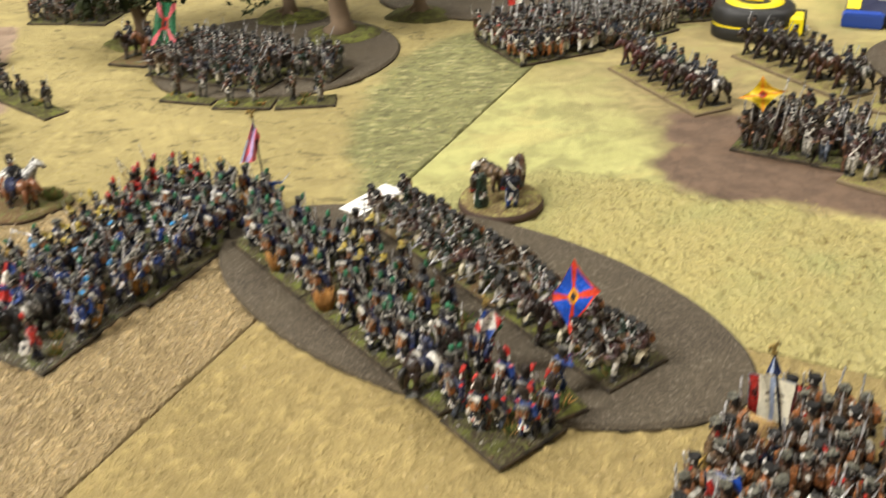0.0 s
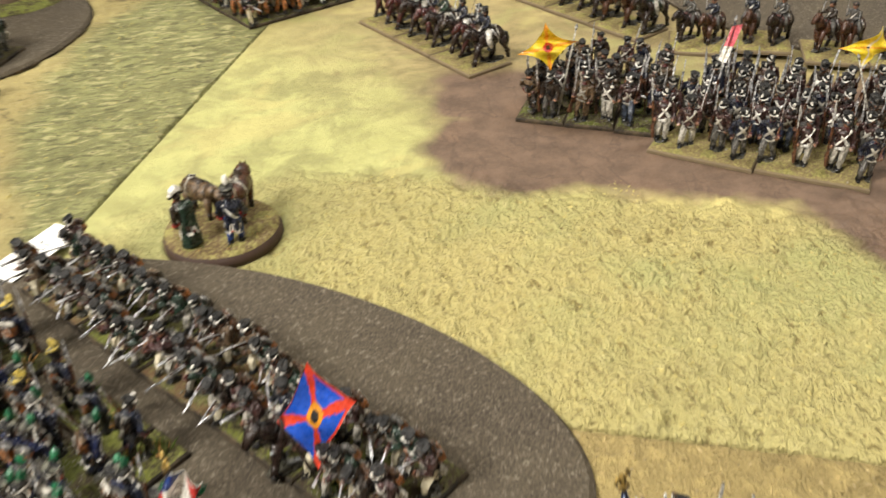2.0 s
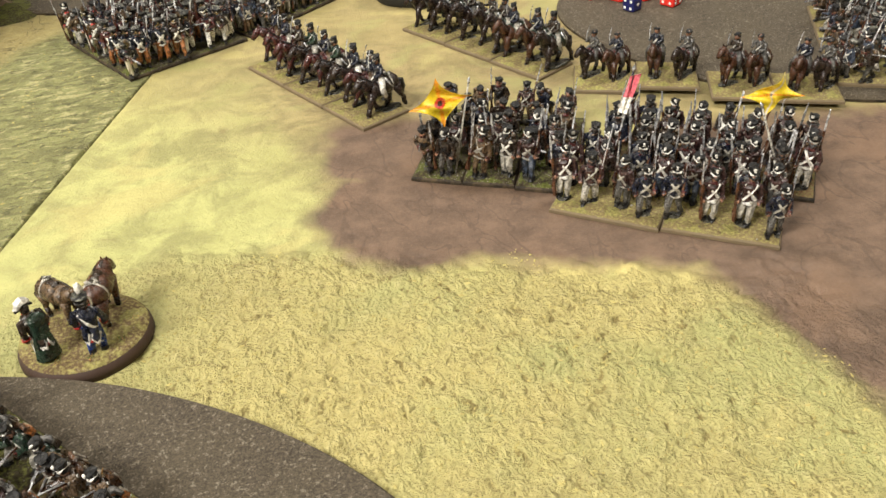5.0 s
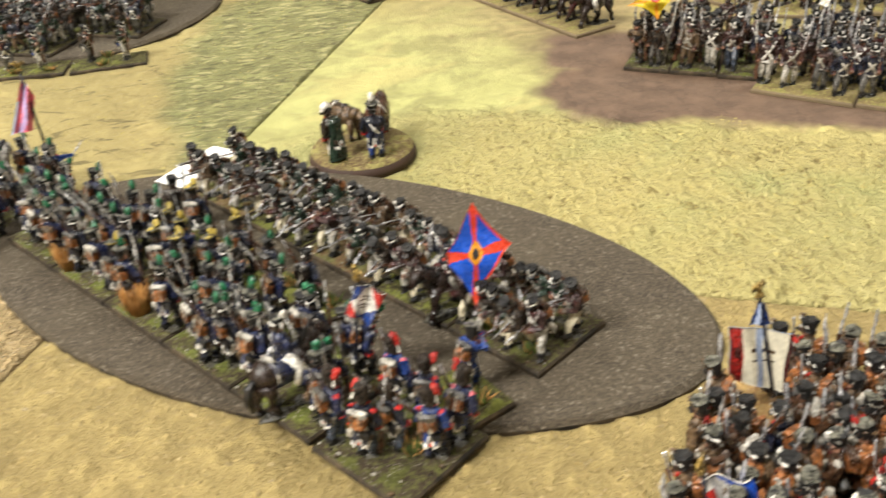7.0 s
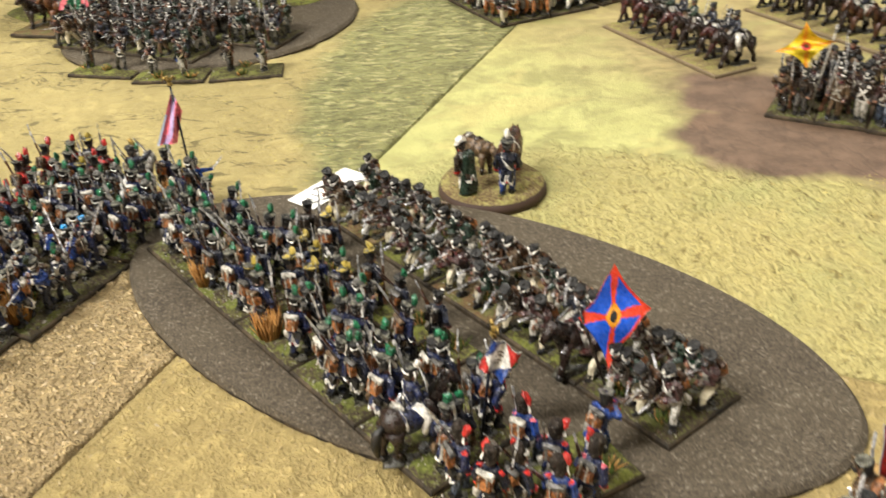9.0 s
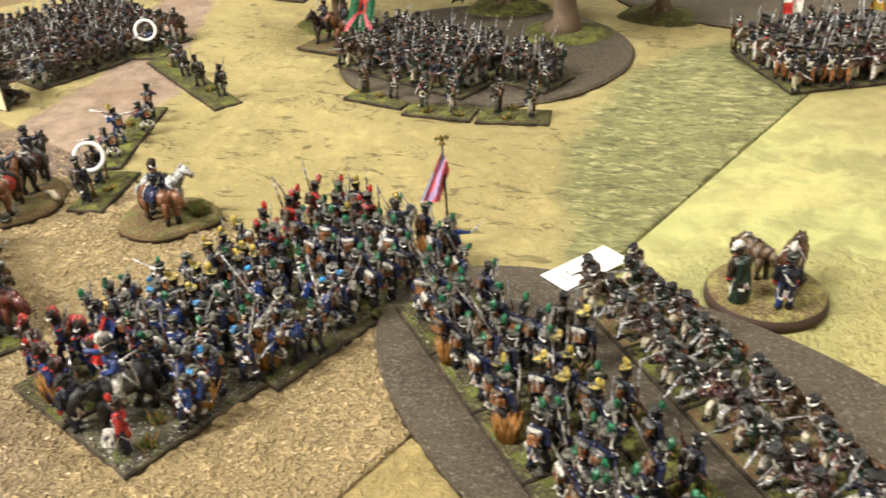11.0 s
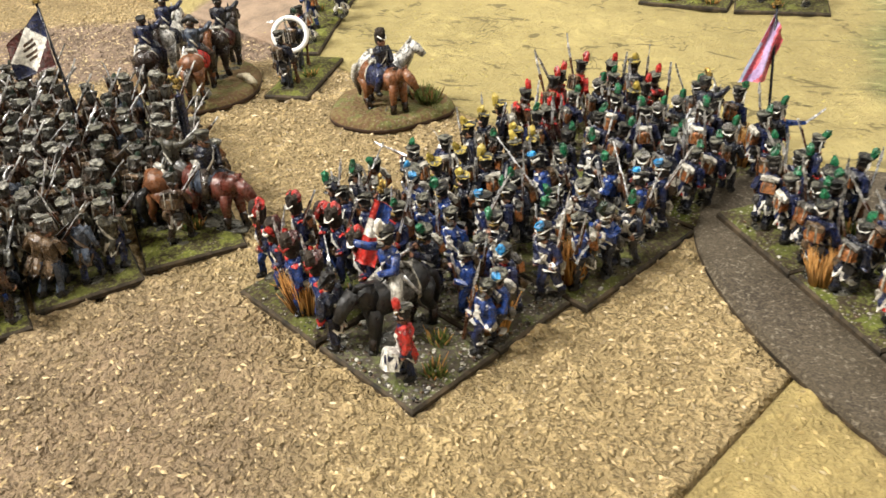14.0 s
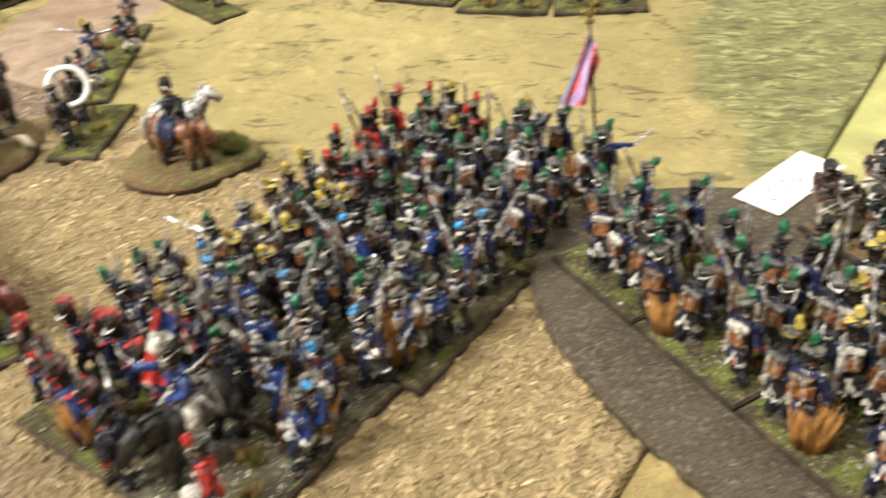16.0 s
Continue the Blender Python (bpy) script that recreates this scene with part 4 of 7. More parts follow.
FIG = {
    "line_march": pool(soldier, 16, 1, stance=["march", "march", "march", "load", "stand"], plume="green", legs=["blue", "navy", "navy", "black"], coat=["blue", "blue", "navy"], facings=["capred", "white", "blue", "blue"], pack=["tan", "tan", "hide"], roll=["grey", "grey", "umber", "palegrey"]),
    "line_aim": pool(soldier, 14, 2, stance=["aim", "aim", "load", "march"], plume=["green", "green", "skyblue", None, "darkgreen"], legs=["brightblue", "blue", "navy"], coat=["brightblue", "blue", "navy"], head="shako", facings=["white", "blue", "blue", "white"], pack=["brown", "tan", "darkbrown"], roll=["umber", "grey", "palegrey"]),
    "line_load": pool(soldier, 12, 24, stance=["load", "load", "stand", "port"], plume=[None, None, "navy", "green", "navy", "green", "skyblue"], legs=["brightblue", "blue", "navy"], coat=["brightblue", "brightblue", "blue"], head="shako", facings=["white", "capred", "white"], pack=["brown", "tan", "darkbrown"], roll=["umber", "grey", "palegrey"]),
    "grenadier": pool(soldier, 8, 3, stance=["march", "stand", "load"], plume="red", coat=["blue", "brightblue"], legs=["blue", "brightblue"], head="bearskin", facings=["red", "capred"], epaulette="red", pack=["hide", "tan"]),
    "red_company": pool(soldier, 8, 25, stance=["march", "stand", "march"], plume=["red", "capred"], coat=["maroon", "capred", "brown"], legs=["umber", "maroon", "grey"], head="pompon", facings=["capred", "umber"], epaulette="capred", pack=["brown", "hide"], roll=["umber", "capred"]),
    "elite": pool(soldier, 8, 4, stance=["march", "stand", "march"], plume="red", legs=["blue", "slate", "white"], coat=["blue", "brightblue", "navy"], head="fur", facings=["vermilion", "red"], epaulette=["pink", "red"], pack=["tan", "hide"], roll=["grey", "grey", "umber", "palegrey"]),
    "voltigeur": pool(soldier, 9, 5, stance=["march", "load", "stand"], plume=["yellow", "yellow", "yellow", "green"], legs=["navy", "black", "blue"], coat=["blue", "navy"], head="pompon", facings=["blue", "yellow", "navy"], pack=["tan", "hide"], roll=["umber", "grey", "palegrey"]),
    "jager": pool(soldier, 16, 6, stance=["charge", "charge", "charge", "aim"], coat=["brown", "darkbrown", "umber", "plum", "darkgreen"], legs=["palegrey", "cream", "cream", "palegrey"], head="oilskin", plume=None, pack=["brown", "tan", "darkbrown"], belts=["white", "white", "palegrey"], facings=["maroon", "umber", "darkbrown"], roll=["umber", "grey", "brown"]),
    "musketeer": pool(soldier, 14, 7, stance=["march", "stand", "stand"], coat=["plum", "darkbrown", "plum", "navy"], legs=["palegrey", "grey", "slate", "palegrey"], head="oilskin", plume=None, pack=["darkbrown", "brown"], belts=["white", "palegrey"], facings=["maroon", "umber", "darkbrown"], roll=["umber", "grey"]),
    "reserve": pool(soldier, 12, 8, stance=["march", "stand", "charge"], coat=["plum", "darkbrown", "navy", "umber"], legs=["grey", "olive", "darkbrown", "umber"], head=["oilskin", "cap"], plume=None, pack=["darkbrown", "brown", "tan"], belts=["black", "palegrey"], facings=["maroon", "brown"], roll=["umber", "grey"]),
    "guard": pool(soldier, 12, 9, stance=["charge", "march", "march"], coat=["darkbrown", "maroon", "navy", "umber"], legs=["white", "cream", "tan", "tan"], head=["pompon", "oilskin"], plume=[None, None, "umber"], pack=["darkbrown", "brown"], facings=["maroon", "navy"], roll=["umber", "grey"]),
    "greycoat": pool(soldier, 12, 10, stance=["march", "charge", "stand"], coat=["grey", "navy", "slate", "darkbrown"], legs=["palegrey", "grey", "umber"], head=["oilskin", "covered"], plume=None, pack=["olive", "brown"], facings=["maroon", "brown"], roll=["umber", "grey"]),
    "covered": pool(soldier, 20, 11, stance=["port", "port", "charge", "load", "march"], coat=["brown", "umber", "slate", "olive", "umber"], legs=["slate", "blue", "slate", "darkbrown"], head="covered", plume=[None, None, None, None, "darkgreen"], pack=[None, None, "darkbrown", "umber"], roll=["umber", "olive", "darkbrown", "grey"], belts=["palegrey", "black", "umber", "grey"], facings=["darkbrown", "maroon", "darkbrown"]),
    "old_guard": pool(soldier, 16, 12, stance=["load", "stand", "load", "march"], coat=["umber", "brown", "brown", "tan", "navy"], legs=["umber", "tan", "darkbrown", "palegrey"], head=["tall", "tall", "oilskin"], plume=["capred", None, None, None, "umber"], pack=["tan", "hide", "tan"], belts=["white", "palegrey", "umber"], facings=["maroon", "umber", "brown", "capred"], epaulette=["umber", "tan", "palegrey"], roll=["tan", "palegrey", "umber", "brown"]),
    "rifle": pool(soldier, 9, 13, stance=["stand", "aim", "march"], coat=["navy", "darkbrown", "darkgreen"], legs=["grey", "navy", "olive"], head="oilskin", plume=None, pack="darkbrown", belts=["black", "palegrey"], facings=["maroon", "brown"]),
    "rifle_aim": pool(soldier, 5, 23, stance=["aim", "aim", "load"], coat=["navy", "darkgreen", "darkbrown"], legs=["grey", "palegrey"], head="oilskin", plume=None, pack="darkbrown", belts="white", facings="maroon"),
    "skirmish": pool(soldier, 7, 14, stance=["aim", "load", "aim"], coat=["blue", "brightblue"], legs=["brightblue", "navy"], head="pompon", plume=["yellow", None], belts="white", facings=["white", "red"]),
    "kneeling": pool(soldier, 2, 15, stance="kneel", coat="blue", legs="white", head="oilskin", plume=None, belts="white"),
    "highland": pool(soldier, 9, 16, stance=["march", "stand", "charge"], coat=["maroon", "plum", "tan", "umber"], legs=["palegrey", "tan", "orange", "umber"], head="oilskin", plume=None, pack=["darkbrown", "brown"], facings=["brown", "red"]),
    "dragoon": pool(rider, 8, 17, coat=["navy", "darkgreen", "darkbrown"], legs=["white", "palegrey", "umber"], head="oilskin", plume=None, mount=["darkhorse", "maroon", "maroon"], cloth=["maroon", "darkbrown"], step=[1.0, 1.3, 1.6], nod=[0.1, 0.4, 0.7]),
    "lancer": pool(rider, 8, 18, coat=["navy", "black", "darkbrown"], legs=["grey", "palegrey"], head="oilskin", plume=None, mount=["darkhorse", "bay", "darkhorse"], cloth=["navy", "darkgreen"], step=[1.0, 1.3, 1.6], nod=[0.1, 0.4]),
    "hussar": pool(rider, 7, 19, coat=["navy", "grey", "darkbrown"], legs="grey", head="cap", plume=None, mount=["bay", "chestnut", "darkhorse"], cloth=["maroon", "darkbrown"], step=0.7, nod=[0.1, 0.4]),
}
PICK = random.Random(77)


# ---- stands: a flocked base with figures glued on ----
def base_mesh(w, d, thick, flock, seed):
    """A slab with dark bevelled sides and an uneven flocked top, from (0, 0) to (w, d)."""
    r = random.Random(seed)
    nx, ny = max(4, int(w / 0.003)), max(4, int(d / 0.003))
    verts, faces, slots = [], [], []
    e = 0.0006
    for j in range(ny + 1):
        for i in range(nx + 1):
            rim = i in (0, nx) or j in (0, ny)
            x = min(max(w * i / nx, e), w - e) if rim else w * i / nx + r.uniform(-1, 1) * 0.0005
            y = min(max(d * j / ny, e), d - e) if rim else d * j / ny + r.uniform(-1, 1) * 0.0005
            verts.append((x, y, thick + (0 if rim else 0.0003 + r.random() * 0.0008)))
    for j in range(ny):
        for i in range(nx):
            a = j * (nx + 1) + i
            faces.append((a, a + 1, a + nx + 2, a + nx + 1))
            slots.append(0)
    ring = [i for i in range(nx + 1)] + [j * (nx + 1) + nx for j in range(1, ny + 1)] + [ny * (nx + 1) + i for i in range(nx - 1, -1, -1)] + [j * (nx + 1) for j in range(ny - 1, 0, -1)]
    mid, low = len(verts), len(verts) + len(ring)
    for k in ring:
        x, y, _ = verts[k]
        verts.append((0 if x <= e else (w if x >= w - e else x), 0 if y <= e else (d if y >= d - e else y), thick - e))
    for k in ring:
        x, y, _ = verts[k]
        verts.append((0 if x <= e else (w if x >= w - e else x), 0 if y <= e else (d if y >= d - e else y), 0))
    n = len(ring)
    for i in range(n):
        j = (i + 1) % n
        faces += [(mid + i, mid + j, ring[j], ring[i]), (low + i, low + j, mid + j, mid + i)]
        slots += [1, 1]
    faces.append(tuple(low + i for i in range(n - 1, -1, -1)))
    slots.append(1)
    me = bpy.data.meshes.new("base")
    me.from_pydata(verts, [], faces)
    me.materials.append(FLOCK[flock])
    me.materials.append(PALE_EDGE if flock == "pale" else EDGE)
    me.polygons.foreach_set("material_index", slots)
    me.update()
    return me


def grit_mesh(w, d, z, seed, count=26):
    """Loose stones glued along the base, one joined scatter."""
    r = random.Random(seed)
    s = Shape()
    for _ in range(count):
        x, y = r.uniform(1.2, w * 1000 - 1.2), r.uniform(1.2, d * 1000 - 1.2)
        k = 0.26 + 0.5 * r.random() ** 2
        s.ball((x, y, z * 1000 + 0.5), (k * r.uniform(0.7, 1.4), k, k * 0.7), r.choice(["palegrey", "grey", "palegrey", "umber", "darkbrown", "grey"]), 5, 3)
    return s.mesh("gravel")


def tuft_mesh(seed, tall=12.5, spread=3.4, blades=230, keys=("tan", "orange", "tan", "brown")):
    r = random.Random(seed)
    s = Shape()
    for _ in range(blades):
        a, q = r.uniform(0, 6.283), spread * math.sqrt(r.random())
        b = (q * math.cos(a), q * math.sin(a), 0)
        h = tall * r.uniform(0.6, 1.05)
        out = r.uniform(0.4, 1.3)
        tip = (b[0] * (1 + out * 0.75) + r.uniform(-1.3, 1.3), b[1] * (1 + out * 0.75) + r.uniform(-1.3, 1.3), h)
        midp = ((b[0] + tip[0]) / 2, (b[1] + tip[1]) / 2, h * 0.55)
        s.tube([b, midp, tip], [0.28, 0.24, 0.06], r.choice(keys), 3)
    return s.mesh("grass_tuft", table=STRAW)


def straw(name, c):
    g = Graph(name)
    c2 = g.mix(g.island(), shade(c, 0.6), shade(c, 1.5))
    return g.finish(c2, 0.8, spec=0.2)


STRAW = {"tan": straw("straw_grass", (0.44, 0.235, 0.075)), "orange": straw("rust_grass", (0.40, 0.185, 0.048)), "brown": straw("dead_grass", (0.16, 0.075, 0.025)),
         "green": straw("green_grass", (0.07, 0.10, 0.02)), "olive": straw("olive_grass", (0.10, 0.11, 0.03))}
TUFTS = [tuft_mesh(k) for k in range(4)]
LOW_TUFTS = [tuft_mesh(10 + k, 4.0, 2.2, 46, ("green", "olive", "green", "tan")) for k in range(3)]
T = 0.0019


def stand(origin, along, w, d, label, group, kinds, grid, facing, flock="french", z=0.0, name="infantry_stand", spread=7.0, gravel=0, low=0, skip=(), thick=T, shift=(0, 0), size=1.0):
    """A base whose corner is at origin and whose long edge runs along that angle; grid castings face the angle facing."""
    ob = thing(name, pose(origin[0], origin[1], z, 0, 0, along), label, "miniature stand", group)
    seed = int(abs(origin[0]) * 7919 + abs(origin[1]) * 104729)
    child("base", base_mesh(w, d, thick, flock, seed), ob)
    if gravel:
        child("gravel", grit_mesh(w, d, thick, seed, gravel), ob)
    for k in range(low):
        child("grass_tuft", LOW_TUFTS[k % 3], ob, pose(PICK.uniform(0.004, w - 0.004), PICK.uniform(0.004, d - 0.004), thick, 0, 0, PICK.uniform(0, 360)))
    nx, ny = grid
    for j in range(ny):
        for i in range(nx):
            if (i, j) in skip:
                continue
            x = w * (i + 0.5) / nx + PICK.uniform(-0.27, 0.27) * min(w / nx, 0.0095) + shift[0]
            y = d * (j + 0.5) / ny + PICK.uniform(-0.27, 0.27) * min(d / ny, 0.0095) + shift[1]
            kind = kinds[PICK.randrange(len(kinds))]
            child("model_soldier", PICK.choice(FIG[kind]), ob, pose(x, y, thick + 0.0004, PICK.uniform(-5, 5), PICK.uniform(-5, 5), facing - 90 - along + PICK.gauss(0, spread)) @ Matrix.Scale(PICK.uniform(0.97, 1.05) * size, 4))
    return ob


def on_stand(ob, name, mesh, x, y, facing, label="", z=T + 0.0004, lean=0.0, size=1.0):
    """One more casting or part on a stand, at plan place (x, y) of the table."""
    local = ob.matrix_basis.inverted() @ Vector((x, y, 0))
    along = math.degrees(ob.matrix_basis.to_euler().z)
    return child(name, mesh, ob, pose(local.x, local.y, z, lean, 0, facing - 90 - along) @ Matrix.Scale(size, 4), label)


def run(origin, along, n, w, d, **kw):
    """n stands edge to edge along a line."""
    a = radians(along)
    out = []
    for i in range(n):
        k = dict(kw)
        wob = PICK.uniform(-1.0, 1.0)
        o = (origin[0] + math.cos(a) * w * i, origin[1] + math.sin(a) * w * i)
        out.append(stand(o, along + wob * 0.8, w * 0.985, d, **k))
    return out


def step_from(p, angle, dist):
    return (p[0] + math.cos(radians(angle)) * dist, p[1] + math.sin(radians(angle)) * dist)


def flag(ob, corners, pattern, label, wave=0.0012, n=24, thick=0.0004, seed=0, pole=None, eagle=True, key="navy", pinch=0.0):
    """Painted foil colours on a stand. corners: hoist top, fly top, fly bottom, hoist bottom; pattern(u, v) gives a paint key.
    pole: its foot and its top."""
    back = ob.matrix_basis.inverted()
    a, b, c, d = (Vector(p) for p in corners)
    normal = (b - a).cross(d - a).normalized()
    r = random.Random(seed)
    ph, k = r.uniform(0, 6), r.uniform(1.0, 1.5)
    s = Shape()
    for side in (1, -1):
        for j in range(n + 1):
            for i in range(n + 1):
                u, v = i / n, j / n
                pu = 0.5 + (u - 0.5) * (1 - pinch * 4 * v * (1 - v))
                pv = 0.5 + (v - 0.5) * (1 - pinch * 4 * u * (1 - u))
                p = (a * (1 - pu) + b * pu) * pv + (d * (1 - pu) + c * pu) * (1 - pv)
                y = wave * (math.sin(u * 6.283 * k + v * 2.0 + ph) * min(1, u * 2.5) + 0.4 * math.sin(v * 7 + u * 5))
                s.v.append(tuple((back @ (p + normal * (y + side * thick / 2))) * 1000))
    m = (n + 1) * (n + 1)
    for side in (0, 1):
        for j in range(n):
            for i in range(n):
                q = side * m + j * (n + 1) + i
                f = (q, q + 1, q + n + 2, q + n + 1)
                s.f.append(f if side == 0 else f[::-1])
                s.m.append(pattern((i + 0.5) / n, (j + 0.5) / n))
                s.s.append(True)
    ring = [i for i in range(n + 1)] + [j * (n + 1) + n for j in range(1, n + 1)] + [n * (n + 1) + i for i in range(n - 1, -1, -1)] + [j * (n + 1) for j in range(n - 1, 0, -1)]
    for i in range(len(ring)):
        p, q = ring[i], ring[(i + 1) % len(ring)]
        s.f.append((p, q, m + q, m + p))
        s.m.append(pattern(0.5, 0.02))
        s.s.append(False)
    child("flag", s.mesh("flag"), ob, None, label)
    if pole:
        foot, top = Vector(pole[0]), Vector(pole[1])
        way = top - foot
        m = back @ Matrix.Translation(foot) @ way.to_track_quat("Z", "Y").to_matrix().to_4x4()
        staff = child("flagpole", pole_mesh(way.length, key), ob, m)
        child("finial", FINIAL[eagle], staff, pose(0, 0, way.length), "gilt eagle" if eagle else "steel spear point")


def saltire(field, cross, middle="orange"):
    """A field with four widening rays to the corners and a wreathed disc."""
    def f(u, v):
        x, y = abs(u - 0.5), abs(v - 0.5)
        r = math.hypot(x, y)
        if r < 0.085:
            return "black"
        if r < 0.16:
            return middle
        return cross if abs(x - y) < 0.03 + r * 0.17 else field
    return f


def lozenge(a="blue", b="red"):
    """A white lozenge with coloured corners and bars where the lettering stands."""
    def f(u, v):
        x, y = abs(u - 0.5), abs(v - 0.5)
        if x + y < 0.5:
            bar = (abs(y - 0.06) < 0.025 or abs(y - 0.16) < 0.025) and x < 0.2 - y * 0.4
            return "brown" if bar else "white"
        return a if (u < 0.5) == (v > 0.5) else b
    return f


def pole_mesh(length, key="navy"):
    s = Shape()
    s.tube([(0, 0, 0), (0, 0, length * 500), (0, 0, length * 1000)], [0.5, 0.48, 0.42], key, 6)
    return s.mesh("flagpole")


def finial_mesh(eagle):
    """A gilt eagle on its plinth, or a plain spear point."""
    s = Shape()
    if eagle:
        s.box((0, 0, 0.6), (2.2, 1.2, 1.1), "gold")
        s.box((0, 0, 0.05), (2.5, 1.4, 0.35), "darkbrown")
        s.ball((0, 0, 2.3), (0.9, 0.8, 1.4), "gold", 6, 4)
        s.ball((0.4, 0.3, 3.8), (0.6, 0.6, 0.6), "gold", 5, 4)
        for k in (-1, 1):
            s.tube([(k * 0.6, 0, 2.2), (k * 1.9, 0, 3.6), (k * 2.9, 0, 2.4)], [0.6, 0.75, 0.25], "gold", 5, 0.5)
            s.tube([(k * 1.9, 0.1, 3.3), (k * 2.3, 0.1, 1.6)], [0.4, 0.15], "darkbrown", 4, 0.5)
    else:
        s.tube([(0, 0, 0), (0, 0, 1.5), (0, 0, 3.0)], [0.4, 0.8, 0.1], "steel", 5)
    return s.mesh("finial")


FINIAL = {True: finial_mesh(True), False: finial_mesh(False)}


# ---- room, table and terrain tiles ----
WALL = plain("cream_wall_paint", (0.62, 0.58, 0.50), 0.8, 0.05, 4)
CEIL = plain("white_ceiling_paint", (0.75, 0.73, 0.69), 0.85, 0.04, 5)
CARPET = plain("grey_brown_carpet", (0.12, 0.10, 0.085), 0.95, 0.3, 120, 0.002)
BAIZE = plain("dark_green_table_cloth", (0.025, 0.07, 0.03), 0.95, 0.25, 300, 0.0006)


def slab(name, lo, hi, material, label, kind="structure", category=""):
    s = Shape()
    x0, y0, z0 = lo
    x1, y1, z1 = hi
    s.add([(x0, y0, z0), (x1, y0, z0), (x1, y1, z0), (x0, y1, z0), (x0, y0, z1), (x1, y0, z1), (x1, y1, z1), (x0, y1, z1)],
          [(3, 2, 1, 0), (4, 5, 6, 7), (0, 1, 5, 4), (1, 2, 6, 5), (2, 3, 7, 6), (3, 0, 4, 7)], "k", False)
    ob = new(name, s.mesh(name, 1.0, material))
    return tagged(ob, label, category or name.split("_")[0], "", kind)


slab("floor", (-2.6, -1.9, -0.80), (2.6, 3.1, -0.76), CARPET, "grey-brown carpet floor of the games room", category="floor")
slab("ceiling", (-2.6, -1.9, 1.70), (2.6, 3.1, 1.75), CEIL, "white painted ceiling of the games room", category="ceiling")
slab("wall_north", (-2.6, 3.1, -0.80), (2.6, 3.2, 1.75), WALL, "cream painted plain wall", category="wall")
slab("wall_south", (-2.6, -2.0, -0.80), (2.6, -1.9, 1.75), WALL, "cream painted plain wall", category="wall")
slab("wall_east", (2.6, -2.0, -0.80), (2.7, 3.2, 1.75), WALL, "cream painted plain wall", category="wall")
slab("wall_west", (-2.7, -2.0, -0.80), (-2.6, 3.2, 1.75), WALL, "cream painted plain wall", category="wall")


def ceiling_lamp(x, y, power):
    ob = thing("ceiling_light", pose(x, y, 1.70), "white ceiling light panel with a frosted diffuser", "light", "ceiling lights")
    s = Shape()
    s.box((0, 0, -20), (1240, 320, 40), "white")
    child("housing", s.mesh("housing"), ob)
    lamp = bpy.data.lights.new("tube", "AREA")
    lamp.shape, lamp.size, lamp.size_y, lamp.energy, lamp.color = "RECTANGLE", 1.2, 0.28, power, (1.0, 0.965, 0.90)
    child("tube_light", lamp, ob, pose(0, 0, -0.045))


for lx, ly, k in ((-1.25, -0.35, 2.0), (-0.3, 1.5, 0.5), (1.2, 0.7, 0.4)):
    ceiling_lamp(lx, ly, TUBE_POWER * k)

E2 = (0.397, 0.918)
E1 = (0.918, -0.397)


def tile_place(a, b):
    return (CROSS[0] + E1[0] * a + E2[0] * b, CROSS[1] + E1[1] * a + E2[1] * b)


def lattice(x, y, cell, seed):
    """Smooth value noise between -1 and 1 on arrays of plan positions."""
    gx, gy = x / cell, y / cell
    ix, iy = np.floor(gx).astype(np.int64), np.floor(gy).astype(np.int64)
    fx, fy = gx - ix, gy - iy
    fx, fy = fx * fx * (3 - 2 * fx), fy * fy * (3 - 2 * fy)

    def at(i, j):
        h = (i * 374761393 + j * 668265263 + seed * 2147483647) & 0xFFFFFFFF
        h = ((h ^ (h >> 13)) * 1274126177) & 0xFFFFFFFF
        return ((h ^ (h >> 16)) & 0xFFFF) / 32767.5 - 1

    top = at(ix, iy) * (1 - fx) + at(ix + 1, iy) * fx
    low = at(ix, iy + 1) * (1 - fx) + at(ix + 1, iy + 1) * fx
    return top * (1 - fy) + low * fy


def smooth(v, lo, hi):
    t = np.clip((v - lo) / (hi - lo), 0, 1)
    return t * t * (3 - 2 * t)


def relief_meadow(a, b):
    rough = smooth(b + lattice(a, b, 0.02, 5) * 0.012, 0.150, 0.120) * smooth(a + lattice(a, b, 0.03, 8) * 0.02, 0.05, 0.11) * (1 - smooth(a, 0.31, 0.33) * 0.8)
    fine = lattice(a * 0.75 + b * 0.3, b, 0.0042, 1) * 0.5 + lattice(a, b, 0.0022, 2) * 0.5
    crest = np.maximum(lattice(a, b * 0.6, 0.005, 11), 0) ** 2
    gouge = smooth(np.abs(lattice(a * 0.8 + b * 0.3, b, 0.008, 21)), 0.18, 0.0) * smooth(lattice(a, b, 0.025, 22), -0.2, 0.3)
    lumps = lattice(a, b, 0.0075, 23)
    return 0.00070 * rough * lumps - 0.0018 * rough * gouge + (0.00006 + 0.00090 * rough) * fine + 0.00150 * rough * crest + 0.00012 * lattice(a, b, 0.012, 3) + 0.0003 * (rough - 0.5)


def relief_dry(a, b):
    crack = np.abs(lattice(a * 0.55, b, 0.011, 4))
    return 0.00050 * lattice(a, b, 0.0042, 6) + 0.00065 * lattice(a * 0.5, b, 0.012, 7) - 0.00110 * smooth(crack, 0.10, 0.0) * smooth(lattice(a, b, 0.03, 9), 0.1, 0.5)


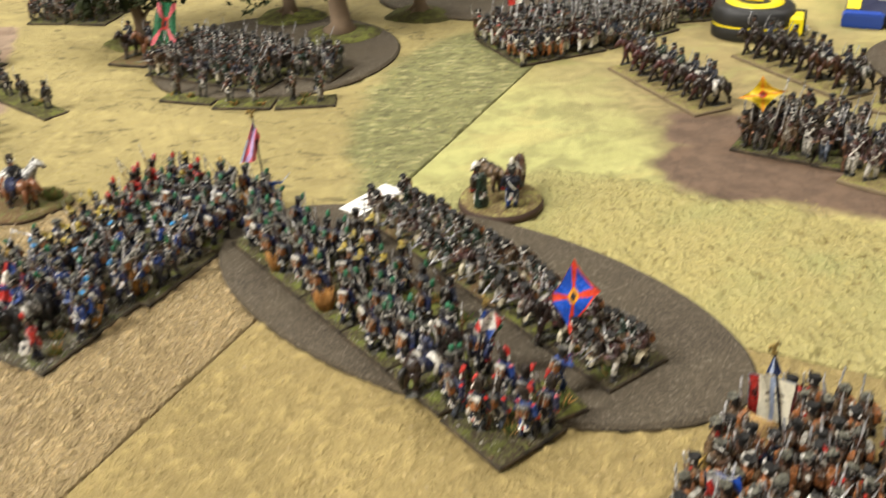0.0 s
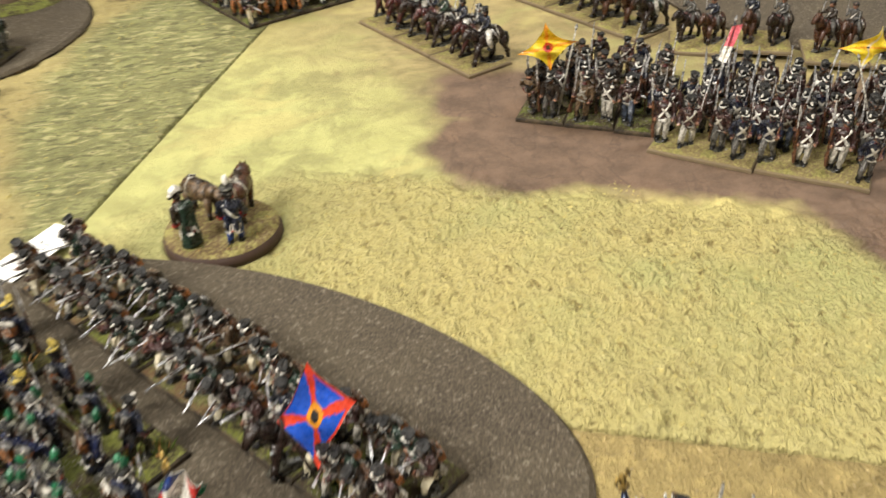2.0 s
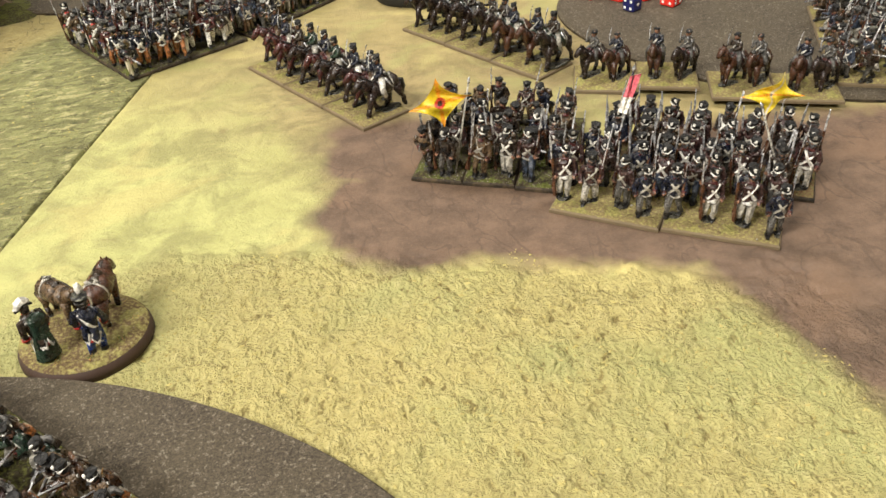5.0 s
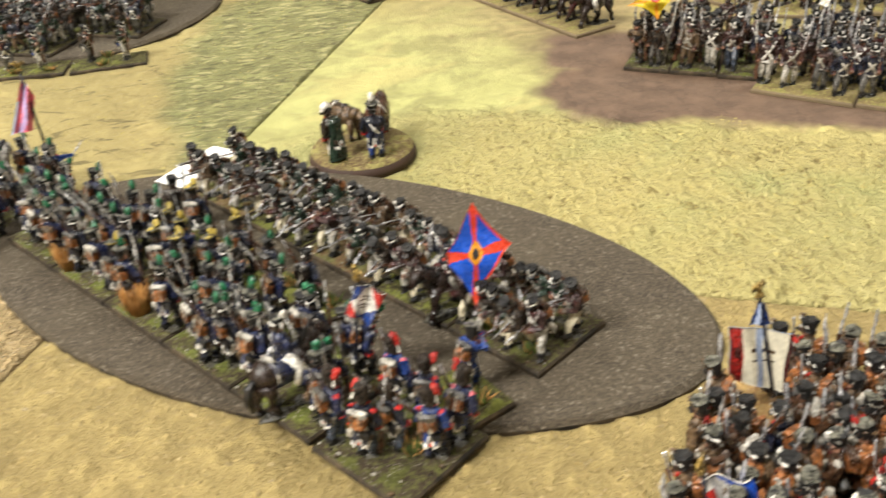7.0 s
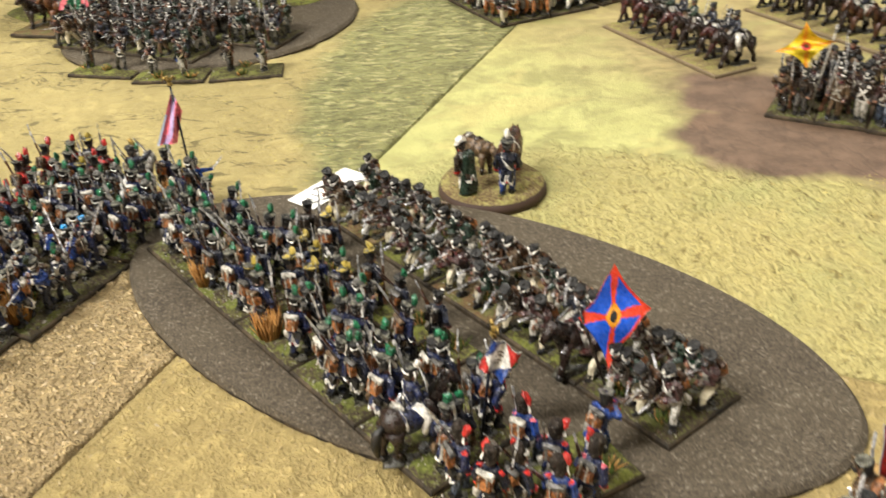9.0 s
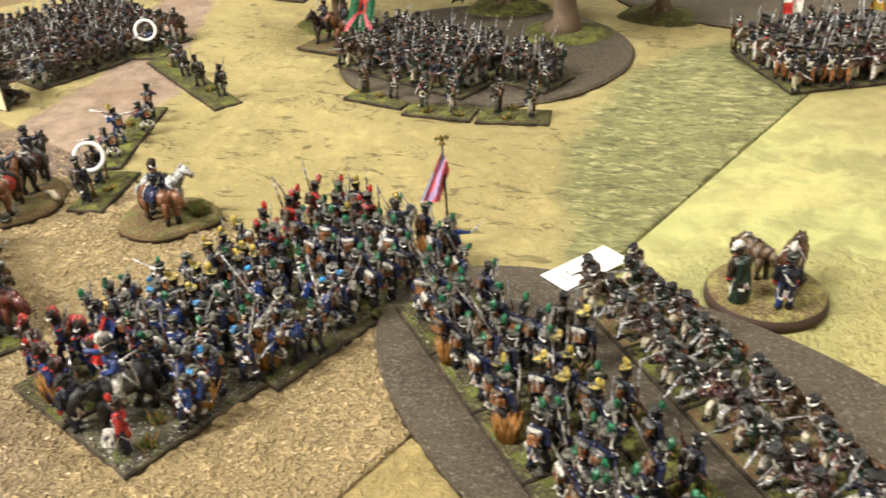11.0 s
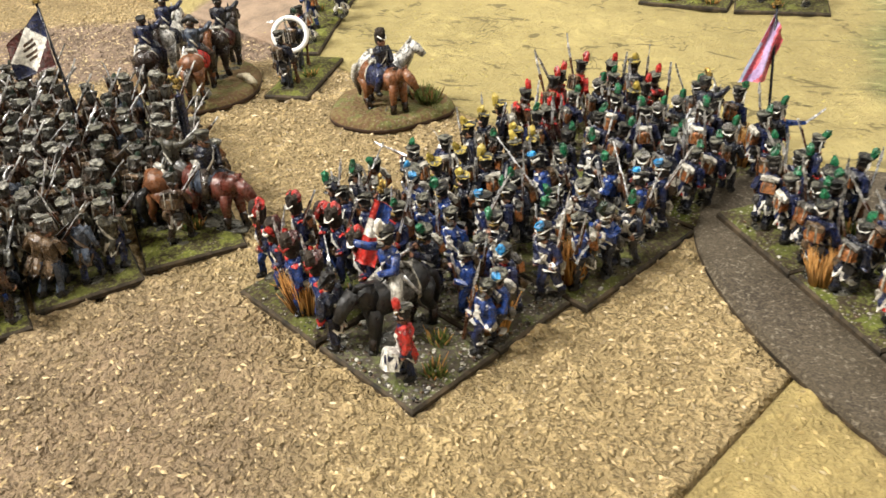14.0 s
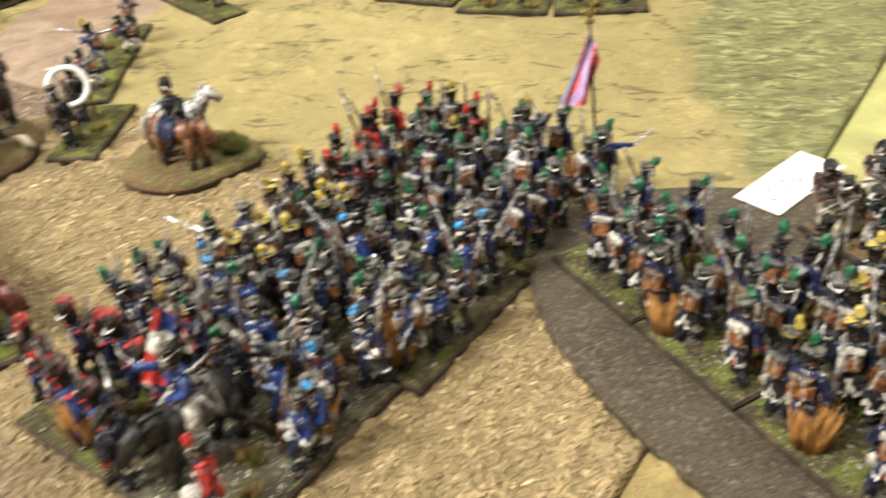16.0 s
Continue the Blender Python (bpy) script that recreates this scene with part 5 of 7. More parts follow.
def relief_gravel(a, b):
    ridge = 1 - np.abs(lattice(a, b, 0.0044, 31)) * 2
    lump = np.maximum(lattice(a, b, 0.0032, 10), 0) * 0.7 + np.maximum(lattice(a, b, 0.0022, 12), 0) * 0.6
    hole = np.maximum(lattice(a, b, 0.0050, 32) - 0.25, 0)
    return 0.00190 * lump + 0.00045 * np.maximum(ridge, 0) + 0.00040 * lattice(a, b, 0.009, 13) - 0.0020 * hole - 0.00055


def relief_field(a, b):
    return 0.00070 * lattice(a, b, 0.0036, 14) + 0.00110 * np.maximum(lattice(a, b * 0.7, 0.0026, 15), 0) + 0.00012 * lattice(a, b, 0.009, 16)


def steps(lo, hi, near_lo, near_hi, fine):
    """Grid lines from lo to hi, close together where the troops stand."""
    out = [lo]
    while out[-1] < hi - 1e-6:
        out.append(min(hi, out[-1] + (fine if near_lo - 1e-6 <= out[-1] < near_hi else 0.012)))
    return np.array(out)


def tile(a0, b0, a1, b1, material, label, relief=None, grid=0.0019):
    """A terrain board with bevelled rims and a textured top; its own plan is the table's."""
    gap, bev, thick = 0.0005, 0.0007, 0.018
    fine = grid if relief else 0.05
    ga = steps(a0 + gap + bev, a1 - gap - bev, -0.40, 0.36, fine)
    gb = steps(b0 + gap + bev, b1 - gap - bev, -0.27, 0.36, fine)
    aa, bb = np.meshgrid(ga, gb)
    zz = relief(aa, bb) if relief else np.zeros_like(aa)
    zz[0, :], zz[-1, :], zz[:, 0], zz[:, -1] = 0, 0, 0, 0
    na, nb = len(ga), len(gb)
    verts = np.stack([CROSS[0] + E1[0] * aa + E2[0] * bb, CROSS[1] + E1[1] * aa + E2[1] * bb, zz], -1).reshape(-1, 3)
    i, j = np.meshgrid(np.arange(na - 1), np.arange(nb - 1))
    k = (j * na + i).ravel()
    faces = np.stack([k, k + 1, k + na + 1, k + na], -1).tolist()
    verts = verts.tolist()
    ring = list(range(na)) + [r * na + na - 1 for r in range(1, nb)] + [(nb - 1) * na + c for c in range(na - 2, -1, -1)] + [r * na for r in range(nb - 2, 0, -1)]
    top, n = len(verts), len(ring)
    for z in (-bev, -thick):
        for v in ring:
            c, r = v % na, v // na
            a = a0 + gap if c == 0 else (a1 - gap if c == na - 1 else ga[c])
            b = b0 + gap if r == 0 else (b1 - gap if r == nb - 1 else gb[r])
            verts.append((*tile_place(a, b), z))
    for r in range(n):
        s = (r + 1) % n
        faces += [(top + r, top + s, ring[s], ring[r]), (top + n + r, top + n + s, top + s, top + r)]
    faces.append(tuple(top + n + r for r in range(n - 1, -1, -1)))
    me = bpy.data.meshes.new("terrain_tile")
    me.from_pydata(verts, [], faces)
    me.materials.append(material)
    me.polygons.foreach_set("use_smooth", [True] * len(faces))
    me.update()
    return tagged(new("terrain_tile", me), label, "terrain tile", "terrain tiles on the table", "structure")


def chip_scatter(name, a0, a1, b0, b1, count, seed, material, label, relief, size=0.5, clear=None):
    """Pale flakes and grit glued on a terrain board."""
    r = random.Random(seed)
    s = Shape()
    spots = []
    while len(spots) < count:
        a, b = r.uniform(a0, a1), r.uniform(b0, b1)
        if not clear or clear(a, b, r):
            spots.append((a, b))
    ground = relief(np.array([p[0] for p in spots]), np.array([p[1] for p in spots])) * 1000
    for (a, b), lift in zip(spots, ground.tolist()):
        x, y = tile_place(a, b)
        k = size * (0.45 + r.random() ** 3 * 1.6)
        n, t, lean = r.choice((4, 5, 5, 6)), r.uniform(0, math.pi), 1.0 + 2.2 * r.random() ** 2
        ca, sa = math.cos(t), math.sin(t)
        rim = []
        for i in range(n):
            w = 2 * math.pi * (i + r.uniform(-0.3, 0.3)) / n
            q = k * r.uniform(0.55, 1.25)
            px, py = q * lean * math.cos(w), q * math.sin(w)
            rim.append((x * 1000 + px * ca - py * sa, y * 1000 + px * sa + py * ca, lift - 0.02 + r.uniform(-0.2, 0.25) * k))
        rim.append((x * 1000 + r.uniform(-0.3, 0.3) * k, y * 1000 + r.uniform(-0.3, 0.3) * k, lift + 0.05 + k * r.uniform(0.6, 1.1)))
        s.add(rim, [(i, (i + 1) % n, n) for i in range(n)], "k", False)
    return tagged(new(name, s.mesh(name, table=material)), label, "grit", "", "stuff")


S = 0.61
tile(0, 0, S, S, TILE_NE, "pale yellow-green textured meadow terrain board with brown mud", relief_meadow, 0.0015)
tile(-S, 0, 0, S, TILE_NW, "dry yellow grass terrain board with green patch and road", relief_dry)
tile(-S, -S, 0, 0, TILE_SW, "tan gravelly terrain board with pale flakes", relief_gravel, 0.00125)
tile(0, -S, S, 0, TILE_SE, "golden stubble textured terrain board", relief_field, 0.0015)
tile(-2 * S, 0, -S, S, TILE_SW, "tan gravelly terrain board with pale flakes")
tile(-2 * S, -S, -S, 0, TILE_SW, "tan gravelly terrain board with pale flakes")
tile(S, -S, 2 * S, 0, TILE_SE, "golden stubble textured terrain board")
tile(S, 0, 2 * S, S, TILE_NE, "pale yellow-green textured meadow terrain board")


def grit_paint(name, c, lo=0.45, hi=1.3, rough=0.5, spec=0.5):
    """Stone flakes, each of its own tone, with a slight sheen."""
    g = Graph(name)
    return g.finish(g.mix(g.island(), shade(c, lo), shade(c, hi)), rough, spec=spec)


def ragged(a, b, r):
    """Flock lies thick on the rough part of the meadow and thins out at its edge."""
    edge = 0.128 + 0.012 * math.sin(a * 70) + 0.006 * math.sin(a * 190)
    return b < edge and r.random() < min(1.0, (edge - b) * 60) and a < 0.325 - (b - 0.06) * 0.94 + 0.008 * math.sin(b * 90) and r.random() < min(1.0, (a - 0.05) * 25)


CHIP = grit_paint("pale_stone_flakes", (0.48, 0.365, 0.20), 0.55, 1.35, 0.42)
FIELD_CHIP = grit_paint("golden_stubble_flakes", (0.36, 0.27, 0.11), 0.6, 1.3)
MEADOW_CHIP = grit_paint("pale_meadow_flock", (0.46, 0.39, 0.150), 0.8, 1.06, 0.95, 0.05)
chip_scatter("gravel", -0.40, -0.003, -0.25, -0.003, 40000, 1, CHIP, "pale flakes and grit glued on tan ground", relief_gravel, 0.31)
chip_scatter("gravel", 0.003, 0.36, -0.25, -0.003, 26000, 2, FIELD_CHIP, "pale flakes and grit glued on golden ground", relief_field, 0.34)
chip_scatter("flock", 0.05, 0.33, 0.003, 0.150, 4500, 3, MEADOW_CHIP, "pale yellow flock clumps on meadow ground", relief_meadow, 0.30, ragged)
chip_scatter("flock", -0.30, -0.003, 0.003, 0.33, 3500, 4, MEADOW_CHIP, "sparse pale flock on dry grass ground", relief_dry, 0.30)


def table():
    ob = thing("games_table", pose(0, 0, -0.76), "long games table covered with dark green cloth", "table")
    s = Shape()
    pts = [(*tile_place(a, b), z) for z in (0.70, 0.7415) for a, b in ((-1.3, -0.64), (1.3, -0.64), (1.3, 0.80), (-1.3, 0.80))]
    s.add(pts, [(3, 2, 1, 0), (4, 5, 6, 7), (0, 1, 5, 4), (1, 2, 6, 5), (2, 3, 7, 6), (3, 0, 4, 7)], "k", False)
    child("tabletop", s.mesh("tabletop", 1.0, BAIZE), ob)
    leg = Shape()
    leg.tube([(0, 0, 0), (0, 0, 350), (0, 0, 700)], [22, 25, 32], "darkbrown", 12)
    me = leg.mesh("leg")
    for a, b in ((-1.2, -0.55), (1.2, -0.55), (1.2, 0.7), (-1.2, 0.7)):
        child("leg", me, ob, pose(*tile_place(a, b), 0))


table()


def felt_sheet(name, cx, cy, ra, rb, turn, label, thick=0.003, wob=0.0, n=96, seed=1, power=2.0):
    """A flat cut-out of board with a chamfered rim, oval with a slightly wandering edge."""
    r = random.Random(seed)
    ph = [r.uniform(0, 6.28) for _ in range(4)]
    s = Shape()
    rings = []
    for k, z in ((1.0, 0.0), (1.0, thick * 0.45), (0.985, thick), (0.5, thick)):
        ring = []
        for i in range(n):
            t = 2 * math.pi * i / n
            c, si = math.cos(t), math.sin(t)
            q = (abs(c) ** power + abs(si) ** power) ** (-1 / power)
            w = 1 + wob * (math.sin(3 * t + ph[0]) * 0.5 + math.sin(5 * t + ph[1]) * 0.3 + math.sin(2 * t + ph[2]) * 0.6)
            x, y = ra * k * q * c * w, rb * k * q * si * w
            a = radians(turn)
            ring.append((cx + x * math.cos(a) - y * math.sin(a), cy + x * math.sin(a) + y * math.cos(a), z))
        rings.append(ring)
    verts = [p for ring in rings for p in ring]
    faces = [(k * n + i, k * n + (i + 1) % n, k * n + n + (i + 1) % n, k * n + n + i) for k in range(3) for i in range(n)]
    faces += [tuple(3 * n + i for i in range(n)), tuple(range(n - 1, -1, -1))]
    s.add(verts, faces, "k", False)
    for i in range(n):
        s.m[i] = "edge"
    return tagged(new(name, s.mesh(name, 1.0, {"k": FELT, "edge": EDGE})), label, "terrain piece")


HILL_Z = 0.003
felt_sheet("hill_contour", 0.0633, 0.4168, 0.1322, 0.0672, -31.6, "low oval brown-grey hill piece with dark rim", HILL_Z, power=1.9)
felt_sheet("woodland_base", -0.085, 0.766, 0.096, 0.103, 0, "flat oval brown woodland base under model trees", 0.003, 0.03, seed=4)
felt_sheet("woodland_base", 0.464, 0.656, 0.127, 0.098, -50, "flat dark brown woodland base holding the dice", 0.003, 0.03, seed=9)
felt_sheet("woodland_base", 0.135, 0.938, 0.155, 0.104, 4, "flat dark brown woodland base behind the troops", 0.003, 0.06, seed=12)


# ---- blue infantry square with a mounted officer ----
A0, UA, VA = (-0.101, 0.364), 65.2, 155.2
GA = "stands of the blue infantry square"


def a_at(u, v):
    p = step_from(A0, UA, u)
    return step_from(p, VA, v)


LA = "dark blue line infantry figures with shakos on flocked base"
sa = stand(a_at(0, 0), UA, 0.0285, 0.0345, "mounted officer and drummer figures in blue and red on base", GA, ["line_load"], (3, 3), 225, "grit", gravel=900, low=1,
           skip=((0, 0), (0, 1), (1, 1), (0, 2), (1, 0), (1, 2), (2, 2), (2, 1)))
mounted = rider(random.Random(5), "brightblue", "palegrey", "shako", "white", "black", "black", "grey", False, 0.8, 0.9).hammer(0.15, 201, False).mesh("model_soldier")
on_stand(sa, "model_soldier", mounted, *a_at(0.0150, 0.0226), 240, size=1.1)
on_stand(sa, "model_soldier", drummer(random.Random(8)).hammer(0.15, 202).mesh("model_soldier"), *a_at(0.0068, 0.0088), 225, size=1.0)
on_stand(sa, "model_soldier", officer(random.Random(4), "navy", "blue", "bicorne", "gold").hammer(0.15, 203).mesh("model_soldier"), *a_at(0.0027, 0.0305), 190, size=1.1)
child("grass_tuft", LOW_TUFTS[0], sa, pose(0.012, 0.005, T))
sa = stand(a_at(0.0, 0.036), UA, 0.0285, 0.034, "grenadier figures in red-plumed bearskins around a colour on base", GA, ["grenadier"], (2, 4), 215, "french", size=1.02, gravel=70, low=2)
flag(sa, ((-0.1221, 0.3972, 0.035), (-0.118, 0.3983, 0.0329), (-0.1215, 0.392, 0.0185), (-0.1261, 0.3907, 0.0206)), lambda u, v: "brightblue" if v > 0.70 and u > 0.35 else ("white" if 0.46 < v < 0.74 else ("palegrey" if 0.3 < v < 0.36 and 0.3 < u < 0.7 else "red")), "small red, white and blue flag", 0.0008, 18, seed=3, pole=((-0.127, 0.393, 0.0024), (-0.121, 0.3985, 0.0365)))
child("grass_tuft", TUFTS[0], sa, pose(0.0065, 0.0125, T))
sa = stand(a_at(0.029, 0), UA, 0.0265, 0.0345, LA, GA, ["line_load", "line_load", "line_aim"], (3, 3), 235, "grit", size=1.02, gravel=700, low=1, spread=16)
child("grass_tuft", TUFTS[1], sa, pose(0.0045, 0.0062, T))
stand(a_at(0.029, 0.036), UA, 0.0265, 0.034, LA, GA, ["line_load", "line_aim", "line_load", "line_march"], (3, 4), 235, "french", size=1.02, gravel=50, spread=16)
sa = stand(a_at(0.056, -0.005), UA, 0.049, 0.037, LA, GA, ["line_load", "line_load", "line_aim", "line_march"], (5, 3), 200, "french", size=1.02, gravel=110, low=2, spread=45)
child("grass_tuft", TUFTS[2], sa, pose(0.0055, 0.0105, T))
stand(a_at(0.056, 0.033), UA, 0.049, 0.036, LA, GA, ["line_aim", "voltigeur"], (5, 3), 150, "french", size=1.02, gravel=50, spread=25)
sa = stand(a_at(0.106, -0.005), UA, 0.050, 0.037, "blue line infantry figures with green plumes and colour on base", GA, ["line_march"], (5, 3), 62, "french", size=1.02, gravel=110, low=1, spread=14)
child("grass_tuft", TUFTS[3], sa, pose(0.0410, 0.0110, T))
flag(sa, ((-0.0406, 0.5115, 0.048), (-0.0376, 0.5104, 0.0400), (-0.0408, 0.5060, 0.0279), (-0.0485, 0.5037, 0.0280)), lambda u, v: "lilac" if abs(u - 0.42 - 0.12 * math.sin(v * 5)) < 0.13 else ("paleblue" if u < 0.14 and v < 0.6 else "pink"), "draped red, white and blue flag", 0.0014, seed=6, pole=((-0.0372, 0.5045, 0.0024), (-0.0407, 0.5116, 0.0500)))
on_stand(sa, "model_soldier", officer(random.Random(14), "brightblue", "brightblue", "shako", None).hammer(0.15, 204).mesh("model_soldier"), *a_at(0.1535, -0.0015), 60)
on_stand(sa, "model_soldier", rider(random.Random(15), "navy", "grey", "pompon", "gold", "greyhorse", "black", "blue", False, 0.7, 0.2).hammer(0.15, 205, False).mesh("model_soldier"), *a_at(0.141, 0.017), 75)
stand(a_at(0.106, 0.033), UA, 0.050, 0.037, "red-coated and blue figures with red plumes on base", GA, ["line_march", "red_company", "red_company", "voltigeur"], (5, 3), 62, "french", size=1.02, gravel=50, spread=14)

# ---- blue infantry line on the hill ----
B0, UB = (-0.0475, 0.4638), -50.6
GB = "stands of the blue infantry line"
LB = "blue line infantry figures with green plumes on flocked base"
for i in range(6):
    o = step_from(step_from(B0, UB, 0.0337 * i), UB + 90, 0.0)
    kinds = [["line_march"], ["line_march"], ["voltigeur", "voltigeur", "line_march"], ["line_march"], ["line_march"], ["elite"]][i]
    lab = LB if i != 5 else "blue infantry figures with red plumes and epaulettes on base"
    if i == 2:
        lab = "blue voltigeur figures with yellow plumes on flocked base"
    sb = stand(o, UB, 0.0332, 0.0315, lab, GB, kinds, (4, 3) if i != 5 else (3, 3), 40, "french", HILL_Z if i < 5 else 0.0015, gravel=70, low=1, spread=16, size=1.02,
               skip=((1, 0), (2, 0), (1, 1), (2, 1)) if i == 4 else (((0, 0), (3, 2), (1, 2)) if i in (0, 3) else ((2, 0), (0, 1))))
    if i in (1, 2):
        child("grass_tuft", TUFTS[i], sb, pose(0.0065 if i == 1 else 0.0150, 0.0045, T, 0, 0, 40 * i) @ Matrix.Scale(0.9, 4))
    if i == 4:
        p = step_from(step_from(o, UB, 0.019), UB + 90, 0.007)
        on_stand(sb, "model_soldier", rider(random.Random(21), "blue", "white", "shako", "white", "darkhorse", "black", "blue", True, 0.7, 0.1).hammer(0.15, 206, False).mesh("model_soldier"), *p, 34)
        flag(sb, ((0.0763, 0.3532, 0.0373), (0.0837, 0.3521, 0.0349), (0.0783, 0.3503, 0.0269), (0.0725, 0.3518, 0.0300)), lozenge("brightblue", "red"), "folded white, red and blue lozenge flag", 0.0020, seed=9, pole=((0.0730, 0.3522, 0.0054), (0.0765, 0.3535, 0.0385)))

GBS = "skirmish stands in front of the blue line"
sk = stand((0.0985, 0.3285), 28, 0.0175, 0.022, "single blue skirmisher figure on a green flocked base", GBS, ["skirmish"], (1, 1), 60, "green", HILL_Z, low=2)
for along, count, deg in ((0.0400, 2, 35), (0.0880, 2, 40), (0.1190, 1, 35)):
    stand(step_from(step_from(B0, UB, along), UB + 90, 0.0335), UB, 0.0150 * count, 0.0150, "blue skirmisher figures on a narrow flocked base" if count > 1 else "one blue skirmisher figure on a narrow flocked base", GBS, ["voltigeur", "rifle"], (count, 1), deg, "green", HILL_Z, low=2, spread=20)

# ---- charging dark infantry with the blue and red colour ----
C0, UC = (0.0170, 0.4828), -52.4
GC = "stands of the charging dark infantry"
for i in range(5):
    o = step_from(C0, UC, 0.0346 * i)
    sc = stand(o, UC, 0.0341, 0.0315, "charging dark-coated infantry figures with black shakos on earth base", GC, ["jager"], (5, 2), 219, ("earth", "green", "earth", "green", "french")[i], HILL_Z, gravel=50, low=2, spread=11, shift=(0, -0.0010), size=1.0,
               skip=((3, 0), (4, 0)) if i == 3 else ())
    if i == 3:
        p = step_from(step_from(o, UC, 0.029), UC + 90, 0.006)
        on_stand(sc, "model_soldier", rider(random.Random(31), "navy", "palegrey", "oilskin", None, "darkhorse", "black", "maroon", True, 1.2, 0.4).hammer(0.15, 207, False).mesh("model_soldier"), *p, 215)
        flag(sc, ((0.1008, 0.3692, 0.0312), (0.1102, 0.3722, 0.0470), (0.1202, 0.3683, 0.0340), (0.1088, 0.3647, 0.0172)), lambda u, v: "vermilion" if u > 0.955 or v < 0.045 else saltire("royal", "vermilion")(u, v), "bright blue flag with flaming red cross", 0.0013, 40, seed=2, pole=((0.1100, 0.3655, 0.0054), (0.1006, 0.3695, 0.0350)), eagle=False, key="darkbrown", pinch=0.12)

# ---- command vignette on a round base ----
def round_base(name, cx, cy, ra, rb, turn, label, flock, thick=0.0035, z=0.0, n=40, seed=1, category="vignette base", group="command bases", wob=0.02, rim=1):
    ob = thing(name, pose(cx, cy, z, 0, 0, turn), label, category, group)
    r = random.Random(seed)
    s = Shape()
    prof = ((1.0, 0.0), (0.995, thick * 0.5), (0.955, thick * 0.95), (0.90, thick + 0.0004), (0.6, thick + 0.0009), (0.3, thick + 0.0007))
    ph = r.uniform(0, 6)
    verts = []
    for k, zz in prof:
        for i in range(n):
            t = 2 * math.pi * i / n
            w = 1 + wob * math.sin(3 * t + ph) + wob * 0.6 * math.sin(5 * t + 2 * ph)
            verts.append((ra * k * w * math.cos(t) * 1000, rb * k * w * math.sin(t) * 1000, (zz + (r.random() * 0.0007 if k < 0.95 else 0)) * 1000))
    faces = [(k * n + i, k * n + (i + 1) % n, k * n + n + (i + 1) % n, k * n + n + i) for k in range(len(prof) - 1) for i in range(n)]
    faces += [tuple((len(prof) - 1) * n + i for i in range(n)), tuple(range(n - 1, -1, -1))]
    s.add(verts, faces, "top")
    for i in range(rim * n):
        s.m[i] = "rim"
    child("base", s.mesh("base", 0.001, {"top": FLOCK[flock], "rim": RIM}), ob)
    return ob


RIM = plain("brown_base_rim", (0.05, 0.026, 0.016), 0.7, 0.3, 200, 0.0003)
v1 = round_base("command_base", 0.0860, 0.5040, 0.0226, 0.0220, 0, "two officers on foot with brown horses on round base", "dry", 0.0046, wob=0.006, rim=2)
hs = Shape()
horse(hs, "umber", "darkbrown", "umber", 0.3, 1.2)
on_stand(v1, "model_horse", hs.mesh("model_horse"), 0.0805, 0.5125, 312, z=0.0048, size=0.92)
hs = Shape()
horse(hs, "bay", "darkbrown", "bay", 0.3, 1.2)
on_stand(v1, "model_horse", hs.mesh("model_horse"), 0.0945, 0.5095, 75, z=0.0048, size=1.05)
on_stand(v1, "model_soldier", officer(random.Random(2), "darkbrown", "white", "whitehat", "white", False, "darkgreen").hammer(0.15, 208).mesh("model_soldier"), 0.0750, 0.4930, 115, z=0.0046, size=1.22)
on_stand(v1, "model_soldier", officer(random.Random(3), "navy", "brightblue", "shako", "white", False).hammer(0.15, 209).mesh("model_soldier"), 0.0912, 0.4905, 80, z=0.0046, size=1.22)
for k in range(9):
    child("grass_tuft", LOW_TUFTS[k % 3], v1, pose(0.016 * math.cos(k * 0.7), 0.016 * math.sin(k * 0.7), 0.0044, 0, 0, 40 * k) @ Matrix.Scale(0.5, 4))

# ---- line with yellow colours on the mud ----
GD = "stands of the line with yellow colours"
LD = "dark-coated musketeer figures in pale trousers on grassy base"
D0, UD = (0.268, 0.525), -39.0
for row in range(2):
    for i in range(2):
        o = step_from(step_from(D0, UD, 0.0447 * i + 0.010 * row), UD + 90, 0.0325 * row - (0.0 if row else 0.005))
        sd = stand(o, UD + (1.5 if i else -1.5), 0.044, 0.032 if row else 0.037, LD, GD, ["musketeer"], (4, 3), 231, "pale" if row == 0 else "earth", spread=7, gravel=8, size=1.12, shift=(0, 0.0 if row else 0.0028))
        if row == 0 and i == 1:
            flag(sd, ((0.3365, 0.5072, 0.0439), (0.3535, 0.5054, 0.0520), (0.3589, 0.5009, 0.0437), (0.3453, 0.5020, 0.0365)), lambda u, v: "black" if abs(u - 0.5) < 0.05 and abs(v - 0.5) < 0.05 else ("cream" if abs(u - v) < 0.07 else ("orange" if abs(u + v - 1) < 0.06 else "flagyellow")), "bright yellow flag with orange cross", 0.0026, seed=12, pole=((0.3560, 0.4960, 0.0024), (0.3440, 0.5030, 0.0400)), eagle=False, key="palegrey", pinch=0.3)
        if row == 0 and i == 0:
            flag(sd, ((0.3031, 0.5333, 0.0474), (0.3074, 0.5324, 0.0484), (0.3004, 0.5290, 0.0334), (0.2972, 0.5303, 0.0345)), lambda u, v: "pink" if v > 0.4 else "white", "furled pink and white flag", 0.0008, 12, seed=13, pole=((0.2960, 0.5270, 0.0024), (0.3045, 0.5335, 0.0490)), eagle=False)
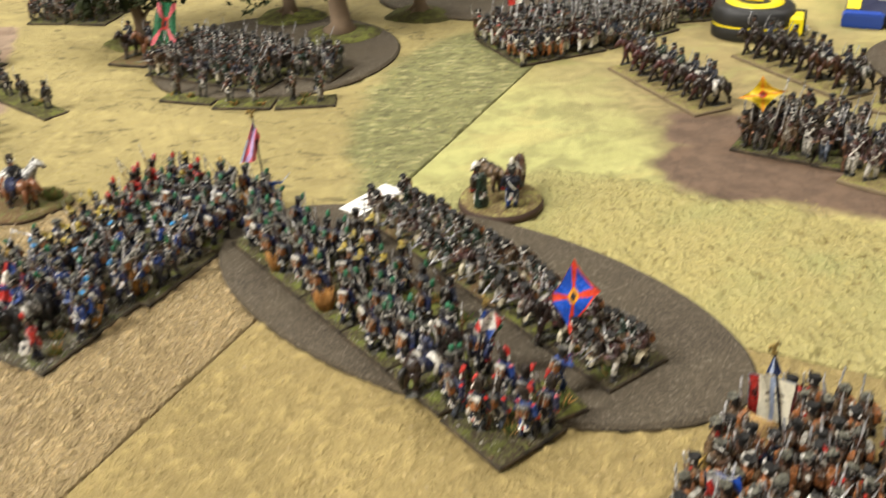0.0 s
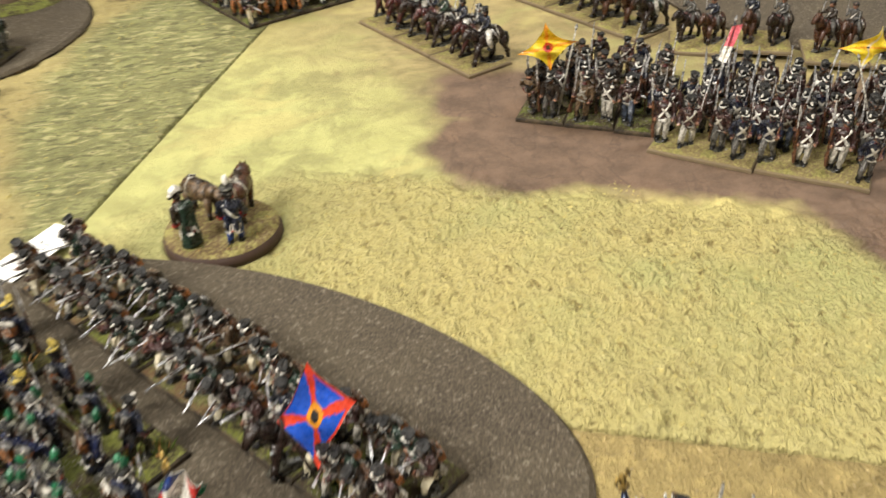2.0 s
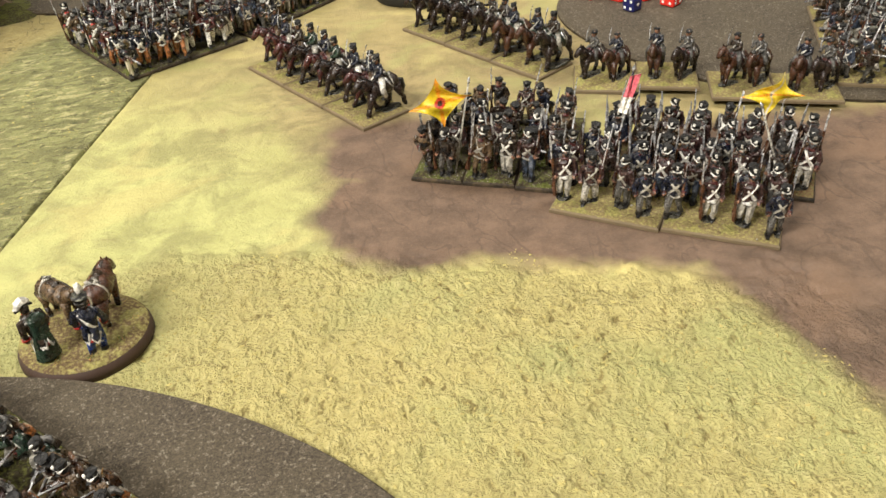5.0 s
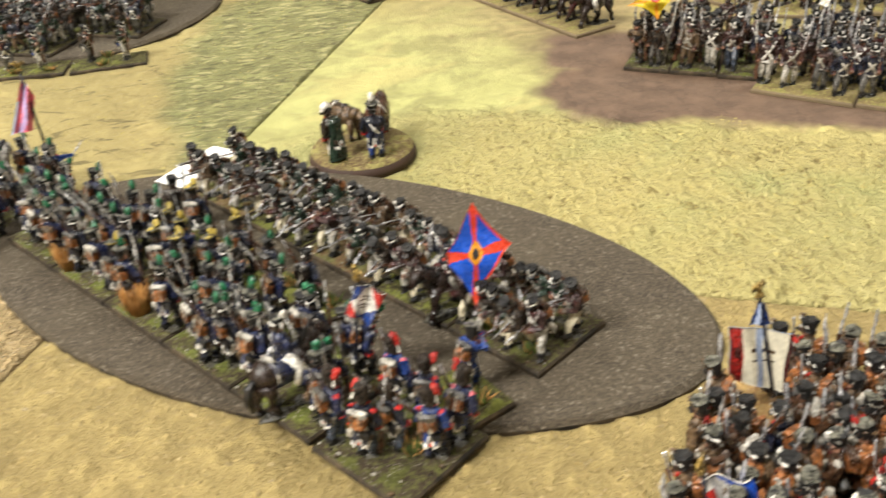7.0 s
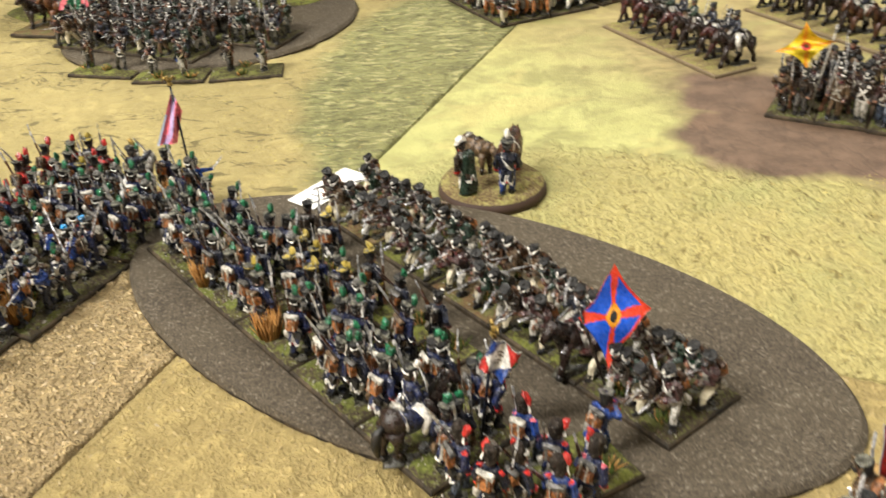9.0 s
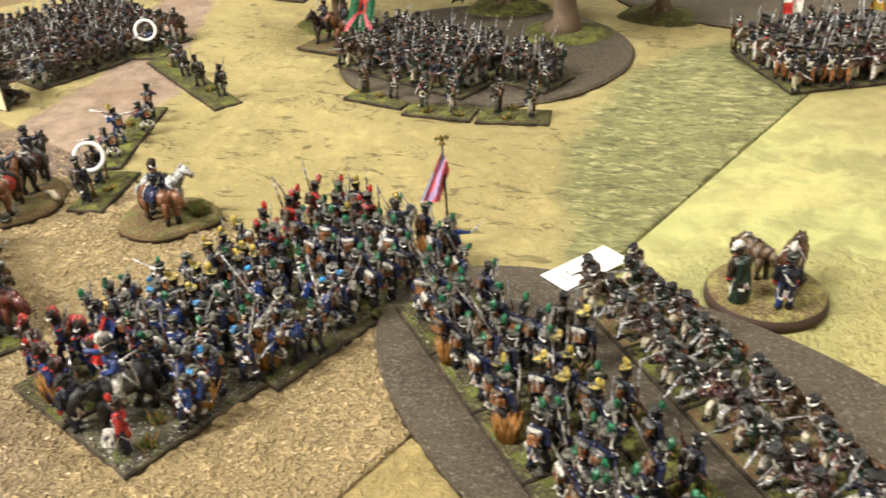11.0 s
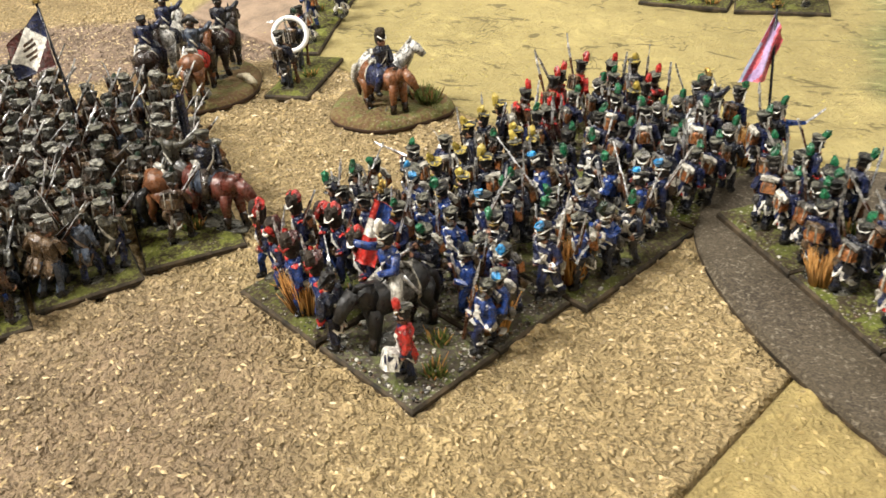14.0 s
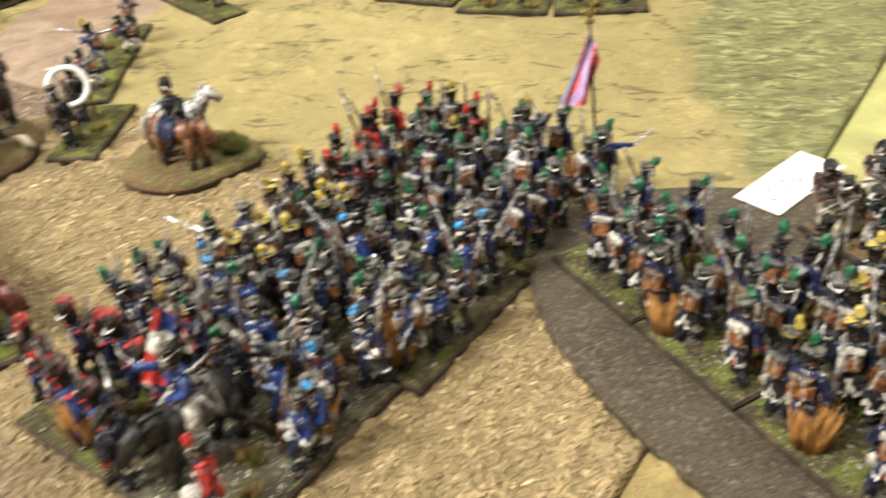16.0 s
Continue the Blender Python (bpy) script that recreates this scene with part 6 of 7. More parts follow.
for i in range(3):
    o = step_from((0.2195, 0.565), -31, 0.0225 * i)
    sd = stand(o, -31 + (3 if i == 1 else 0), 0.0222, 0.034, "dark brown-coated infantry figures on narrow flocked base", GD, ["reserve", "musketeer"], (2, 3), 235, "french", spread=10, gravel=8, size=1.15)
    if i == 0:
        flag(sd, ((0.2213, 0.5694, 0.0305), (0.2340, 0.5706, 0.0436), (0.2476, 0.5640, 0.0359), (0.2350, 0.5630, 0.0236)), saltire("flagyellow", "orange", "red"), "orange-yellow flag with red cross", 0.0030, seed=14, pole=((0.2380, 0.5600, 0.0024), (0.2470, 0.5665, 0.0400)), eagle=False, key="palegrey", pinch=0.3)
    s2 = step_from(o, 59, 0.036)
    stand(s2, -31, 0.0222, 0.030, "dark brown-coated infantry figures on narrow flocked base", GD, ["reserve"], (2, 2), 235, "french", spread=10)

# ---- mounted regiments ----
LC = "dark cavalry figures on maroon horses on a dry grass base"
run((0.168, 0.710), -65.4, 3, 0.0345, 0.028, label=LC, group="stands of the maroon-horse cavalry", kinds=["dragoon"], grid=(3, 1), facing=198, flock="pale", name="cavalry_stand", spread=5, shift=(0, 0.003))
run((0.2605, 0.729), -63.3, 3, 0.0352, 0.027, label="dark cavalry figures on brown horses on a dry grass base", group="stands of the dark cavalry", kinds=["lancer"], grid=(3, 1), facing=200, flock="pale", name="cavalry_stand", spread=5, shift=(0, 0.003))
for (x, y) in ((0.318, 0.616), (0.346, 0.602), (0.373, 0.578), (0.400, 0.564)):
    stand((x, y), -25, 0.030, 0.030, "pair of hussar figures on brown horses on grassy base", "stands of hussars", ["hussar"], (2, 1), 214, "pale", name="cavalry_stand", spread=12, z=0.003 if x > 0.33 else 0.0, size=0.88)

# ---- column at the table's far side ----
ge = "stands of the grey column"
for row in range(2):
    run(step_from((0.484, 0.66), 331, 0.034 * row), 241, 3, 0.0345, 0.033, label="grey and brown infantry figures on a pale grassy base", group=ge, kinds=["greycoat", "reserve"], grid=(4, 3), facing=160, flock="pale", spread=8, z=0.003)

# ---- white-trousered column ----
gr = "stands of the white-trousered column"
for row in range(2):
    st = run(step_from((0.106, 0.719), 115.5, 0.039 * row), 25.5, 2, 0.0372, 0.0385, label="brown-coated infantry figures in white trousers on flocked base", group=gr, kinds=["guard"] if row == 0 else ["guard", "highland"], grid=(4, 4), facing=272, flock="french", spread=12, gravel=6, size=1.15)
    if row == 0:
        flag(st[0], ((0.0975, 0.7603, 0.0480), (0.1089, 0.7615, 0.0500), (0.1085, 0.7581, 0.0366), (0.0985, 0.7578, 0.0350)), lambda u, v: "red" if (u < 0.5) == (v < 0.5) else "white", "red and white quartered flag", 0.002, seed=21, pole=((0.0970, 0.7580, 0.0024), (0.0975, 0.7605, 0.0500)), eagle=False)
        flag(st[1], ((0.1500, 0.7850, 0.0450), (0.1590, 0.7850, 0.0440), (0.1570, 0.7830, 0.0320), (0.1490, 0.7830, 0.0330)), saltire("yellow", "orange", "white"), "yellow and white flag", 0.002, seed=22, pole=((0.1490, 0.7810, 0.0024), (0.1500, 0.7850, 0.0460)), eagle=False)
for row in range(2):
    run(step_from((0.176, 0.753), 125, 0.036 * row), 35.5, 2, 0.0375, 0.0355, label="grey-blue infantry figures on a dark flocked base", group="stands of the grey-blue column", kinds=["greycoat"], grid=(5, 4), facing=285, flock="french", spread=8)
st = run((0.236, 0.815), 8, 2, 0.034, 0.032, label="red-brown coated infantry figures on a dark base", group="stands behind the tape measure", kinds=["highland", "reserve"], grid=(4, 3), facing=260, flock="french", spread=8)
flag(st[0], ((0.2520, 0.8350, 0.0450), (0.2590, 0.8350, 0.0440), (0.2590, 0.8340, 0.0340), (0.2520, 0.8340, 0.0350)), lambda u, v: "vermilion", "small plain red flag", 0.001, 12, seed=24, pole=((0.2520, 0.8330, 0.0024), (0.2520, 0.8350, 0.0460)), eagle=False)

# ---- rifle line at the wood ----
gw = "stands of the dark line at the wood"
lw = "dark rifle and reserve infantry figures on flocked base"
for row in range(2):
    st = run(step_from((-0.172, 0.715), 66, 0.034 * row), -24, 3 + row, 0.0352, 0.033, label=lw, group=gw, kinds=["rifle", "reserve", "jager"] if row == 0 else ["rifle"], grid=(4, 3), facing=250, flock="french", spread=14, z=0.003, size=1.0)
    if row == 0:
        flag(st[0], ((-0.1600, 0.7390, 0.0520), (-0.1467, 0.7391, 0.0500), (-0.1500, 0.7321, 0.0215), (-0.1690, 0.7310, 0.0215)), saltire("green", "pink", "red"), "dark green flag with pink-red cross", 0.0016, 28, seed=25, pole=((-0.1560, 0.7330, 0.0054), (-0.1590, 0.7390, 0.0540)), eagle=False)
stand((-0.214, 0.752), -16, 0.034, 0.036, "brown-coated mounted staff figures on dark base", gw, ["hussar"], (2, 1), 235, "earth", name="cavalry_stand")
gs = "skirmish stands before the wood"
for o, deg in (((-0.148, 0.669), -15.4), ((-0.106, 0.651), -4.0), ((-0.062, 0.647), 5.0)):
    stand(o, deg, 0.041, 0.0205, "two rifle skirmisher figures on a long green base", gs, ["rifle_aim"], (2, 1), 298, "green", spread=22, gravel=10, low=2)

# ---- road column with overturned stands ----
gg = "stands of the brown column on the road"
for row in range(3):
    st = run(step_from((-0.452, 0.695), 67.5, 0.040 * row), -22.5, 3, 0.0392, 0.0395, label="dark brown and grey infantry figures on flocked base", group=gg, kinds=["reserve", "highland", "reserve"] if row else ["reserve", "reserve", "greycoat"], grid=(4, 4), facing=250, flock="french", spread=9, gravel=4)
PAPER = plain("cream_paper_label", (0.74, 0.63, 0.42), 0.8, 0.08, 80)
CARD = plain("white_card", (0.78, 0.77, 0.73), 0.6, 0.04, 60)
INK = plain("dark_ink", (0.03, 0.028, 0.03), 0.6, 0.1, 200)


def overturned(x, y, deg, seed):
    """A stand lying on its long edge, its paper-labelled underside upright, figures lying behind it."""
    ob = thing("overturned_stand", pose(x, y, 0, 0, 0, deg), "overturned infantry stand showing its cream paper underside", "miniature stand", "overturned stands")
    w, d = 0.027, 0.0325
    child("base", base_mesh(w, d, T, "french", seed), ob, pose(0, T, 0, 90, 0, 0) @ pose(0, 0, T, 0, 0, 0) @ Matrix.Scale(-1, 4, (0, 0, 1)) @ pose(0, 0, 0))
    s = Shape()
    s.box((w * 500, -0.1, d * 500), (w * 1000 - 1.6, 0.2, d * 1000 - 1.6), "paper", b=0.985)
    child("paper_label", s.mesh("paper_label", table={"paper": PAPER}), ob, pose(0, -0.0002, 0), "cream paper label with faded writing")
    s = Shape()
    for k, (a, b) in enumerate(((8, 18), (7, 20), (10, 17))):
        s.box(((a + b) / 2, -0.3, 21 - k * 4.2), (b - a, 0.1, 0.7), "ink")
    child("writing", s.mesh("writing", table={"ink": plain("faded_ink", (0.35, 0.26, 0.17), 0.8)}), ob, pose(0, -0.0003, 0))
    for i in range(3):
        for j in range(3):
            child("model_soldier", PICK.choice(FIG["reserve"]), ob, pose(w * (i + 0.5) / 3, T, d * (j + 0.5) / 3, -90, 0, 0) @ pose(0, 0, 0, 0, 0, PICK.uniform(-12, 12)))
    return ob


overturned(-0.3695, 0.6215, -11, 3)
overturned(-0.474, 0.6775, -24, 5)

# ---- skirmishers and ring markers by the road ----
RING = plain("white_plastic", (0.80, 0.79, 0.76), 0.4, 0.04, 80)


def ring_marker(x, y, z, tilt, turn):
    s = Shape()
    n = 40
    verts = [((6.6 + 1.0 * math.cos(b)) * math.cos(a), (6.6 + 1.0 * math.cos(b)) * math.sin(a), 0.55 * math.sin(b)) for a in (2 * math.pi * i / n for i in range(n)) for b in (2 * math.pi * j / 8 for j in range(8))]
    faces = [(i * 8 + j, ((i + 1) % n) * 8 + j, ((i + 1) % n) * 8 + (j + 1) % 8, i * 8 + (j + 1) % 8) for i in range(n) for j in range(8)]
    s.add(verts, faces, "ring")
    ob = new("ring_marker", s.mesh("ring_marker", table=RING))
    ob.matrix_basis = pose(x, y, z, tilt, 0, turn)
    return tagged(ob, "white plastic ring marker hung round a model soldier", "marker", "ring markers")


gk = "skirmish stands beside the road"
k1 = stand((-0.227, 0.511), 7, 0.0185, 0.042, "skirmisher figures in shakos on a narrow green base", gk, ["skirmish"], (1, 1), 200, "green", skip=((0, 0),), low=2)
for (x, y), seed, plume in (((-0.2205, 0.5190), 61, None), ((-0.2255, 0.5370), 62, "darkgreen")):
    waiting = soldier(random.Random(seed), "stand", "navy", "slate", "shako", plume, "darkbrown", "palegrey", "maroon", "umber")
    on_stand(k1, "model_soldier", waiting.hammer(0.18, seed).mesh("model_soldier"), x, y, 95, size=1.12)
ring_marker(-0.2245, 0.5330, 0.0190, 64, 33)
k2 = stand((-0.245, 0.553), 14, 0.0185, 0.082, "skirmisher figures aiming muskets on a long green base", gk, ["skirmish"], (1, 1), 200, "green", skip=((0, 0),), low=2)
for (x, y), kind, deg in (((-0.236, 0.566), "kneeling", 160), ((-0.243, 0.583), "skirmish", 150), ((-0.238, 0.602), "kneeling", 170), ((-0.245, 0.617), "skirmish", 120)):
    on_stand(k2, "model_soldier", FIG[kind][int(abs(x) * 1000) % len(FIG[kind])], x, y, deg)
k3 = stand((-0.217, 0.637), 130.5, 0.113, 0.0185, "skirmisher figures in single file on a long green base", gk, ["skirmish"], (1, 1), 200, "green", skip=((0, 0),), low=3)
k3.matrix_basis = pose(-0.2050, 0.6525, 0, 0, 0, 141.5)
for (x, y), deg in (((-0.2200, 0.656), 150), ((-0.242, 0.670), 160), ((-0.261, 0.685), 140), ((-0.276, 0.700), 170)):
    on_stand(k3, "model_soldier", FIG["rifle"][int(abs(x) * 997) % 9], x, y, deg)
k4 = stand((-0.322, 0.712), 10, 0.026, 0.024, "skirmisher figure inside a white ring on a small base", gk, ["skirmish"], (1, 1), 235, "green")
ring_marker(-0.3095, 0.7215, 0.0190, 64, 33)

# ---- mounted command bases ----
v2 = round_base("command_base", -0.263, 0.5145, 0.031, 0.0265, -12, "mounted generals seen together on a rounded flocked base", "earth", 0.0032, seed=5)
for (x, y), deg, args in (((-0.270, 0.5015), 112, ("blue", "navy", "cap", "gold", "darkhorse", "black", "navy")), ((-0.2485, 0.503), 104, ("slate", "darkbrown", "bicorne", "white", "chestnut", "darkbrown", "capred")),
                          ((-0.252, 0.527), 100, ("navy", "grey", "oilskin", None, "darkhorse", "black", "maroon")), ((-0.276, 0.523), 105, ("blue", "white", "bicorne", "white", "greyhorse", "palegrey", "navy"))):
    on_stand(v2, "model_soldier", rider(random.Random(int(abs(x) * 1000)), *args, False, 0.6, 0.3).hammer(0.15, 210, False).mesh("model_soldier"), x, y, deg, z=0.0038, size=1.12)
s = Shape()
s.tube([(-5, 0, 0.8), (0, 1, 1.6), (5, 0.5, 1.4), (7, 1.5, 0.6)], [1.2, 1.9, 1.7, 0.8], "cream", 7)
on_stand(v2, "boulder", s.mesh("boulder"), -0.2400, 0.5185, 60, "pale grey boulder", z=0.0032)
v3 = round_base("command_base", -0.1735, 0.5135, 0.0235, 0.0195, 18, "mounted aide with a grey horse on a sandy rounded base", "earth", 0.0030, seed=8, wob=0.05)
on_stand(v3, "model_soldier", rider(random.Random(41), "navy", "blue", "fur", None, "chestnut", "darkbrown", "blue", False, 0.5, 1.0).hammer(0.15, 211, False).mesh("model_soldier"), -0.1705, 0.5060, 345, z=0.0034, size=1.06)
hs = Shape()
horse(hs, "greyhorse", "palegrey", "blue", 0.4, 0.1)
on_stand(v3, "model_horse", hs.mesh("model_horse"), -0.1745, 0.5165, 10, z=0.0038, size=1.05)
BUSH = [tuft_mesh(30 + k, 5.5, 3.4, 90, ("green", "olive", "green", "brown")) for k in range(2)]
child("bush", BUSH[0], v3, pose(0.0125, 0.002, 0.0034), "dark green clump of model foliage")
child("bush", BUSH[1], v3, pose(0.0155, -0.002, 0.0034, 0, 0, 70), "dark green clump of model foliage")

# ---- column with covered shakos ----
F0, UF = (-0.213, 0.368), 50.0
FURLED = (-0.2030, 0.4330)
gf = "stands of the covered-shako column"
lf = "infantry figures with grey shako covers on bright green base"
for row in range(4):
    for col, x0 in enumerate((-0.031, 0.0, 0.0305)):
        o = step_from(step_from(F0, UF, x0), UF + 90, 0.0385 * row + (0.004 if col == 2 else 0) - (0.006 if col == 0 else 0))
        last = col == 2 and row == 0
        if col == 2 and row == 3:
            continue
        rear = tuple((i, j) for i in range(4) for j in (2, 3)) if (col, row) in ((2, 2), (1, 3)) else ()
        sf = stand(o, UF + (-6 if col == 2 else 0), 0.0295, 0.038, lf if not last else "mounted officer and covered-shako figures on bright green base", gf, ["covered"], (4, 4), 100, "green", spread=26, low=2, size=1.08, shift=(0, 0.0025),
                   skip=tuple((i, j) for i in range(4) for j in (0, 1) if (i, j) != (1, 0)) if last else rear)
        if last:
            on_stand(sf, "model_soldier", rider(random.Random(51), "olive", "grey", "covered", None, "chestnut", "black", "darkbrown", False, 0.6, 0.7).hammer(0.15, 212, False).mesh("model_soldier"), -0.2010, 0.4225, 66, size=1.12)
            on_stand(sf, "model_soldier", rider(random.Random(52), "navy", "darkbrown", "covered", None, "redbay", "black", "slate", False, 0.6, 1.2).hammer(0.15, 213, False).mesh("model_soldier"), *step_from(step_from(o, UF, 0.0265), UF + 90, 0.011), 352, size=1.1)
        if col == 1 and row == 1:
            flag(sf, ((-0.2657, 0.4502, 0.0540), (-0.2760, 0.4425, 0.0440), (-0.2735, 0.4400, 0.0330), (-0.2605, 0.4455, 0.0370)), lozenge("blue", "maroon"), "white lozenge flag with blue and red corners", 0.0010, 30, seed=31, pole=((-0.2550, 0.4435, 0.0024), (-0.2660, 0.4503, 0.0560)))
        if last:
            x, y = FURLED
            flag(sf, ((x - 0.0010, y, 0.038), (x + 0.0010, y, 0.038), (x + 0.0013, y - 0.001, 0.021), (x - 0.0010, y - 0.001, 0.020)), lambda u, v: "blue" if abs(u - 0.5) < 0.1 else "navy", "furled dark blue flag", 0.0007, 12, thick=0.0016, seed=33, pole=((x, y, 0.0024), (x, y, 0.0400)))

# ---- guard column nearest the camera ----
N0, UN = (0.1735, 0.3415), -125.0
gn = "stands of the guard column"
for row in range(3):
    st = run(step_from(N0, -35, 0.0345 * row), UN, 3, 0.0325, 0.034, label="veteran infantry figures with red plumes on sandy base", group=gn, kinds=["old_guard"], grid=(4, 4), facing=140, flock="sandy", spread=16, size=1.1)
    if row == 0:
        for ch in [c for c in st[0].children if c.name.startswith("model_soldier")]:
            p = st[0].matrix_basis @ ch.matrix_basis.translation
            if math.hypot(p.x - 0.172, p.y - 0.319) < 0.0105 or (p - st[0].matrix_basis.translation).length < 0.0125:
                bpy.data.objects.remove(ch)
        flag(st[0], ((0.1640, 0.3241, 0.0300), (0.1800, 0.3235, 0.0262), (0.1790, 0.3195, 0.0100), (0.1645, 0.3212, 0.0160)), lambda u, v: ("capred" if abs(v - 0.55) > 0.1 or abs(u - 0.12) > 0.05 else "maroon") if u < 0.22 else ("maroon" if u > 0.93 else ("paleblue" if 0.46 < u < 0.60 else ("umber" if (abs(v - 0.62) < 0.02 or abs(v - 0.45) < 0.02) and 0.36 < u < 0.8 else "ivory"))), "ivory flag with red side and pale blue stripe", 0.0010, 34, seed=41, pole=((0.1770, 0.3180, 0.0024), (0.1721, 0.3262, 0.0360)))
        flag(st[0], ((0.1714, 0.3255, 0.0352), (0.1728, 0.3252, 0.0350), (0.1752, 0.3246, 0.0285), (0.1698, 0.3249, 0.0290)), lambda u, v: "paleblue" if abs(u - 0.3) < 0.1 else "brightblue", "blue cravat ribbon", 0.0008, 10, seed=43)
        flag(st[1], ((0.1405, 0.2830, 0.0250), (0.1505, 0.2825, 0.0258), (0.1540, 0.2800, 0.0120), (0.1450, 0.2810, 0.0115)), lambda u, v: "red" if u < 0.2 and v < 0.85 else ("white" if abs(u - 0.24) < 0.04 or abs(v + u * 0.75 - 0.95) < 0.27 or v < 0.12 else "royal"), "blue, white and red lozenge flag", 0.0016, 24, seed=42, pole=((0.1450, 0.2795, 0.0024), (0.1405, 0.2832, 0.0275)))

# ---- loose things: cards, dice, tape measure, rule binder ----
card = thing("name_card", pose(0.0180, 0.5070, 0.0034, 0, 0, 52), "white paper card with dark lettering bars on the hill", "card")
s = Shape()
s.box((0, 0, 0.2), (35, 14.5, 0.4), "card")
child("paper", s.mesh("paper", table={"card": CARD}), card)
s = Shape()
for k in range(6):
    s.box((-12 + 3.4 * k, 0.0, 0.45), (0.5, 5.0, 0.1), "ink")
    s.box((-11.2 + 3.4 * k, 2.2 if k % 2 else -2.2, 0.45), (1.4, 0.5, 0.1), "ink")
child("writing", s.mesh("writing", table={"ink": INK}), card)


def die_material(name, c):
    g = Graph(name)
    g.bsdf.inputs["Coat Weight"].default_value = 0.4
    return g.finish(g.mix(g.noise(200), shade(c, 0.85), shade(c, 1.1)), 0.22)


RED_DIE, BLUE_DIE = die_material("red_translucent_plastic", (0.75, 0.035, 0.025)), die_material("navy_plastic", (0.015, 0.02, 0.11))
pip = Shape()
pip.lathe([(0.95, -0.1), (0.9, 0.06), (0.45, 0.09)], (0, 0, 0), "white", 10)
PIP = pip.mesh("pip", table={"white": RING})
SPOTS = {1: [(0, 0)], 2: [(-1, -1), (1, 1)], 3: [(-1, -1), (0, 0), (1, 1)], 4: [(-1, -1), (-1, 1), (1, -1), (1, 1)], 5: [(-1, -1), (-1, 1), (1, -1), (1, 1), (0, 0)], 6: [(-1, -1), (-1, 0), (-1, 1), (1, -1), (1, 0), (1, 1)]}


def die(x, y, z, turn, material, size=9.6, top=5):
    ob = thing("die", pose(x, y, z, 0, 0, turn), ("red" if material is RED_DIE else "dark blue") + " plastic die with white pips and rounded corners", "die", "dice on the woodland base")
    bm = bmesh.new()
    bmesh.ops.create_cube(bm, size=size / 1000)
    bmesh.ops.bevel(bm, geom=bm.edges[:], offset=0.0014, segments=3, affect="EDGES", profile=0.6)
    bmesh.ops.translate(bm, verts=bm.verts, vec=(0, 0, size / 2000))
    me = bpy.data.meshes.new("body")
    bm.to_mesh(me)
    bm.free()
    me.materials.append(material)
    child("body", me, ob)
    h = size / 2
    for value, m in ((top, pose(0, 0, h)), (7 - top, pose(0, 0, -h, 180)), (top % 6 + 1, pose(0, -h, 0, 90)), (6 - top % 6, pose(0, h, 0, -90)), (3, pose(h, 0, 0, 0, 90)), (4, pose(-h, 0, 0, 0, -90))):
        face = pose(0, 0, h) @ m
        for p, q in SPOTS[value]:
            spot = face @ pose(p * size * 0.25, q * size * 0.25, 0)
            spot.translation /= 1000
            child("pip", PIP, ob, spot)


for x, y, z, turn, top in ((0.379, 0.727, 0.003, 20, 5), (0.393, 0.717, 0.003, 35, 4), (0.408, 0.712, 0.003, 12, 6), (0.417, 0.697, 0.003, 28, 5), (0.4135, 0.7255, 0.003, 50, 6), (0.416, 0.7320, 0.0126, 15, 3), (0.425, 0.711, 0.003, 62, 2)):
    die(x, y, z, turn, RED_DIE, top=top)
die(0.3925, 0.6985, 0.003, 24, BLUE_DIE, 8.4, 6)
for x, y in ((0.195, 0.950), (0.243, 0.930)):
    die(x, y, 0.003, x * 700, RED_DIE if y > 0.94 else BLUE_DIE)


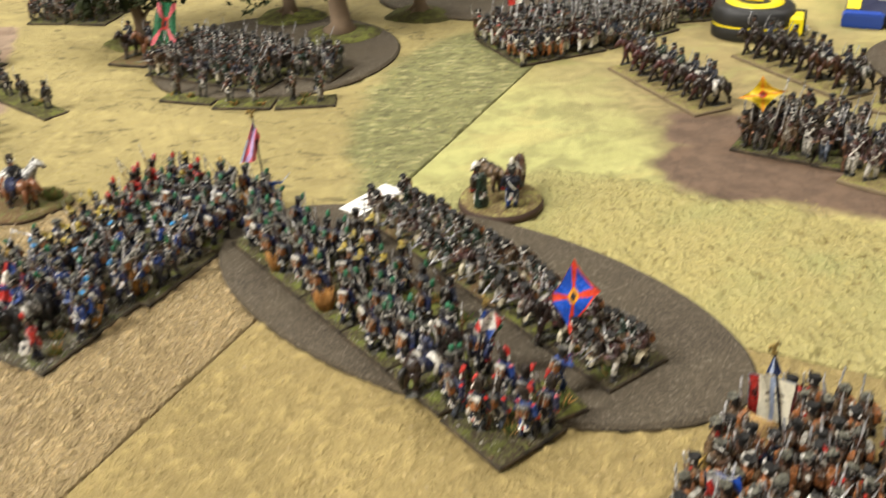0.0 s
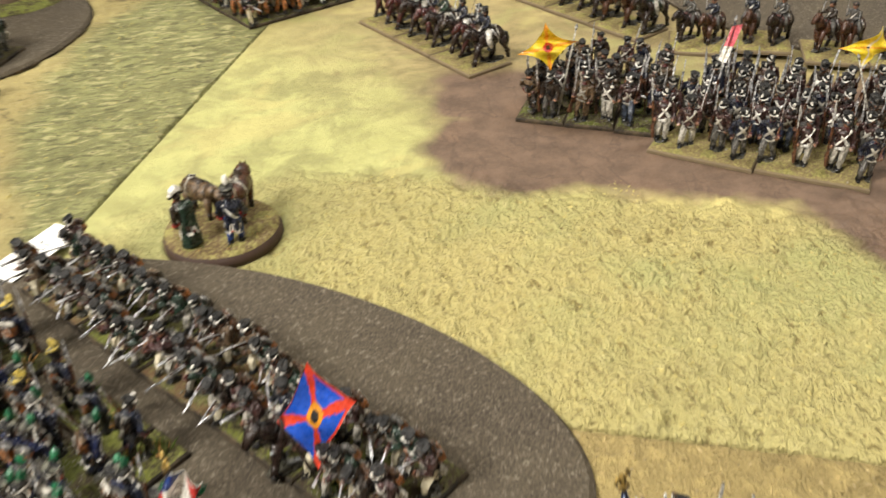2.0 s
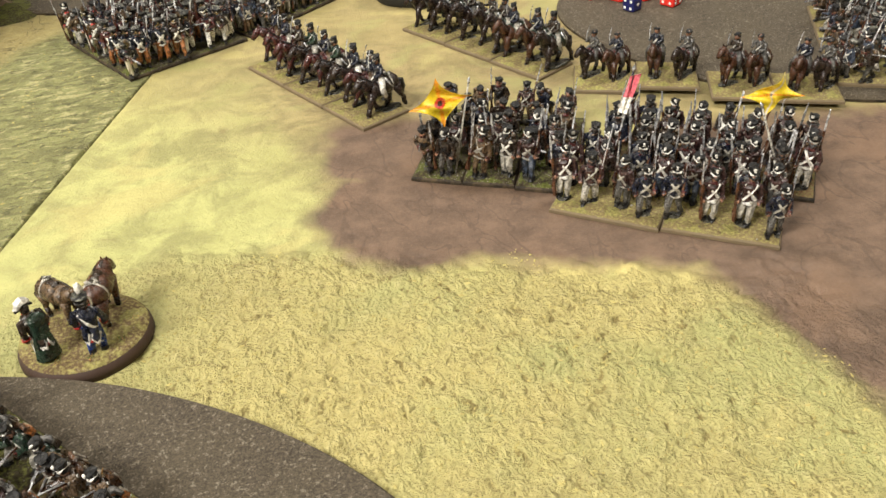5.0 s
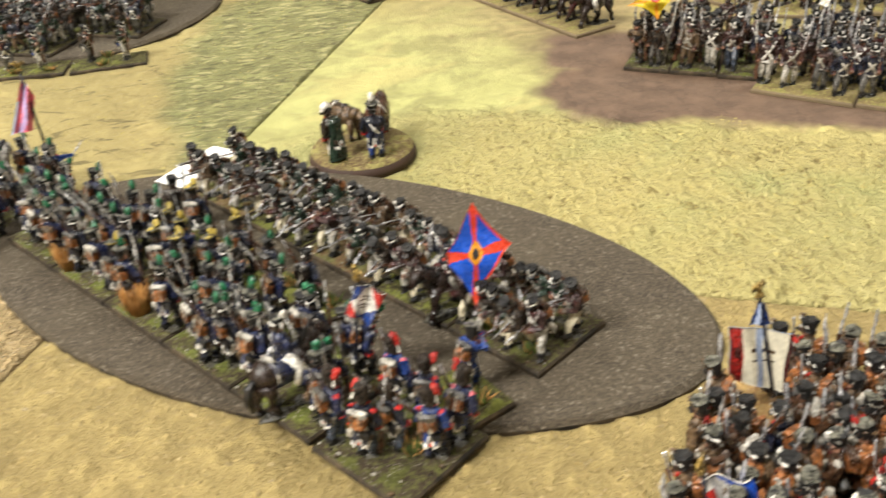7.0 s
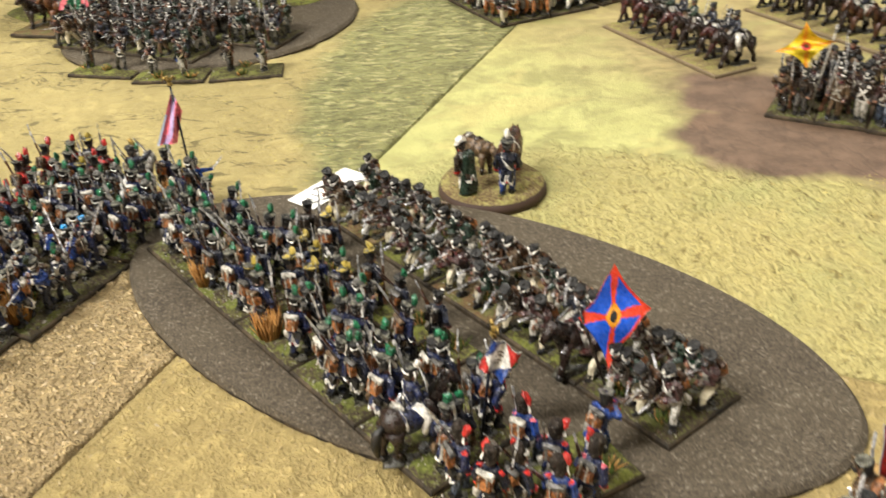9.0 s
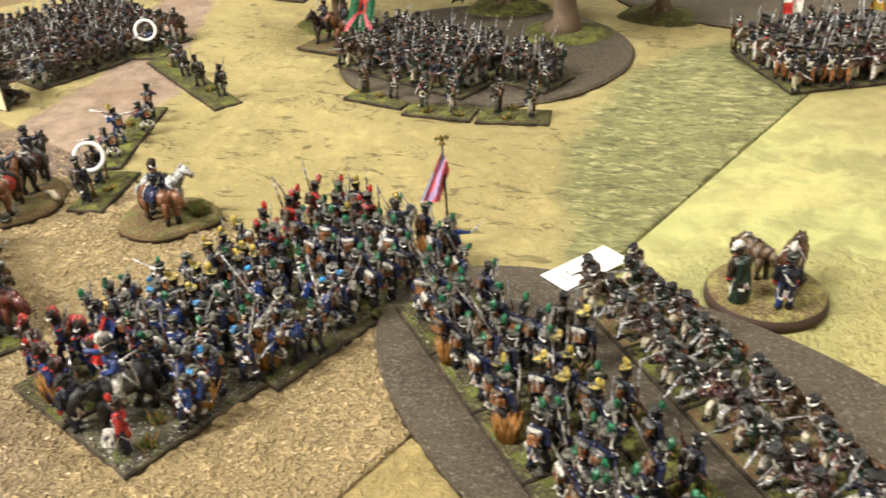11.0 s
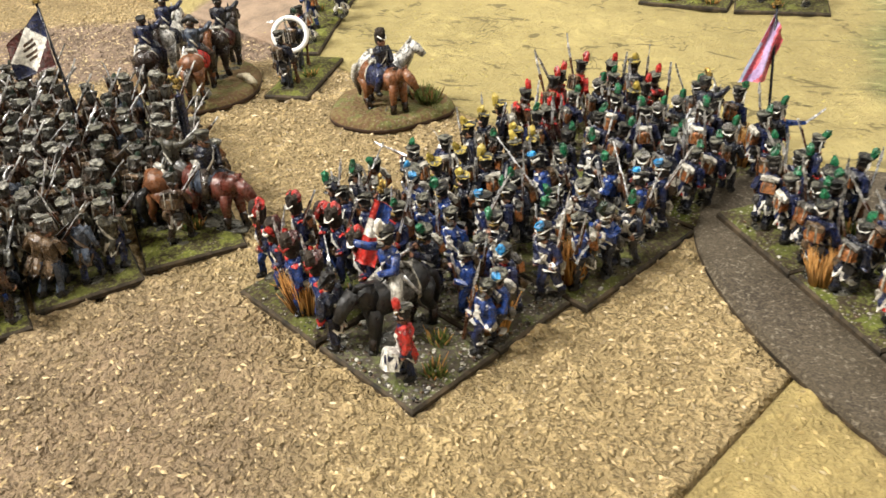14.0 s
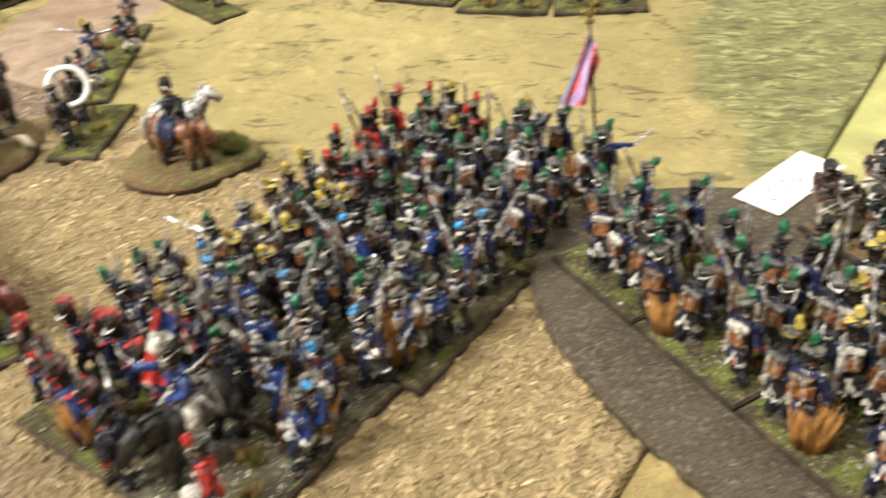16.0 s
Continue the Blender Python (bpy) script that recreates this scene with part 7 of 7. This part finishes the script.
def tape_measure(x, y, turn):
    ob = thing("tape_measure", pose(x, y, 0, 0, 0, turn), "black and yellow tape measure lying flat on the table", "tape measure")
    black = plain("black_rubber", (0.012, 0.012, 0.012), 0.55, 0.2, 200, 0.0002)
    yellow = plain("yellow_plastic", (0.80, 0.66, 0.01), 0.35, 0.06, 60)
    s = Shape()
    n, prof = 48, ((28.0, 0), (29.5, 1.5), (29.5, 9), (29.0, 10), (29.0, 11.5), (29.5, 12.5), (29.5, 21), (27.0, 24), (23.0, 25), (8.0, 25.2))

    def plan(t, r):
        c, si = math.cos(t), math.sin(t)
        q = (abs(c) ** 2.8 + abs(si) ** 2.8) ** (-1 / 2.8)
        return (r * q * c * 1.03, r * q * si * 0.93)

    verts = [(*plan(2 * math.pi * i / n, r), z) for r, z in prof for i in range(n)]
    faces = [(k * n + i, k * n + (i + 1) % n, k * n + n + (i + 1) % n, k * n + n + i) for k in range(len(prof) - 1) for i in range(n)]
    faces += [tuple((len(prof) - 1) * n + i for i in range(n)), tuple(range(n - 1, -1, -1))]
    s.add(verts, faces, "black")
    for i in range(3 * n, 4 * n):
        s.m[i] = "yellow"
    child("body", s.mesh("body", table={"black": black, "yellow": yellow}), ob)
    s = Shape()
    verts = [(r * math.cos(2 * math.pi * i / n), r * math.sin(2 * math.pi * i / n), z) for r, z in ((22, 24.6), (21.5, 26.2), (12.5, 26.2), (12, 24.6)) for i in range(n)]
    s.add(verts, [(k * n + i, k * n + (i + 1) % n, k * n + n + (i + 1) % n, k * n + n + i) for k in range(3) for i in range(n)], "yellow")
    child("face_ring", s.mesh("face_ring", table={"yellow": yellow}), ob, label="yellow ring")
    s = Shape()
    s.box((0, 0, 26), (13, 3.5, 1.2), "yellow")
    s.box((3, 3, 26), (6, 2.0, 1.2), "yellow")
    child("emblem", s.mesh("emblem", table={"yellow": yellow}), ob)
    s = Shape()
    s.box((32, -8, 12), (11, 17, 15), "yellow")
    child("lock_button", s.mesh("lock_button", table={"yellow": yellow}), ob)
    s = Shape()
    s.box((33, 9, 9), (12, 14, 16), "black")
    s.box((40, 9, 2.5), (2, 13, 5), "steel")
    child("tape_mouth", s.mesh("tape_mouth", table={"black": black, "steel": P["steel"]}), ob)


tape_measure(0.2895, 0.785, -20)


def rule_binder():
    """A folder of rules standing open, with a white page over a dark cover."""
    ob = thing("rule_binder", pose(0.364, 0.797, 0.0, 0, 0, -23), "open ring binder with white sheet, yellow and blue edges", "binder")
    navy = plain("navy_cover", (0.01, 0.014, 0.05), 0.45, 0.1, 40)
    blue = plain("blue_cover_edge", (0.015, 0.06, 0.35), 0.4, 0.1, 40)
    yel = plain("yellow_spine_label", (0.75, 0.62, 0.03), 0.5, 0.05, 40)
    m = pose(0, 0, 0.001, 16, 0, 0)
    s = Shape()
    s.box((110, 85, 6), (220, 170, 12), "navy")
    child("cover", s.mesh("cover", table={"navy": navy}), ob, m)
    s = Shape()
    s.box((6, 85, 12.6), (10, 164, 1.2), "yellow")
    child("spine_label", s.mesh("spine_label", table={"yellow": yel}), ob, m, "yellow strip")
    s = Shape()
    s.box((14, -1, 6), (30, 6, 13), "blue")
    child("corner_guard", s.mesh("corner_guard", table={"blue": blue}), ob, m, "bright blue corner")
    s = Shape()
    s.box((118, 92, 13.4), (190, 148, 2.4), "card")
    child("sheet", s.mesh("sheet", table={"card": CARD}), ob, m, "plain white sheet")
    s = Shape()
    s.box((100, 18, 16), (70, 9, 3), "card2")
    child("clip", s.mesh("clip", table={"card2": plain("beige_plastic", (0.5, 0.46, 0.40), 0.5)}), ob, m, "beige plastic clip")


rule_binder()


# ---- model trees ----
BARK = plain("grey_brown_bark", (0.16, 0.11, 0.068), 0.9, 0.4, 150, 0.0012)
LEAF = straw("dark_foliage", (0.024, 0.031, 0.011))


def tree(x, y, height, crown, seed, low=0.034, z=0.003, girth=1.0):
    r = random.Random(seed)
    ob = thing("model_tree", pose(x, y, z), "model tree with dark leafy crown on a flocked mound", "tree", "model trees")
    mound = Shape()
    n = 28
    prof = ((30, 0), (27, 1.6), (20, 3.2), (10, 4.6), (4, 5.4))
    verts = [(q * (1 + 0.12 * math.sin(3 * t + seed)) * math.cos(t), q * (1 + 0.12 * math.sin(2 * t + seed)) * math.sin(t), h + r.random() * 0.5) for q, h in prof for t in (2 * math.pi * i / n for i in range(n))]
    mound.add(verts, [(k * n + i, k * n + (i + 1) % n, k * n + n + (i + 1) % n, k * n + n + i) for k in range(len(prof) - 1) for i in range(n)] + [tuple((len(prof) - 1) * n + i for i in range(n))], "m")
    child("mound", mound.mesh("mound", table={"m": FLOCK["green"]}), ob)
    t = Shape()
    t.tube([(0, 0, 3), (1, 0, 10), (-1, 1, 30), (1, 0, 60), (0, 1, height * 700)], [10.0 * girth, 5.6 * girth, 4.6 * girth, 3.8 * girth, 2.0], "b", 11)
    for k in range(6):
        a = k * 1.05 + r.uniform(-0.2, 0.2)
        t.tube([(3 * math.cos(a), 3 * math.sin(a), 7), (9 * math.cos(a), 9 * math.sin(a), 4.4), (15 * math.cos(a), 15 * math.sin(a), 2.6)], [2.8 * girth, 1.8 * girth, 0.6], "b", 6)
    for k in range(9):
        a, h = k * 2.4, low * 1000 + k * 6
        t.tube([(0, 0, h - 12), (9 * math.cos(a), 9 * math.sin(a), h), (crown * 700 * math.cos(a), crown * 700 * math.sin(a), h + 10)], [2.4, 1.5, 0.5], "b", 5)
    child("trunk", t.mesh("trunk", table={"b": BARK}), ob)
    f = Shape()
    cz = (low + height) / 2 * 1000
    for _ in range(260):
        u, w = r.uniform(0, 6.283), r.uniform(-1, 1)
        q = (r.random() ** 0.35) * (1 + 0.18 * math.sin(3 * u + seed) + 0.1 * math.sin(5 * u))
        flat = (1 - abs(w) ** (6 if w < 0 else 2)) ** 0.5
        px, py = crown * 1000 * q * flat * math.cos(u), crown * 1000 * q * flat * math.sin(u)
        pz = cz + (height - low) * 500 * q * w
        for _ in range(14):
            c = Vector((px + r.gauss(0, 4.5), py + r.gauss(0, 4.5), pz + r.gauss(0, 3.6)))
            d1 = Vector((r.gauss(0, 1), r.gauss(0, 1), r.gauss(0, 1))).normalized() * r.uniform(2.2, 4.6)
            d2 = d1.orthogonal().normalized() * r.uniform(1.3, 2.4)
            up = d1.cross(d2).normalized() * 0.35
            f.add([c - d1, c + d2 + up, c + d1, c - d2 + up, c + up * 2], [(0, 1, 4), (1, 2, 4), (2, 3, 4), (3, 0, 4), (3, 2, 1, 0)], "l", False)
    child("crown", f.mesh("crown", table={"l": LEAF}), ob)


tree(-0.037, 0.804, 0.125, 0.040, 1, 0.048, girth=1.55)
tree(-0.090, 0.862, 0.105, 0.064, 2, 0.022)
tree(0.024, 0.866, 0.135, 0.034, 3, 0.044, z=0.0)
tree(-0.205, 0.812, 0.100, 0.044, 4, 0.026, z=0.0)

# ---- far stands beside the wood ----
gq = "far stands beside the wood"
far = [stand((x, y), -8, 0.038, 0.036, "dark infantry figures with white markers on flocked base", gq, ["reserve", "rifle"], (4, 3), 262, "french", spread=12) for x, y in ((-0.332, 0.872), (-0.293, 0.866), (-0.325, 0.910), (-0.286, 0.904))]
flag(far[1], ((-0.2640, 0.8800, 0.0360), (-0.2530, 0.8795, 0.0345), (-0.2530, 0.8790, 0.0290), (-0.2640, 0.8790, 0.0305)), lambda u, v: "white" if u > 0.7 else "maroon", "small dark red and white flag", 0.001, 12, seed=51, pole=((-0.2640, 0.8780, 0.0020), (-0.2640, 0.8805, 0.0370)), eagle=False)
ring_marker(-0.2490, 0.8850, 0.0225, 64, 25)
ring_marker(-0.2790, 0.8800, 0.0170, 64, 20)
